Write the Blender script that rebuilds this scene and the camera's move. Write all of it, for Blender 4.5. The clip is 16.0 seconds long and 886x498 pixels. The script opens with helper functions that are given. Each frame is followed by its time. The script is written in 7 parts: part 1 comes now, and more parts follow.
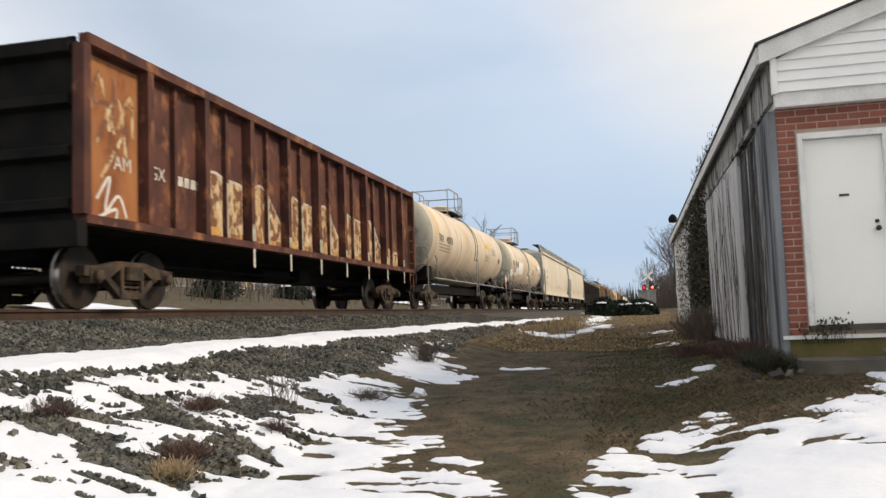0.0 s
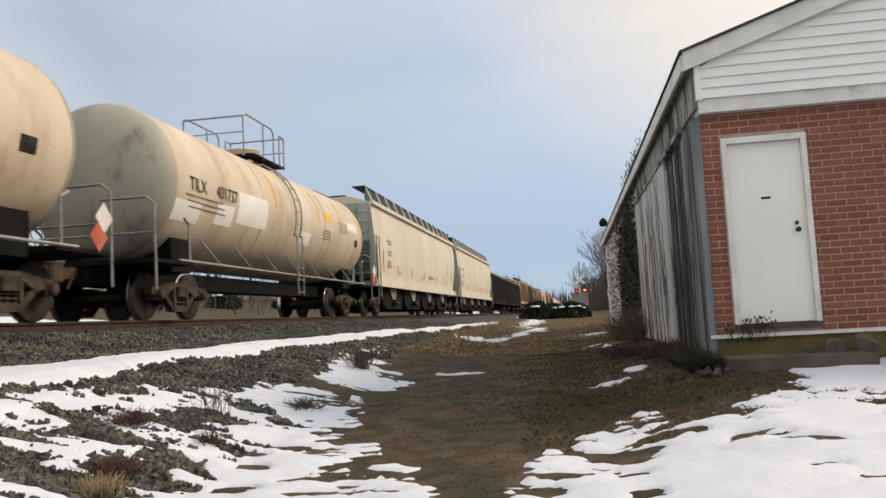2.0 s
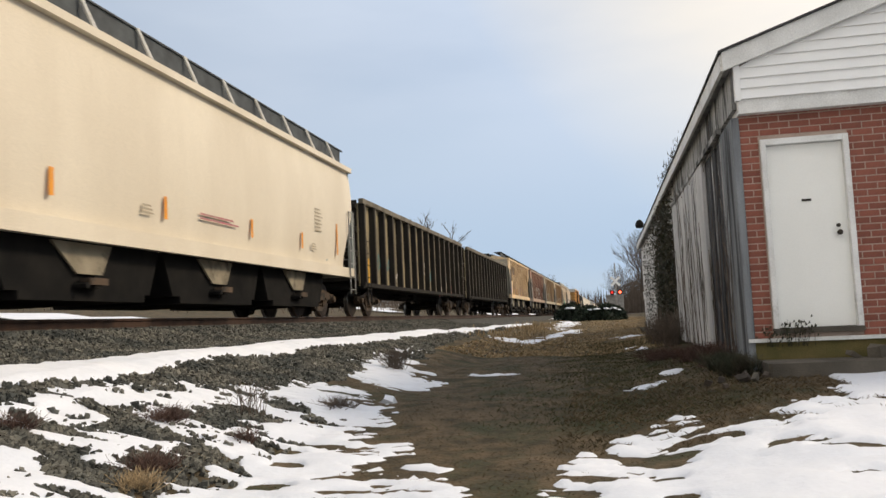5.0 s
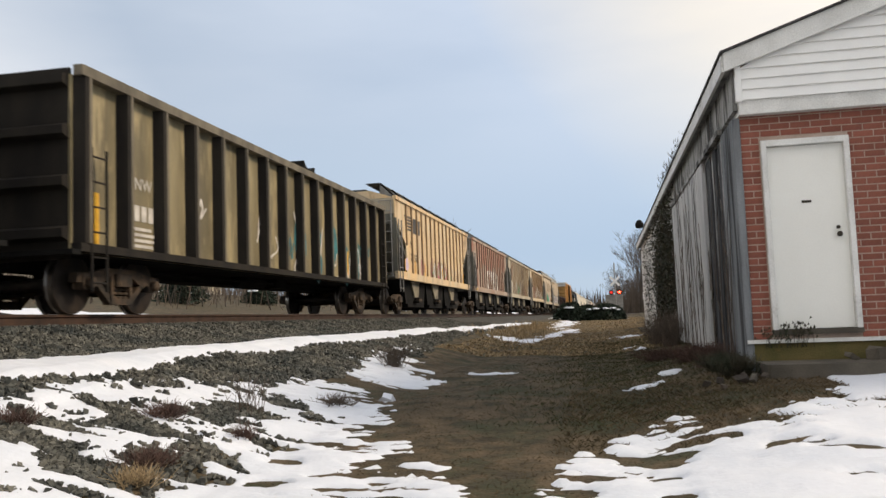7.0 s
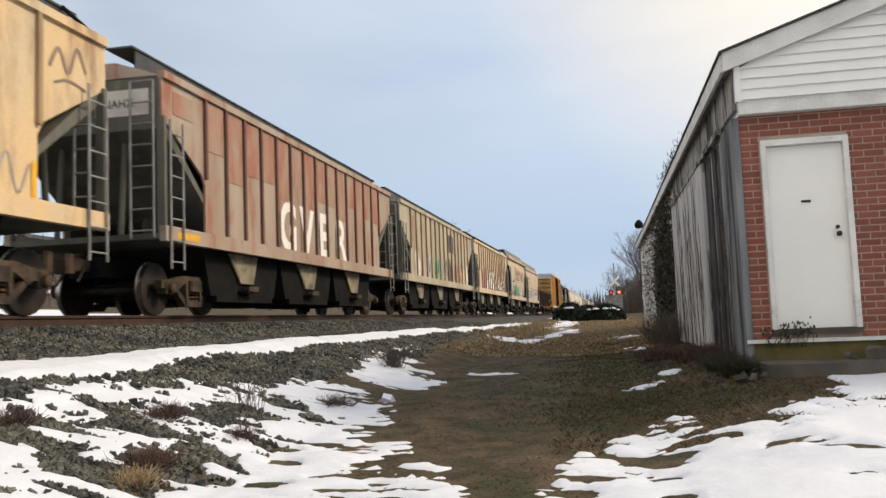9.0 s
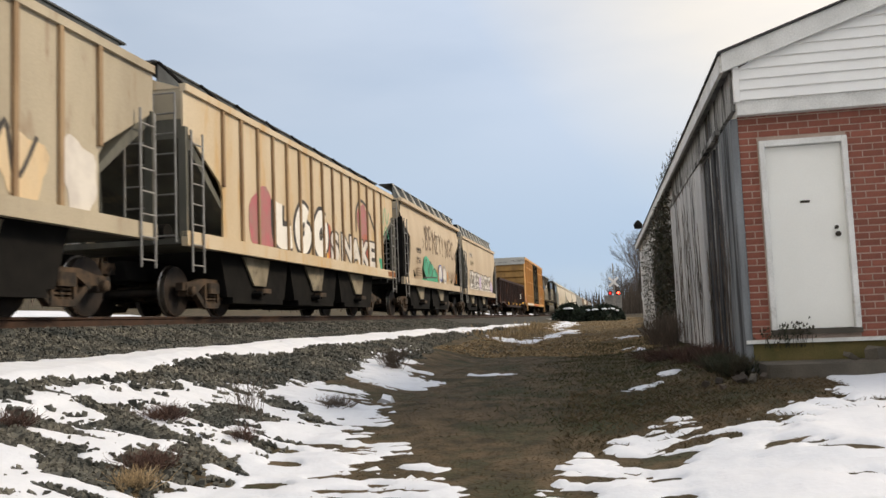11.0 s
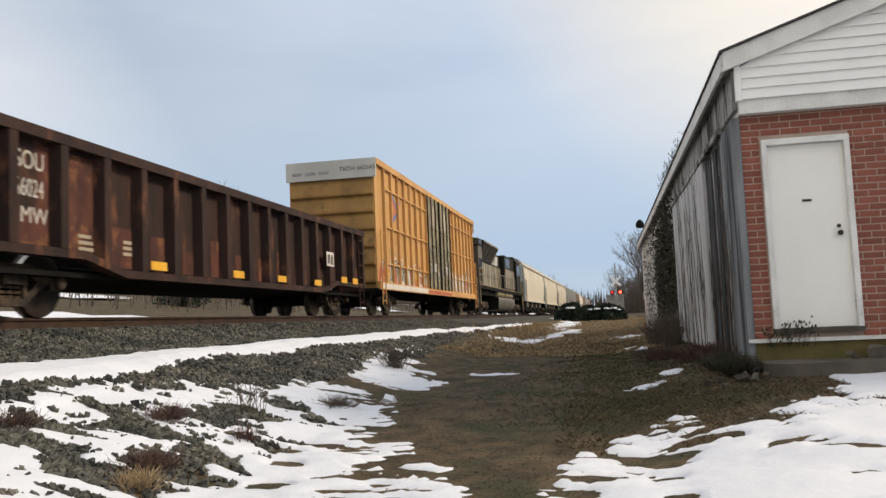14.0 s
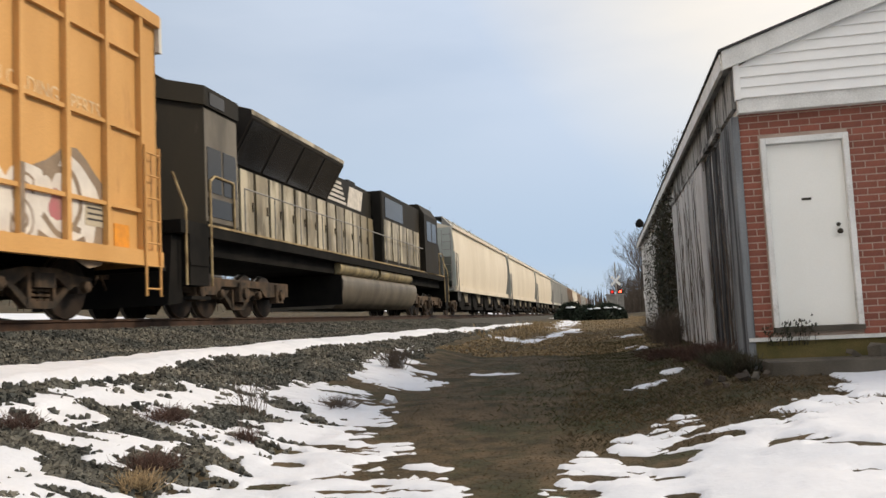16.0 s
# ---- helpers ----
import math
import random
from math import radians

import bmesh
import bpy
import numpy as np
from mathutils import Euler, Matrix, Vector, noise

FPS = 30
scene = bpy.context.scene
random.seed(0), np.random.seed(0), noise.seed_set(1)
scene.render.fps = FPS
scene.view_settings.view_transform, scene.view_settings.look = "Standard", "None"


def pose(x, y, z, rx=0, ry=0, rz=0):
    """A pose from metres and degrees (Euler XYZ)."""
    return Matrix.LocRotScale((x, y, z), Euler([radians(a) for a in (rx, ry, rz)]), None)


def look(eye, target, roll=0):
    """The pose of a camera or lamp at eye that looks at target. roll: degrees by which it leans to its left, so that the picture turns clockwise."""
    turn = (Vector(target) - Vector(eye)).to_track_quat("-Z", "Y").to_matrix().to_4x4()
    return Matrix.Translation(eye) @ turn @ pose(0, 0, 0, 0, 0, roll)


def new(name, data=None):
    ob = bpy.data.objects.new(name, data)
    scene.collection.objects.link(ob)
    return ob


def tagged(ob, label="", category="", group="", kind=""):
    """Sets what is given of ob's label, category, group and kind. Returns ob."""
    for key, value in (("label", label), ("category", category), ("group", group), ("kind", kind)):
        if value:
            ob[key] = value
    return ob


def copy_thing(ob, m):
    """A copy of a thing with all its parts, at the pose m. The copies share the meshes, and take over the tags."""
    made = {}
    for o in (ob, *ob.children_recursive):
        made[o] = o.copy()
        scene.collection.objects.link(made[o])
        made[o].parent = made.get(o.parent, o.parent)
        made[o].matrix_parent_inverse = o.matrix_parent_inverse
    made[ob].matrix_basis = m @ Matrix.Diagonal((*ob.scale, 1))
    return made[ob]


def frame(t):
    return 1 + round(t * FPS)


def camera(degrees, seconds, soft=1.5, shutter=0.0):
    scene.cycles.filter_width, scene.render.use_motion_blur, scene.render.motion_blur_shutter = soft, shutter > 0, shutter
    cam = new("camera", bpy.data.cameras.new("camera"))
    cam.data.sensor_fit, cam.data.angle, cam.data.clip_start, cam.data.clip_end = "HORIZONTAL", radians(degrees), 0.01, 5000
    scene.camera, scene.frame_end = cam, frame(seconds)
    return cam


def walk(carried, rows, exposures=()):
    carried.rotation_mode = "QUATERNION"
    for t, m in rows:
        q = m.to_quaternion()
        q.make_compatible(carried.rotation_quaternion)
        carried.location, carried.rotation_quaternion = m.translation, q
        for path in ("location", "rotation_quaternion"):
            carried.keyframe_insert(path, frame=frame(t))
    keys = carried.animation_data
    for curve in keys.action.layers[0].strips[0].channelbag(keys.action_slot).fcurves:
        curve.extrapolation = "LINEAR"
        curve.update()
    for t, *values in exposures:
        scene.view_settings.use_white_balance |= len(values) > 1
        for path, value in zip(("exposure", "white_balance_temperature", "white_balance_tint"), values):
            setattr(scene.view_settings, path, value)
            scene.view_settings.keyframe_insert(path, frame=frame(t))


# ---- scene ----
# ---------------------------------------------------------------- camera
EYE = 1.3
cam = camera(55.5, 16.0, 1.5, 0.12)
# seconds, pitch, roll, yaw of a hand-held camera on one spot
TURNS = [(0.0, 4.55, 2.03, 13.47), (0.5, 4.63, 2.38, 13.52), (1.0, 4.52, 3.03, 12.76), (1.5, 4.55, 3.17, 10.4), (2.0, 4.76, 3.17, 9.09),
         (2.5, 4.85, 2.96, 8.84), (3.0, 4.96, 3.07, 9.11), (3.5, 4.96, 2.99, 10.1), (4.0, 5.02, 3.15, 11.08)]
TURNS += [(6.5, 4.81, 2.08, 11.4), (7.0, 4.81, 2.11, 11.34), (7.5, 4.83, 2.07, 11.34), (8.0, 4.9, 2.24, 11.29), (8.5, 4.93, 2.47, 11.34),
          (9.0, 4.84, 2.22, 11.32), (11.5, 4.9, 2.36, 11.22), (12.0, 4.81, 2.68, 11.24), (12.5, 4.8, 2.85, 11.28), (13.0, 4.8, 2.62, 11.37)]
TURNS += [(13.5, 4.84, 2.39, 11.41), (14.0, 4.88, 2.43, 11.41), (14.5, 4.92, 2.48, 11.49), (15.0, 4.83, 2.29, 11.47), (15.5, 4.82, 2.3, 11.42),
          (16.0, 4.89, 2.68, 11.42)]
walk(cam, [(t, pose(0, 0, EYE, 90 + p, r, y)) for t, p, r, y in TURNS], [(t, e, 6990, 10) for t, e in ((0, 0.1), (1, 0.1), (1.5, 0.02), (2, -0.06), (2.5, 0.0), (4, 0.05), (7, 0.04), (9, 0.08), (12, 0.02), (13, 0.06), (14, 0.0), (15, 0.08), (16, 0.05))])

# ---------------------------------------------------------------- world and sun
SUN_AZ, SUN_EL = 72.0, 36.0      # degrees from +y towards +x, and up
world = bpy.data.worlds.new("winter_sky")
scene.world = world
world.use_nodes = True
wt = world.node_tree
wt.nodes.clear()


def wnode(kind, **kw):
    n = wt.nodes.new(kind)
    for k, v in kw.items():
        n.inputs[k].default_value = v
    return n


sky = wnode("ShaderNodeTexSky")
sky.sky_type, sky.sun_disc = "NISHITA", False
sky.sun_elevation, sky.sun_rotation = radians(SUN_EL), radians(SUN_AZ)
scaled = wnode("ShaderNodeVectorMath")
scaled.operation = "SCALE"
scaled.inputs["Scale"].default_value = 0.15
wt.links.new(sky.outputs[0], scaled.inputs[0])
coord = wnode("ShaderNodeTexCoord")
# thin cloud, brighter and warmer towards the sun
toward = wnode("ShaderNodeVectorMath")
toward.operation = "DOT_PRODUCT"
wt.links.new(coord.outputs["Generated"], toward.inputs[0])
toward.inputs[1].default_value = Vector((0.42, 0.72, 0.55)).normalized()
cloud = wnode("ShaderNodeValToRGB")
e = cloud.color_ramp.elements
e[0].position, e[0].color = 0.2, (1.16, 1.16, 1.18, 1)
e[1].position, e[1].color = 0.97, (1.15, 1.08, 1.0, 1)
for at, c in ((0.55, (0.505, 0.605, 0.765, 1)), (0.80, (0.59, 0.705, 0.90, 1)), (0.90, (0.95, 0.92, 0.88, 1))):
    k = e.new(at)
    k.color = c
wt.links.new(toward.outputs["Value"], cloud.inputs[0])
stretch = wnode("ShaderNodeMapping")
stretch.inputs["Scale"].default_value = (1.2, 1.2, 4.5)
stretch.inputs["Rotation"].default_value = (0.0, 0.25, 0.3)
wt.links.new(coord.outputs["Generated"], stretch.inputs[0])
puffs = wnode("ShaderNodeTexNoise", Scale=1.6, Detail=5.0, Roughness=0.5)
wt.links.new(stretch.outputs[0], puffs.inputs[0])
cover = wnode("ShaderNodeMapRange")
cover.inputs["From Min"].default_value, cover.inputs["From Max"].default_value = 0.35, 0.62
cover.inputs["To Min"].default_value, cover.inputs["To Max"].default_value = 0.72, 1.0
wt.links.new(puffs.outputs[0], cover.inputs[0])
veil = wnode("ShaderNodeMix")
veil.data_type = "RGBA"
wt.links.new(cover.outputs[0], veil.inputs[0])
wt.links.new(scaled.outputs[0], veil.inputs[6])
wt.links.new(cloud.outputs[0], veil.inputs[7])
# clearer, bluer air low down ahead
up = wnode("ShaderNodeSeparateXYZ")
wt.links.new(coord.outputs["Generated"], up.inputs[0])
low = wnode("ShaderNodeMapRange")
low.interpolation_type = "SMOOTHSTEP"
low.inputs["From Min"].default_value, low.inputs["From Max"].default_value = 0.30, 0.04
low.inputs["To Min"].default_value, low.inputs["To Max"].default_value = 0.0, 0.85
wt.links.new(up.outputs["Z"], low.inputs[0])
haze = wnode("ShaderNodeMix")
haze.data_type = "RGBA"
haze.inputs[7].default_value = (0.42, 0.58, 0.80, 1)
streaks = wnode("ShaderNodeMath")
streaks.operation = "MULTIPLY"
wt.links.new(low.outputs[0], streaks.inputs[0])
wt.links.new(cover.outputs[0], streaks.inputs[1])
wt.links.new(streaks.outputs[0], haze.inputs[0])
wt.links.new(veil.outputs[2], haze.inputs[6])
back = wnode("ShaderNodeBackground", Strength=1.0)
wt.links.new(haze.outputs[2], back.inputs[0])
wt.links.new(back.outputs[0], wnode("ShaderNodeOutputWorld").inputs[0])

sun_data = bpy.data.lights.new("sun", "SUN")
sun_data.energy, sun_data.angle, sun_data.color = 2.7, radians(12), (1.0, 0.86, 0.68)
sun = new("sun", sun_data)
a, b = radians(SUN_AZ), radians(SUN_EL)
sun.matrix_world = look((20 * math.sin(a) * math.cos(b), 20 * math.cos(a) * math.cos(b), 20 * math.sin(b)), (0, 0, 0))

# ---------------------------------------------------------------- materials


def surface(name, base, other, scale=3.0, rough=0.7, metal=0.0, bump=0.2, streak=1.0, spot=None, spots=0.62, fine=60.0, vary=0.25, spot_scale=2.0, soft=0.08,
            island=0.0, piece=0.0, shine=0.3):
    """Base and other colour mixed by a broad noise (stretched upright by streak), fine grain, stains of the colour spot, and relief."""
    m = bpy.data.materials.new(name)
    m.use_nodes = True
    nt = m.node_tree
    n, ln = nt.nodes, nt.links.new
    p = n["Principled BSDF"]
    tc = n.new("ShaderNodeTexCoord")
    mp = n.new("ShaderNodeMapping")
    mp.inputs["Scale"].default_value = (1, 1, 1 / streak)
    ln(tc.outputs["Object"], mp.inputs[0])
    a1 = n.new("ShaderNodeTexNoise")
    a1.inputs["Scale"].default_value, a1.inputs["Detail"].default_value = scale, 6
    a2 = n.new("ShaderNodeTexNoise")
    a2.inputs["Scale"].default_value, a2.inputs["Detail"].default_value = fine, 3
    ln(mp.outputs[0], a1.inputs[0])
    ln(tc.outputs["Object"], a2.inputs[0])
    r1 = n.new("ShaderNodeMapRange")
    r1.inputs["From Min"].default_value, r1.inputs["From Max"].default_value = 0.36, 0.64
    ln(a1.outputs[0], r1.inputs[0])
    mix = n.new("ShaderNodeMix")
    mix.data_type = "RGBA"
    mix.inputs[6].default_value, mix.inputs[7].default_value = (*base, 1), (*other, 1)
    ln(r1.outputs[0], mix.inputs[0])
    out = mix.outputs[2]
    if spot:
        a3 = n.new("ShaderNodeTexNoise")
        a3.inputs["Scale"].default_value, a3.inputs["Detail"].default_value, a3.inputs["Roughness"].default_value = spot_scale, 8, 0.65
        ln(mp.outputs[0], a3.inputs[0])
        r3 = n.new("ShaderNodeMapRange")
        r3.inputs["From Min"].default_value, r3.inputs["From Max"].default_value = spots - soft, spots + soft
        ln(a3.outputs[0], r3.inputs[0])
        m3 = n.new("ShaderNodeMix")
        m3.data_type = "RGBA"
        m3.inputs[7].default_value = (*spot, 1)
        ln(r3.outputs[0], m3.inputs[0])
        ln(out, m3.inputs[6])
        out = m3.outputs[2]
    grain = n.new("ShaderNodeMapRange")
    grain.inputs["To Min"].default_value, grain.inputs["To Max"].default_value = 1 - vary, 1 + vary
    ln(a2.outputs[0], grain.inputs[0])
    gain = grain.outputs[0]
    for amount, kind in ((island, "ShaderNodeNewGeometry"), (piece, "ShaderNodeObjectInfo")):
        if amount:
            g = n.new(kind)
            rr = n.new("ShaderNodeMapRange")
            rr.inputs["To Min"].default_value, rr.inputs["To Max"].default_value = 1 - amount, 1 + amount
            ln(g.outputs["Random Per Island" if kind.endswith("Geometry") else "Random"], rr.inputs[0])
            mu = n.new("ShaderNodeMath")
            mu.operation = "MULTIPLY"
            ln(gain, mu.inputs[0])
            ln(rr.outputs[0], mu.inputs[1])
            gain = mu.outputs[0]
    sc = n.new("ShaderNodeVectorMath")
    sc.operation = "SCALE"
    ln(out, sc.inputs[0])
    ln(gain, sc.inputs["Scale"])
    ln(sc.outputs[0], p.inputs["Base Color"])
    rg = n.new("ShaderNodeMapRange")
    rg.inputs["To Min"].default_value, rg.inputs["To Max"].default_value = max(rough - 0.12, 0.05), min(rough + 0.12, 1)
    ln(a1.outputs[0], rg.inputs[0])
    ln(rg.outputs[0], p.inputs["Roughness"])
    p.inputs["Metallic"].default_value = metal
    p.inputs["Specular IOR Level"].default_value = shine
    if bump:
        bp = n.new("ShaderNodeBump")
        bp.inputs["Strength"].default_value, bp.inputs["Distance"].default_value = bump, 0.01
        ln(a2.outputs[0], bp.inputs["Height"])
        ln(bp.outputs[0], p.inputs["Normal"])
    return m


def glow(name, colour, strength):
    m = bpy.data.materials.new(name)
    m.use_nodes = True
    p = m.node_tree.nodes["Principled BSDF"]
    p.inputs["Base Color"].default_value = (*colour, 1)
    p.inputs["Emission Color"].default_value = (*colour, 1)
    p.inputs["Emission Strength"].default_value = strength
    return m


SNOW = surface("snow", (0.70, 0.72, 0.77), (0.62, 0.65, 0.71), 1.2, 0.6, bump=0.5, fine=25, vary=0.05)
EARTH = surface("dead_grass_soil", (0.102, 0.072, 0.040), (0.034, 0.027, 0.014), 3.2, 0.95, bump=1.0, fine=30, vary=0.5, spot=(0.030, 0.034, 0.014), spots=0.57, spot_scale=1.3)
GRAVEL = surface("ballast_bed", (0.06, 0.056, 0.047), (0.035, 0.034, 0.03), 4, 0.9, bump=1.0, fine=28, vary=0.6)
STONE = surface("ballast_stone", (0.12, 0.113, 0.093), (0.05, 0.053, 0.048), 2, 0.85, bump=0.3, fine=40, vary=0.25, island=0.55)
RAIL = surface("rusty_rail", (0.075, 0.042, 0.028), (0.05, 0.031, 0.023), 5, 0.6, 0.4, bump=0.2)
RAILTOP = surface("polished_rail", (0.45, 0.43, 0.41), (0.35, 0.33, 0.31), 5, 0.3, 1.0, bump=0.0)
TIE = surface("oak_tie", (0.075, 0.06, 0.048), (0.045, 0.038, 0.033), 3, 0.9, bump=0.6, piece=0.3)
TRUCKM = surface("truck_steel", (0.105, 0.068, 0.042), (0.045, 0.033, 0.024), 3, 0.8, 0.0, bump=0.3, spot=(0.02, 0.018, 0.016), spots=0.56, spot_scale=4)
WHEELM = surface("wheel_steel", (0.05, 0.036, 0.028), (0.026, 0.022, 0.02), 4, 0.6, 0.4, bump=0.2)
# near-black for underframes, and for shade painted on ends and hopper bays
UNDER = surface("underframe_and_shade_black", (0.014, 0.013, 0.012), (0.008, 0.008, 0.008), 2, 0.9, bump=0.2, shine=0.1)
GALV = surface("galvanised_steel", (0.33, 0.32, 0.30), (0.22, 0.21, 0.20), 4, 0.5, 0.4, bump=0.1)
DARKGRID = surface("running_board", (0.07, 0.08, 0.085), (0.045, 0.05, 0.055), 3, 0.7, bump=0.2)
ORANGE = surface("reflector_orange", (0.75, 0.30, 0.03), (0.60, 0.24, 0.04), 6, 0.5, bump=0.0)
YELLOW = surface("reflector_yellow", (0.80, 0.45, 0.04), (0.70, 0.36, 0.03), 6, 0.5, bump=0.0)
WHITEP = surface("white_lettering", (0.62, 0.58, 0.52), (0.45, 0.42, 0.38), 6, 0.7, bump=0.0, vary=0.2)
BLACKP = surface("black_lettering", (0.04, 0.04, 0.04), (0.08, 0.075, 0.07), 6, 0.7, bump=0.0)
RUST = surface("rusted_brown_steel", (0.115, 0.040, 0.026), (0.052, 0.021, 0.017), 2.2, 0.8, bump=0.3, streak=1.6, spot=(0.27, 0.115, 0.05), spots=0.60, spot_scale=2.4, soft=0.06)
RUSTDARK = surface("dark_rusted_steel", (0.04, 0.018, 0.013), (0.022, 0.012, 0.010), 2.2, 0.8, bump=0.4, streak=3, spot=(0.13, 0.052, 0.026), spots=0.60, spot_scale=2.6, soft=0.05)
BOXEND = surface("grimy_yellow_end", (0.36, 0.20, 0.06), (0.24, 0.135, 0.045), 1.2, 0.7, bump=0.06, streak=1.5, spot=(0.16, 0.09, 0.035), spots=0.62)
# black panels with the sun's tan reflections put into the colour
LITPANEL = surface("black_panels_painted_lit", (0.27, 0.225, 0.145), (0.12, 0.098, 0.062), 2.4, 0.38, bump=0.05, streak=4, spot=(0.50, 0.44, 0.32), spots=0.54, spot_scale=1.6, soft=0.06)
RAILING = surface("dull_yellow_rail", (0.42, 0.32, 0.17), (0.20, 0.14, 0.07), 4, 0.6, bump=0.0)
BEIGE = surface("dirty_beige_paint", (0.66, 0.56, 0.42), (0.54, 0.44, 0.32), 0.8, 0.45, bump=0.05, streak=2.5, spot=(0.40, 0.27, 0.17), spots=0.64, spot_scale=1.2, soft=0.12)
CREAM = surface("cream_paint", (0.70, 0.63, 0.51), (0.61, 0.54, 0.43), 0.6, 0.5, bump=0.04, streak=3, spot=(0.42, 0.33, 0.23), spots=0.74)
GREYEND = surface("grey_green_end", (0.40, 0.43, 0.40), (0.32, 0.345, 0.32), 1, 0.6, bump=0.05)
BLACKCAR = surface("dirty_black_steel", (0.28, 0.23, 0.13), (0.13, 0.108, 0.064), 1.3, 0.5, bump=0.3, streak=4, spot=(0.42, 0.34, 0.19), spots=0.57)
# black steel; on gondola ribs it also holds the shade of their near faces
BLACKRIB = surface("black_steel_and_rib_shade", (0.016, 0.014, 0.013), (0.03, 0.026, 0.021), 2, 0.8, bump=0.2, streak=3, shine=0.12)
BUFF = surface("weathered_buff_paint", (0.70, 0.49, 0.26), (0.60, 0.49, 0.34), 1.4, 0.65, bump=0.08, streak=4, spot=(0.32, 0.20, 0.12), spots=0.60, spot_scale=1.8, soft=0.10)
REDGREY = surface("faded_red_paint", (0.40, 0.33, 0.26), (0.33, 0.235, 0.18), 1.0, 0.75, bump=0.1, streak=3, spot=(0.33, 0.13, 0.085), spots=0.60)
GREYTAN = surface("grey_tan_paint", (0.46, 0.40, 0.30), (0.36, 0.31, 0.23), 1.0, 0.7, bump=0.1, streak=4, spot=(0.25, 0.15, 0.09), spots=0.66)
PALE = surface("pale_tan_paint", (0.56, 0.46, 0.33), (0.48, 0.38, 0.27), 0.8, 0.6, bump=0.05, streak=4, spot=(0.33, 0.24, 0.16), spots=0.70)
WHITEGREY = surface("pale_grey_paint", (0.55, 0.54, 0.50), (0.45, 0.44, 0.41), 0.7, 0.6, bump=0.05, streak=3)
TANBUFF = surface("chalky_buff_paint", (0.60, 0.50, 0.36), (0.55, 0.43, 0.28), 1.0, 0.65, bump=0.08, streak=4, spot=(0.55, 0.36, 0.17), spots=0.60)
BOXY = surface("yellow_boxcar_paint", (0.62, 0.345, 0.125), (0.52, 0.28, 0.095), 0.9, 0.6, bump=0.06, streak=3, spot=(0.40, 0.20, 0.07), spots=0.68)
BOXDOOR = surface("grimy_grey_door", (0.29, 0.255, 0.165), (0.16, 0.14, 0.09), 2.6, 0.7, bump=0.2, streak=2, spot=(0.45, 0.41, 0.28), spots=0.60, spot_scale=3.2, soft=0.05)
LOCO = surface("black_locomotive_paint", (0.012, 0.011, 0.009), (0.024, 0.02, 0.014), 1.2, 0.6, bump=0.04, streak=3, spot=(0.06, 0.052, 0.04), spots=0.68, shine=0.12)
GLASSD = surface("dark_window_glass", (0.012, 0.013, 0.015), (0.02, 0.02, 0.022), 1, 0.12, bump=0.0)

GUSSET = surface("dusty_hopper_gusset", (0.30, 0.26, 0.19), (0.17, 0.145, 0.105), 1.6, 0.8, bump=0.1, spot=(0.06, 0.052, 0.04), spots=0.60, spot_scale=2.6)
# grey end darkened in colour, as the ends stand in shade
ENDDARK = surface("shaded_grey_end", (0.15, 0.145, 0.12), (0.085, 0.085, 0.072), 1.4, 0.8, bump=0.1, streak=3, spot=(0.21, 0.17, 0.12), spots=0.64)
# ribs a darker brown than the side sheets
RIBBROWN = surface("dark_brown_ribs", (0.36, 0.25, 0.145), (0.22, 0.14, 0.08), 2.2, 0.75, bump=0.1, streak=3)
RIBRED = surface("dull_red_ribs", (0.17, 0.085, 0.06), (0.11, 0.062, 0.046), 2.2, 0.75, bump=0.1, streak=3)
HEADGREY = surface("grey_tank_head", (0.38, 0.36, 0.295), (0.29, 0.275, 0.225), 1.0, 0.6, bump=0.05, streak=2, spot=(0.16, 0.14, 0.11), spots=0.64)
# tan-grey that paints sunlight onto black chords and rib edges
CHORD = surface("sunlit_chord", (0.17, 0.145, 0.105), (0.095, 0.082, 0.062), 2.5, 0.7, bump=0.1, streak=2)
BRACKET = surface("pale_bracket_paint", (0.72, 0.70, 0.64), (0.60, 0.58, 0.53), 3, 0.6, bump=0.0)

# ---------------------------------------------------------------- mesh building


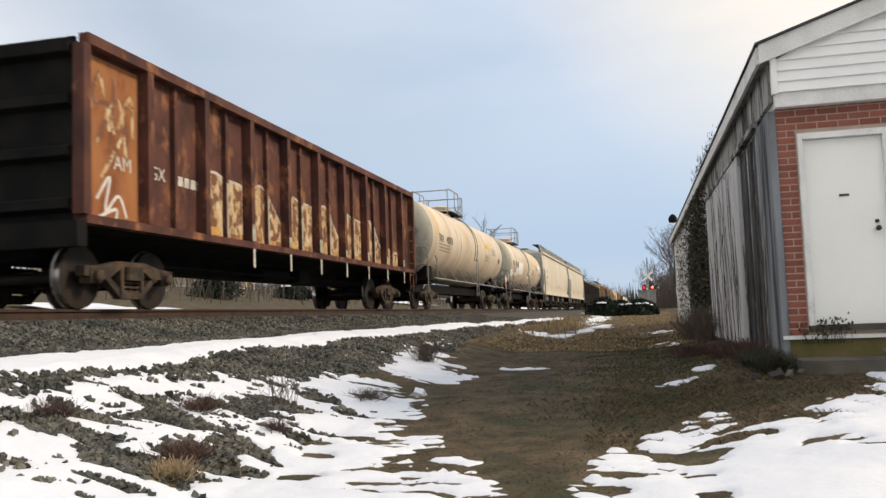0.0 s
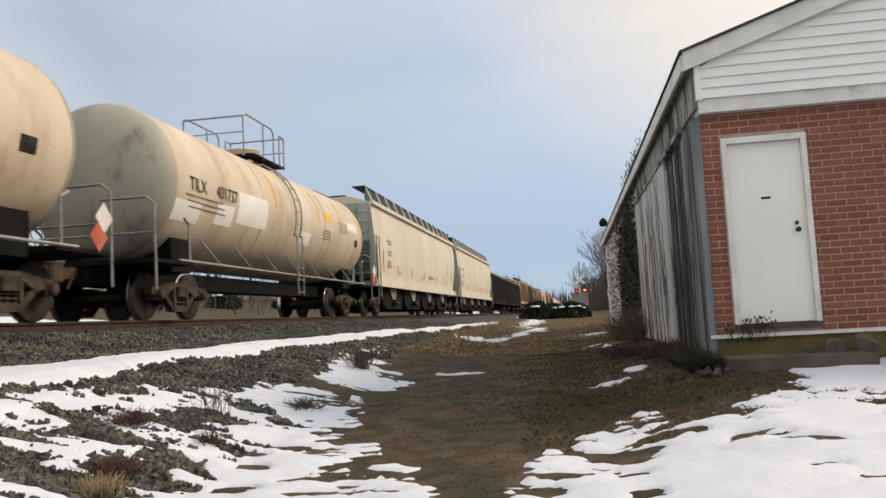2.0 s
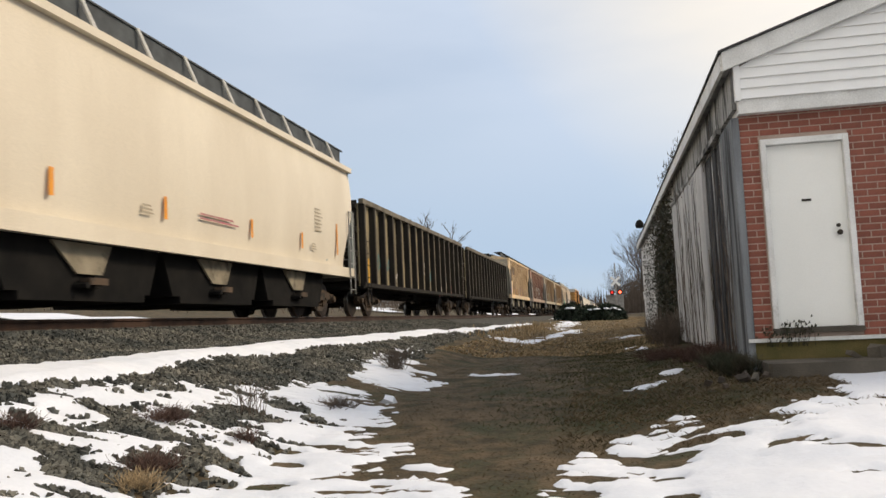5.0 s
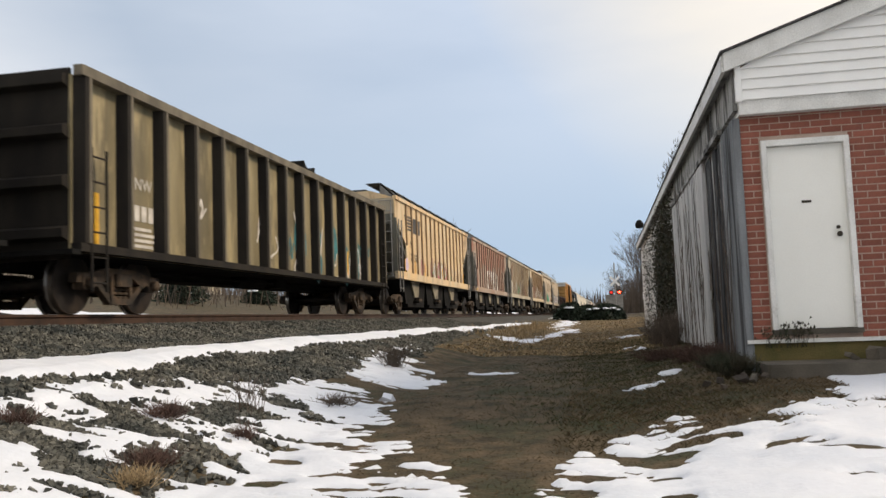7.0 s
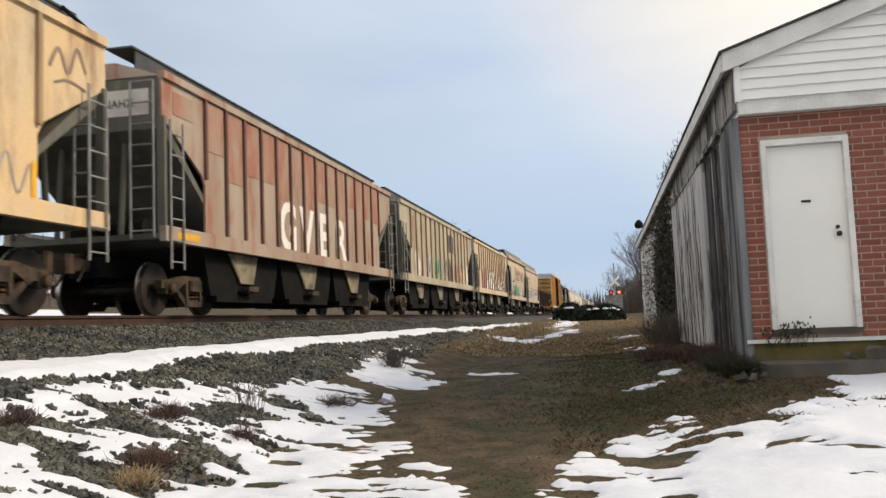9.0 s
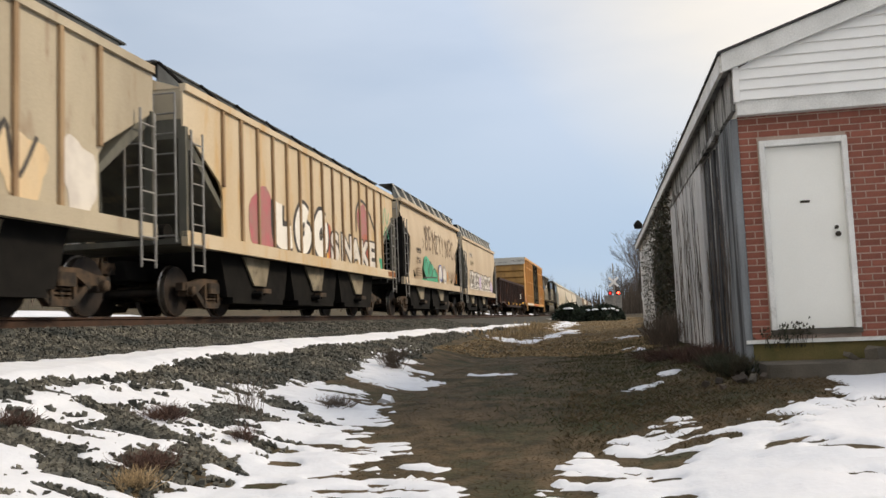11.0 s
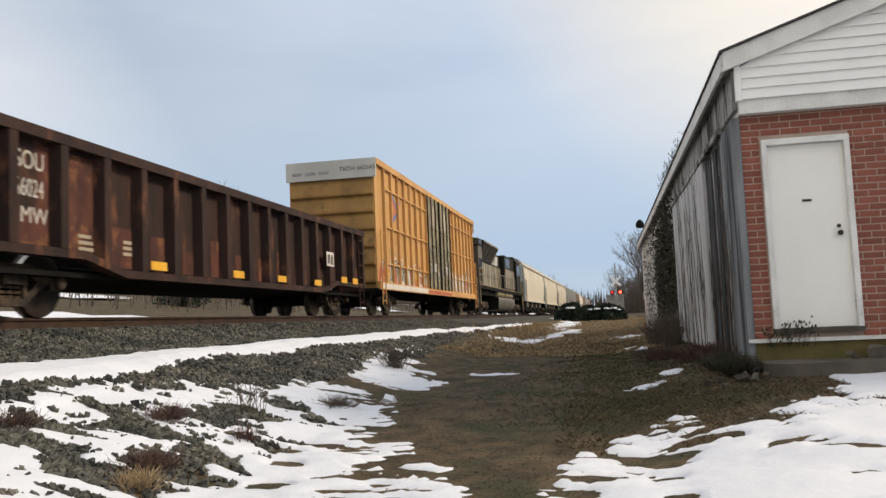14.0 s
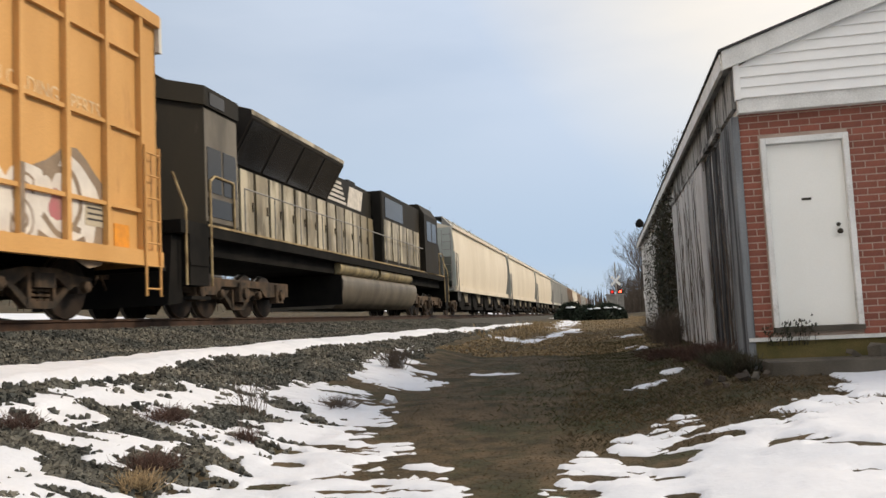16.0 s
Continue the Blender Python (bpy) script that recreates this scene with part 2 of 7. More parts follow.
class Shape:
    """Collects boxes, bars, prisms and turned bodies of ONE part."""

    def __init__(self):
        self.v, self.f = [], []

    def add(self, verts, faces):
        k = len(self.v)
        self.v += [tuple(p) for p in verts]
        self.f += [tuple(i + k for i in q) for q in faces]
        return self

    def box(self, x0, x1, y0, y1, z0, z1, c=0.0):
        """A box, its upright edges cut by c."""
        if not c:
            return self.prism([(x0, y0), (x1, y0), (x1, y1), (x0, y1)], "z", z0, z1)
        return self.prism([(x0 + c, y0), (x1 - c, y0), (x1, y0 + c), (x1, y1 - c), (x1 - c, y1), (x0 + c, y1), (x0, y1 - c), (x0, y0 + c)], "z", z0, z1)

    def prism(self, pts, axis, a, b):
        """A flat outline drawn out from a to b along an axis; the outline is in the other two, in the order xyz."""
        put = {"x": lambda u, v, w: (w, u, v), "y": lambda u, v, w: (u, w, v), "z": lambda u, v, w: (u, v, w)}[axis]
        n = len(pts)
        area = sum(pts[i][0] * pts[(i + 1) % n][1] - pts[(i + 1) % n][0] * pts[i][1] for i in range(n))
        if (area < 0) != (axis == "y"):
            pts = pts[::-1]
        if a > b:
            a, b = b, a
        vs = [put(u, v, a) for u, v in pts] + [put(u, v, b) for u, v in pts]
        fs = [tuple(range(n))[::-1], tuple(range(n, 2 * n))] + [(i, (i + 1) % n, n + (i + 1) % n, n + i) for i in range(n)]
        return self.add(vs, fs)

    def bar(self, p, q, r, n=6, r2=None):
        p, q = Vector(p), Vector(q)
        d = (q - p).normalized()
        u = d.orthogonal().normalized()
        w = d.cross(u)
        r2 = r if r2 is None else r2
        vs = [p + (u * math.cos(2 * math.pi * i / n) + w * math.sin(2 * math.pi * i / n)) * r for i in range(n)]
        vs += [q + (u * math.cos(2 * math.pi * i / n) + w * math.sin(2 * math.pi * i / n)) * r2 for i in range(n)]
        return self.add(vs, [tuple(range(n))[::-1], tuple(range(n, 2 * n))] + [(i, (i + 1) % n, n + (i + 1) % n, n + i) for i in range(n)])

    def tube(self, pts, r, n=6):
        for p, q in zip(pts, pts[1:]):
            self.bar(p, q, r, n)
        return self

    def turned(self, rings, axis="y", n=24, at=(0, 0, 0), squash=1.0):
        """A body of revolution: rings of (place along the axis, radius)."""
        vs, fs = [], []
        for a, r in rings:
            for i in range(n):
                c, s = r * math.cos(2 * math.pi * i / n), r * math.sin(2 * math.pi * i / n)
                p = {"y": (s, a, c), "x": (a, c, s), "z": (c, s, a)}[axis]
                vs.append((at[0] + p[0], at[1] + p[1], at[2] + p[2] * squash))
        for k in range(len(rings) - 1):
            for i in range(n):
                j = (i + 1) % n
                fs.append((k * n + i, k * n + j, (k + 1) * n + j, (k + 1) * n + i))
        fs += [tuple(range(n))[::-1], tuple(range((len(rings) - 1) * n, len(rings) * n))]
        return self.add(vs, fs)

    def mesh(self, name, mat, smooth=0):
        me = bpy.data.meshes.new(name)
        me.from_pydata(self.v, [], self.f)
        if mat:
            me.materials.append(mat)
        if smooth:
            me.polygons.foreach_set("use_smooth", [True] * len(me.polygons))
            me.set_sharp_from_angle(angle=radians(smooth))
        me.validate()
        return me


def root(name, m, label, category, group=""):
    ob = new(name)
    ob.empty_display_size = 0.3
    ob.matrix_world = m
    return tagged(ob, label, category, group)


def part(name, shape, mat, parent=None, label="", m=None, smooth=0):
    """Links a shape (or a mesh) as one mesh object under a thing or a part."""
    ob = new(name, shape.mesh(name, mat, smooth) if isinstance(shape, Shape) else shape)
    ob.parent = parent
    if m is not None:
        ob.matrix_basis = m
    if label:
        ob["label"] = label
    return ob


def thing(name, shape, mat, label, category, group="", kind="", smooth=0, m=None):
    ob = part(name, shape, mat, None, "", m, smooth)
    return tagged(ob, label, category, group, kind)


def writing(text, size, mat, parent, m, name="lettering", depth=0.004, bold=0.0, squeeze=1.0, shear=0.0):
    """Letters as thin solid shapes; m is the pose of their lower left corner."""
    cu = bpy.data.curves.new("letters", "FONT")
    cu.body, cu.size, cu.extrude, cu.offset, cu.shear = text, size, depth, bold, shear
    tmp = new("letters", cu)
    me = bpy.data.meshes.new_from_object(tmp.evaluated_get(bpy.context.evaluated_depsgraph_get()))
    bpy.data.objects.remove(tmp)
    me.materials.clear()
    me.materials.append(mat)
    for v in me.vertices:
        v.co.x *= squeeze
    return part(name, me, None, parent, "", m)


SIDE = pose(0, 0, 0, 90, 0, 90)      # lettering that faces +x and reads along +y
END = pose(0, 0, 0, 90, 0, 0)        # lettering that faces -y

# ---------------------------------------------------------------- ground
TRACK_X, RAIL_Z = -8.62, 1.58


def steps(x, table):
    """Smooth interpolation in a short table of (place, value)."""
    if x <= table[0][0]:
        return table[0][1]
    for (a0, v0), (a1, v1) in zip(table, table[1:]):
        if x <= a1:
            return v0 + (v1 - v0) * (x - a0) / (a1 - a0)
    return table[-1][1]


ALONG = [(-30, 0.0), (0, 0.02), (5, 0.2), (10, 0.44), (13, 0.5), (30, 0.56), (45, 0.75), (60, 0.9), (80, 1.1), (90, 1.18), (112, 1.24), (200, 1.4), (400, 1.5), (3000, 1.6)]
BANK = [(2.6, 0.0), (3.3, 0.22), (4.3, 0.52), (5.0, 0.78), (5.9, 0.86), (6.8, 1.22), (8.0, 1.24)]       # share of the way up to the ballast top
FARSIDE = [(10.4, 1.36), (12.2, 0.9), (16, 1.45), (26, 2.9), (45, 5.2), (90, 8.6), (400, 13), (3000, 16)]


def ground_z(x, y, rough=True):
    base = steps(y, ALONG)
    if 4 < y < 42:
        k = min(max((x - 0.2) / 1.2, 0), 1) * min((y - 4) / 3, 1, (42 - y) / 6)
        base += 0.2 * max(k, 0) * max(0, 1 - max(0, y - 14) / 30)
    p = -x
    if p > 10.4:
        z = steps(p, FARSIDE)
    else:
        rise = steps(p, BANK) / 1.24
        z = base + (1.36 - base) * rise if base < 1.36 else base
    if rough and p < 6.6 or p > 12:
        n = noise.noise(Vector((x * 0.7, y * 0.7, 0.3))) * 0.05 + noise.noise(Vector((x * 2.3, y * 2.3, 4.1))) * 0.022
        z += n * (0.4 if 5 < p < 6.6 else 1.0)
    return z


def lattice(a, b, near, grow, limit):
    """Places from a to b, spaced near at first and wider later on."""
    out, step = [a], near
    while out[-1] < b:
        out.append(min(out[-1] + step, b))
        step = min(step * grow, limit)
    return out


def sheet(name, xs, ys, height, mat, keep=None, smooth=60):
    me = bpy.data.meshes.new(name)
    nx = len(xs)
    vs = [(x, y, height(x, y)) for y in ys for x in xs]
    fs = []
    for j in range(len(ys) - 1):
        for i in range(nx - 1):
            q = (j * nx + i, j * nx + i + 1, (j + 1) * nx + i + 1, (j + 1) * nx + i)
            if keep is None or any(keep(*vs[k]) for k in q):
                fs.append(q)
    me.from_pydata(vs, [], fs)
    me.materials.append(mat)
    me.polygons.foreach_set("use_smooth", [True] * len(me.polygons))
    return me


right = lattice(0, 2500, 0.16, 1.05, 300)
left_side = [-v for v in lattice(0, 11, 0.14, 1.0, 1)][::-1] + []
left_far = [-v for v in lattice(11.1, 2500, 0.5, 1.25, 300)][::-1]
xs = left_far + left_side[:-1] + right
ys = [-v for v in lattice(1.7, 900, 0.6, 1.3, 200)][::-1] + lattice(-1.5, 24, 0.14, 1.0, 1) + lattice(24.3, 3000, 0.3, 1.07, 300)
ground = new("ground", sheet("ground", xs, ys, ground_z, EARTH))
tagged(ground, "rough ground of dead brown grass and soil beside the track", "ground", kind="structure")

# ballast bed over the ground
bx = [TRACK_X + v for v in np.linspace(-2.6, 4.2, 49)]
by = lattice(-30, 24, 0.25, 1.0, 1) + lattice(24.5, 600, 0.5, 1.08, 20)


def bed_z(x, y):
    p = -x
    low = steps(y, [(4, 4.1), (8, 3.9), (9.5, 3.55), (14, 3.55), (18, 3.9), (30, 4.3)]) + 0.3 * noise.noise(Vector((y * 0.35, 1.7, 0))) + 0.2 * noise.noise(Vector((y * 1.3, 5.7, 0)))
    if p > 6:
        return ground_z(x, y) + 0.03 if p < 10.4 else 1.39 - max(0, p - 10.4) * 0.3
    return ground_z(x, y) + min(0.03, (p - low) * 0.12)


bed = new("ballast_bed", sheet("ballast_bed", bx, by, bed_z, GRAVEL))
tagged(bed, "grey crushed stone ballast bank under the rails", "ballast", kind="structure")


def stones(rng, count, place, size):
    """Many broken stones in one mesh."""
    base = [(-1, -1, -.7), (1, -.8, -.8), (.9, 1, -.7), (-.8, .9, -.8), (-.7, -.7, .7), (.8, -.6, .6), (.6, .8, .8), (-.6, .7, .6)]
    quads = [(3, 2, 1, 0), (4, 5, 6, 7), (0, 1, 5, 4), (1, 2, 6, 5), (2, 3, 7, 6), (3, 0, 4, 7)]
    base = np.array(base)
    V, F = [], []
    for _ in range(count):
        got = place(rng)
        if got is None:
            continue
        s = size(rng) * np.array([rng.uniform(.7, 1.2), rng.uniform(.7, 1.2), rng.uniform(.5, .9)])
        q = Euler((rng.uniform(0, 6.3), rng.uniform(0, 6.3), rng.uniform(0, 6.3))).to_matrix()
        pts = (base * (1 + np.array([[rng.uniform(-.25, .25) for _ in range(3)] for _ in range(8)])) * s * 0.5) @ np.array(q).T + np.array(got)
        k = len(V)
        V += pts.tolist()
        F += [tuple(i + k for i in f) for f in quads]
    return V, F


def stuff(name, V, F, mat, label, category):
    me = bpy.data.meshes.new(name)
    me.from_pydata(V, [], F)
    me.materials.append(mat)
    return tagged(new(name, me), label, category, kind="stuff")


rng = random.Random(7)
STRIP_TOP = [(5, 5.85), (7.3, 5.68), (8.5, 5.55), (10.1, 5.4), (16.8, 5.22), (30, 4.8), (42, 4.32)]
STRIP_LOW = [(5, 4.95), (6.2, 4.83), (7.2, 4.66), (8.8, 4.72), (11, 4.6), (15, 4.57), (28, 4.35), (42, 4.08)]

# ---------------------------------------------------------------- track
rail_profile = [(-0.075, 0), (0.075, 0), (0.075, 0.012), (0.012, 0.03), (0.01, 0.12), (0.036, 0.135), (0.036, 0.168), (0.028, 0.172),
                (-0.028, 0.172), (-0.036, 0.168), (-0.036, 0.135), (-0.01, 0.12), (-0.012, 0.03), (-0.075, 0.012)]
for dx in (-0.7535, 0.7535):
    r = Shape().prism([(TRACK_X + dx + u, RAIL_Z - 0.172 + v) for u, v in rail_profile], "y", -40, 500)
    rail = thing("rail", r, RAIL, "long rusty brown steel rail on wooden ties", "rail", "rails", "structure")
    part("rail_head", Shape().box(TRACK_X + dx - 0.027, TRACK_X + dx + 0.027, -40, 500, RAIL_Z - 0.001, RAIL_Z + 0.003), RAILTOP, rail, "polished running surface")
tie_mesh = Shape().box(-1.3, 1.3, -0.115, 0.115, 0, 0.16).mesh("tie", TIE)
ties = root("track_ties", pose(TRACK_X, 0, RAIL_Z - 0.172 - 0.155), "dark wooden ties half buried in ballast", "tie")
ties["kind"] = "structure"
for i in range(190):
    part("tie", tie_mesh, None, ties, "", pose(0, -12 + i * 0.52, 0))

# ---------------------------------------------------------------- building
BUILD = pose(1.47, 9.87, 0, 0, 0, 0.45)     # its corner; +y runs along the track side, +x along the brick gable
BRICK = surface("red_brick", (0.25, 0.088, 0.061), (0.195, 0.066, 0.046), 5, 0.85, bump=0.5, fine=70, piece=0.2)
MORTAR = surface("mortar", (0.46, 0.36, 0.30), (0.36, 0.28, 0.23), 5, 0.95, bump=0.5)
OLDWOOD = surface("weathered_white_boards", (0.48, 0.48, 0.48), (0.26, 0.26, 0.26), 9, 0.9, bump=0.8, streak=14, spot=(0.035, 0.035, 0.035), spots=0.51, spot_scale=7, soft=0.04)
# stained white boards, base colour lowered to paint the eave's shade
FRIEZE = surface("stained_and_shaded_boards", (0.42, 0.42, 0.41), (0.24, 0.24, 0.23), 4, 0.9, bump=0.6, streak=5, spot=(0.04, 0.04, 0.038), spots=0.52, spot_scale=3.5, soft=0.05)
DARKWOOD = surface("blackened_old_boards", (0.09, 0.093, 0.10), (0.025, 0.027, 0.03), 9, 0.9, bump=0.9, streak=14, spot=(0.34, 0.34, 0.33), spots=0.64, spot_scale=8, soft=0.04)
OLDWHITE = surface("flaking_white_paint", (0.74, 0.73, 0.71), (0.60, 0.59, 0.58), 2, 0.85, bump=0.5, streak=8, spot=(0.14, 0.13, 0.12), spots=0.64, spot_scale=3)
WHITE = surface("white_siding_paint", (0.86, 0.86, 0.84), (0.80, 0.80, 0.79), 1.5, 0.5, bump=0.05, vary=0.04)
TRIMW = surface("dull_white_trim", (0.74, 0.74, 0.72), (0.62, 0.62, 0.60), 3, 0.6, bump=0.15, spot=(0.30, 0.29, 0.27), spots=0.66)
SOFFIT = surface("grimy_soffit", (0.34, 0.34, 0.34), (0.22, 0.22, 0.22), 3, 0.8, bump=0.2, spot=(0.08, 0.08, 0.08), spots=0.60)
DOORP = surface("white_door_paint", (0.84, 0.84, 0.80), (0.80, 0.80, 0.76), 1.2, 0.45, bump=0.03, vary=0.04)
SHINGLE = surface("asphalt_shingles", (0.06, 0.06, 0.062), (0.04, 0.04, 0.04), 3, 0.95, bump=0.8)
CONCRETE = surface("mossy_foundation", (0.15, 0.115, 0.045), (0.085, 0.08, 0.028), 2.5, 0.9, bump=0.6, spot=(0.20, 0.12, 0.04), spots=0.60)
SLAB = surface("concrete_step", (0.12, 0.105, 0.085), (0.07, 0.062, 0.05), 2.5, 0.9, bump=0.6)
BRASS = surface("dark_bronze", (0.05, 0.04, 0.03), (0.03, 0.028, 0.022), 8, 0.4, 0.6, bump=0)
W, LEN, ZB, ZW = 8.6, 26.0, 0.95, 3.50       # width, length, base of the brickwork, its top


def built(name, shape, mat, label, category, smooth=0):
    return thing(name, shape, mat, label, category, "", "structure", smooth, BUILD)


# gable wall: mortar backing with a door opening, bricks set proud in front
DX0, DX1, DZ0, DZ1 = 0.255, 1.18, 1.03, 3.165   # opening of the door with its frame
gable = built("wall_gable", Shape().box(0.05, DX0, 0.0, 0.2, ZB, ZW).box(DX1, W, 0.0, 0.2, ZB, ZW).box(DX0, DX1, 0.0, 0.2, DZ1, ZW).box(DX0, DX1, 0, 0.2, ZB, DZ0),
              MORTAR, "red brick gable wall with pale mortar joints around a white door", "wall")
built("foundation", Shape().box(0.0, W, -0.02, 0.25, 0.3, ZB - 0.04), CONCRETE, "mossy concrete foundation under the brick wall", "foundation")
built("sill_ledge", Shape().box(-0.02, W, -0.06, 0.1, ZB - 0.04, ZB), TRIMW, "narrow white ledge under the brick wall", "ledge")

door = root("door_1", BUILD, "closed plain white door in a white wooden frame", "door")
door["kind"] = "structure"
part("leaf", Shape().box(DX0 + 0.06, DX1 - 0.06, 0.03, 0.075, DZ0 + 0.03, DZ1 - 0.07), DOORP, door)
part("frame_jamb", Shape().box(DX0, DX0 + 0.06, -0.05, 0.1, DZ0, DZ1, 0.006), TRIMW, door)
part("frame_jamb", Shape().box(DX1 - 0.06, DX1, -0.05, 0.1, DZ0, DZ1, 0.006), TRIMW, door)
part("frame_head", Shape().box(DX0 + 0.06, DX1 - 0.06, -0.05, 0.1, DZ1 - 0.065, DZ1), TRIMW, door)
part("threshold", Shape().box(DX0, DX1, -0.07, 0.1, DZ0 - 0.03, DZ0 + 0.025), SLAB, door, "worn grey threshold")
part("knob", Shape().turned([(0, 0.012), (0.03, 0.012), (0.035, 0.028), (0.06, 0.03), (0.07, 0.018)], "x", 12), BRASS, door, "dark bronze knob", pose(1.02, 0.03, 2.08, 0, 0, -90), 40)
part("deadbolt", Shape().turned([(0, 0.022), (0.02, 0.02)], "x", 12), BRASS, door, "dark round lock", pose(1.02, 0.03, 2.16, 0, 0, -90))
part("number_plate", Shape().box(0.66, 0.76, 0.022, 0.03, 2.45, 2.475), BRASS, door, "small dark plate")

# gable siding, rakes, eave
PITCH = 0.34
RIDGE = W / 2
clap = root("gable_siding", BUILD, "white lapped gable siding above the brickwork", "siding")
clap["kind"] = "structure"
z, n_lap = 3.62, 0
EDGE = 0.06
part("fascia_board", Shape().prism([(EDGE - 0.02, 3.46), (W, 3.46), (W, 3.62), (EDGE - 0.02, 3.62)], "y", -0.13, 0.2), TRIMW, clap, "grimy white beam under the siding")
while z < 3.62 + RIDGE * PITCH + 0.3:
    x0 = EDGE + max(0, (z - 4.02) / PITCH)
    x1 = W - x0
    top = z + 0.118
    x0t = EDGE + max(0, (top - 4.02) / PITCH)
    if x1 - x0 < 0.2:
        break
    s = Shape()
    s.add([(x0, -0.165, z), (x1, -0.165, z), (W - x0t, -0.14, top), (x0t, -0.14, top), (x0, -0.12, z), (x1, -0.12, z), (W - x0t, -0.12, top), (x0t, -0.12, top)],
          [(0, 1, 2, 3), (4, 7, 6, 5), (0, 4, 5, 1), (1, 5, 6, 2), (2, 6, 7, 3), (3, 7, 4, 0)])
    part("lap_board", s, WHITE, clap)
    z = top
built("corner_trim", Shape().box(EDGE - 0.05, EDGE + 0.012, -0.18, -0.1, 3.6, 4.06), WHITE, "white corner strip at the gable siding", "trim")
built("wall_gable_upper", Shape().prism([(0.05, 3.5), (W, 3.5), (W - 0.05, 4.0), (RIDGE, 4.0 + RIDGE * PITCH), (0.05, 4.0)], "y", -0.118, 0.2), MORTAR, "wall behind the gable siding", "wall")
for sx in (0, 1):
    mir = (lambda u: W - u) if sx else (lambda u: u)
    run = RIDGE + 0.11
    built("rake_board", Shape().prism([(mir(-0.11), 3.94), (mir(RIDGE), 3.94 + run * PITCH), (mir(RIDGE), 4.15 + run * PITCH), (mir(-0.11), 4.15)], "y", -0.235, -0.18), TRIMW, "wide white board along the gable slope", "trim")
    built("roof_slope", Shape().prism([(mir(-0.15), 4.14), (mir(RIDGE), 4.152 + run * PITCH), (mir(RIDGE), 4.172 + run * PITCH), (mir(-0.15), 4.165)], "y", -0.27, LEN + 0.3), SHINGLE, "dark shingled roof slope", "roof")
built("eave_fascia", Shape().box(-0.13, -0.09, -0.18, LEN + 0.25, 3.95, 4.135), TRIMW, "dull white fascia along the long eave", "trim")
built("soffit", Shape().box(-0.09, 0.05, -0.12, LEN + 0.2, 3.99, 4.02), SOFFIT, "grimy soffit under the long eave", "soffit")

# long side wall: boards, a hung white door panel, an old painted wall
side = built("wall_track_side", Shape().box(0.04, 0.2, 0.2, LEN, 0.3, 4.02), OLDWHITE, "old white-painted side wall with peeling paint", "wall")
built("wall_back", Shape().box(0.2, W, LEN - 0.2, LEN, 0.3, 4.0), OLDWHITE, "plain back wall", "wall")
built("wall_far_side", Shape().box(W - 0.2, W, 0.2, LEN - 0.2, 0.3, 4.0), OLDWHITE, "plain far side wall", "wall")
CORNERWOOD = surface("grey_corner_board", (0.22, 0.235, 0.25), (0.12, 0.13, 0.14), 7, 0.9, bump=0.7, streak=12, spot=(0.045, 0.047, 0.05), spots=0.54, spot_scale=6, soft=0.05)
PEELWALL = surface("peeling_white_boards", (0.60, 0.60, 0.60), (0.44, 0.45, 0.46), 4, 0.9, bump=0.7, streak=9, spot=(0.07, 0.068, 0.065), spots=0.60, spot_scale=5, soft=0.04)
planks = root("plank_cladding", BUILD, "weathered grey vertical boards at the building corner", "cladding")
planks["kind"] = "structure"
rng = random.Random(3)
# wide grey corner boards, then narrow blackened ones
for y0, y1, low in ((-0.03, 0.30, 0.60), (0.305, 0.62, 0.64), (0.625, 0.95, 0.66)):
    part("corner_board", Shape().box(-0.03, 0.05, y0, y1, low, 3.44, 0.006), CORNERWOOD, planks, "smooth grey weathered board")
y = 0.96
while y < 2.85:
    wd = rng.uniform(0.09, 0.2)
    out = rng.uniform(-0.014, 0.016)
    part("board", Shape().box(0.005 + out, 0.06, y, y + wd - 0.014, 0.62 + rng.uniform(0, 0.12), 3.43), DARKWOOD if rng.random() < 0.72 else OLDWOOD, planks)
    y += wd
panel = root("sliding_door", BUILD, "large white sliding board door hung against the side wall", "door")
y = 2.88
while y < 8.2:
    wd = rng.uniform(0.2, 0.3)
    part("plank", Shape().box(-0.06 + rng.uniform(-.005, .005), -0.0, y, y + wd - 0.006, 0.66 + rng.uniform(0, 0.1), 3.45), PEELWALL, panel)
    y += wd
part("hanger_rail", Shape().box(-0.075, -0.012, 0.9, 8.4, 3.455, 3.525), FRIEZE, panel, "weathered header board")
built("frieze_board", Shape().box(-0.012, 0.04, -0.03, 8.3, 3.53, 3.98), FRIEZE, "stained white boards darkened for the shade under the long eave", "cladding")

# ---------------------------------------------------------------- brickwork
COURSE, BLEN = 0.0755, 0.215
GAPB = 0.014
HID = [(DX0 - 0.004, DX1 + 0.004, ZB - 1, DZ1 + 0.004)]


def brick_mesh(l):
    return Shape().box(0, l - GAPB, -0.006, 0.004, 0, COURSE - GAPB).mesh("brick", BRICK)


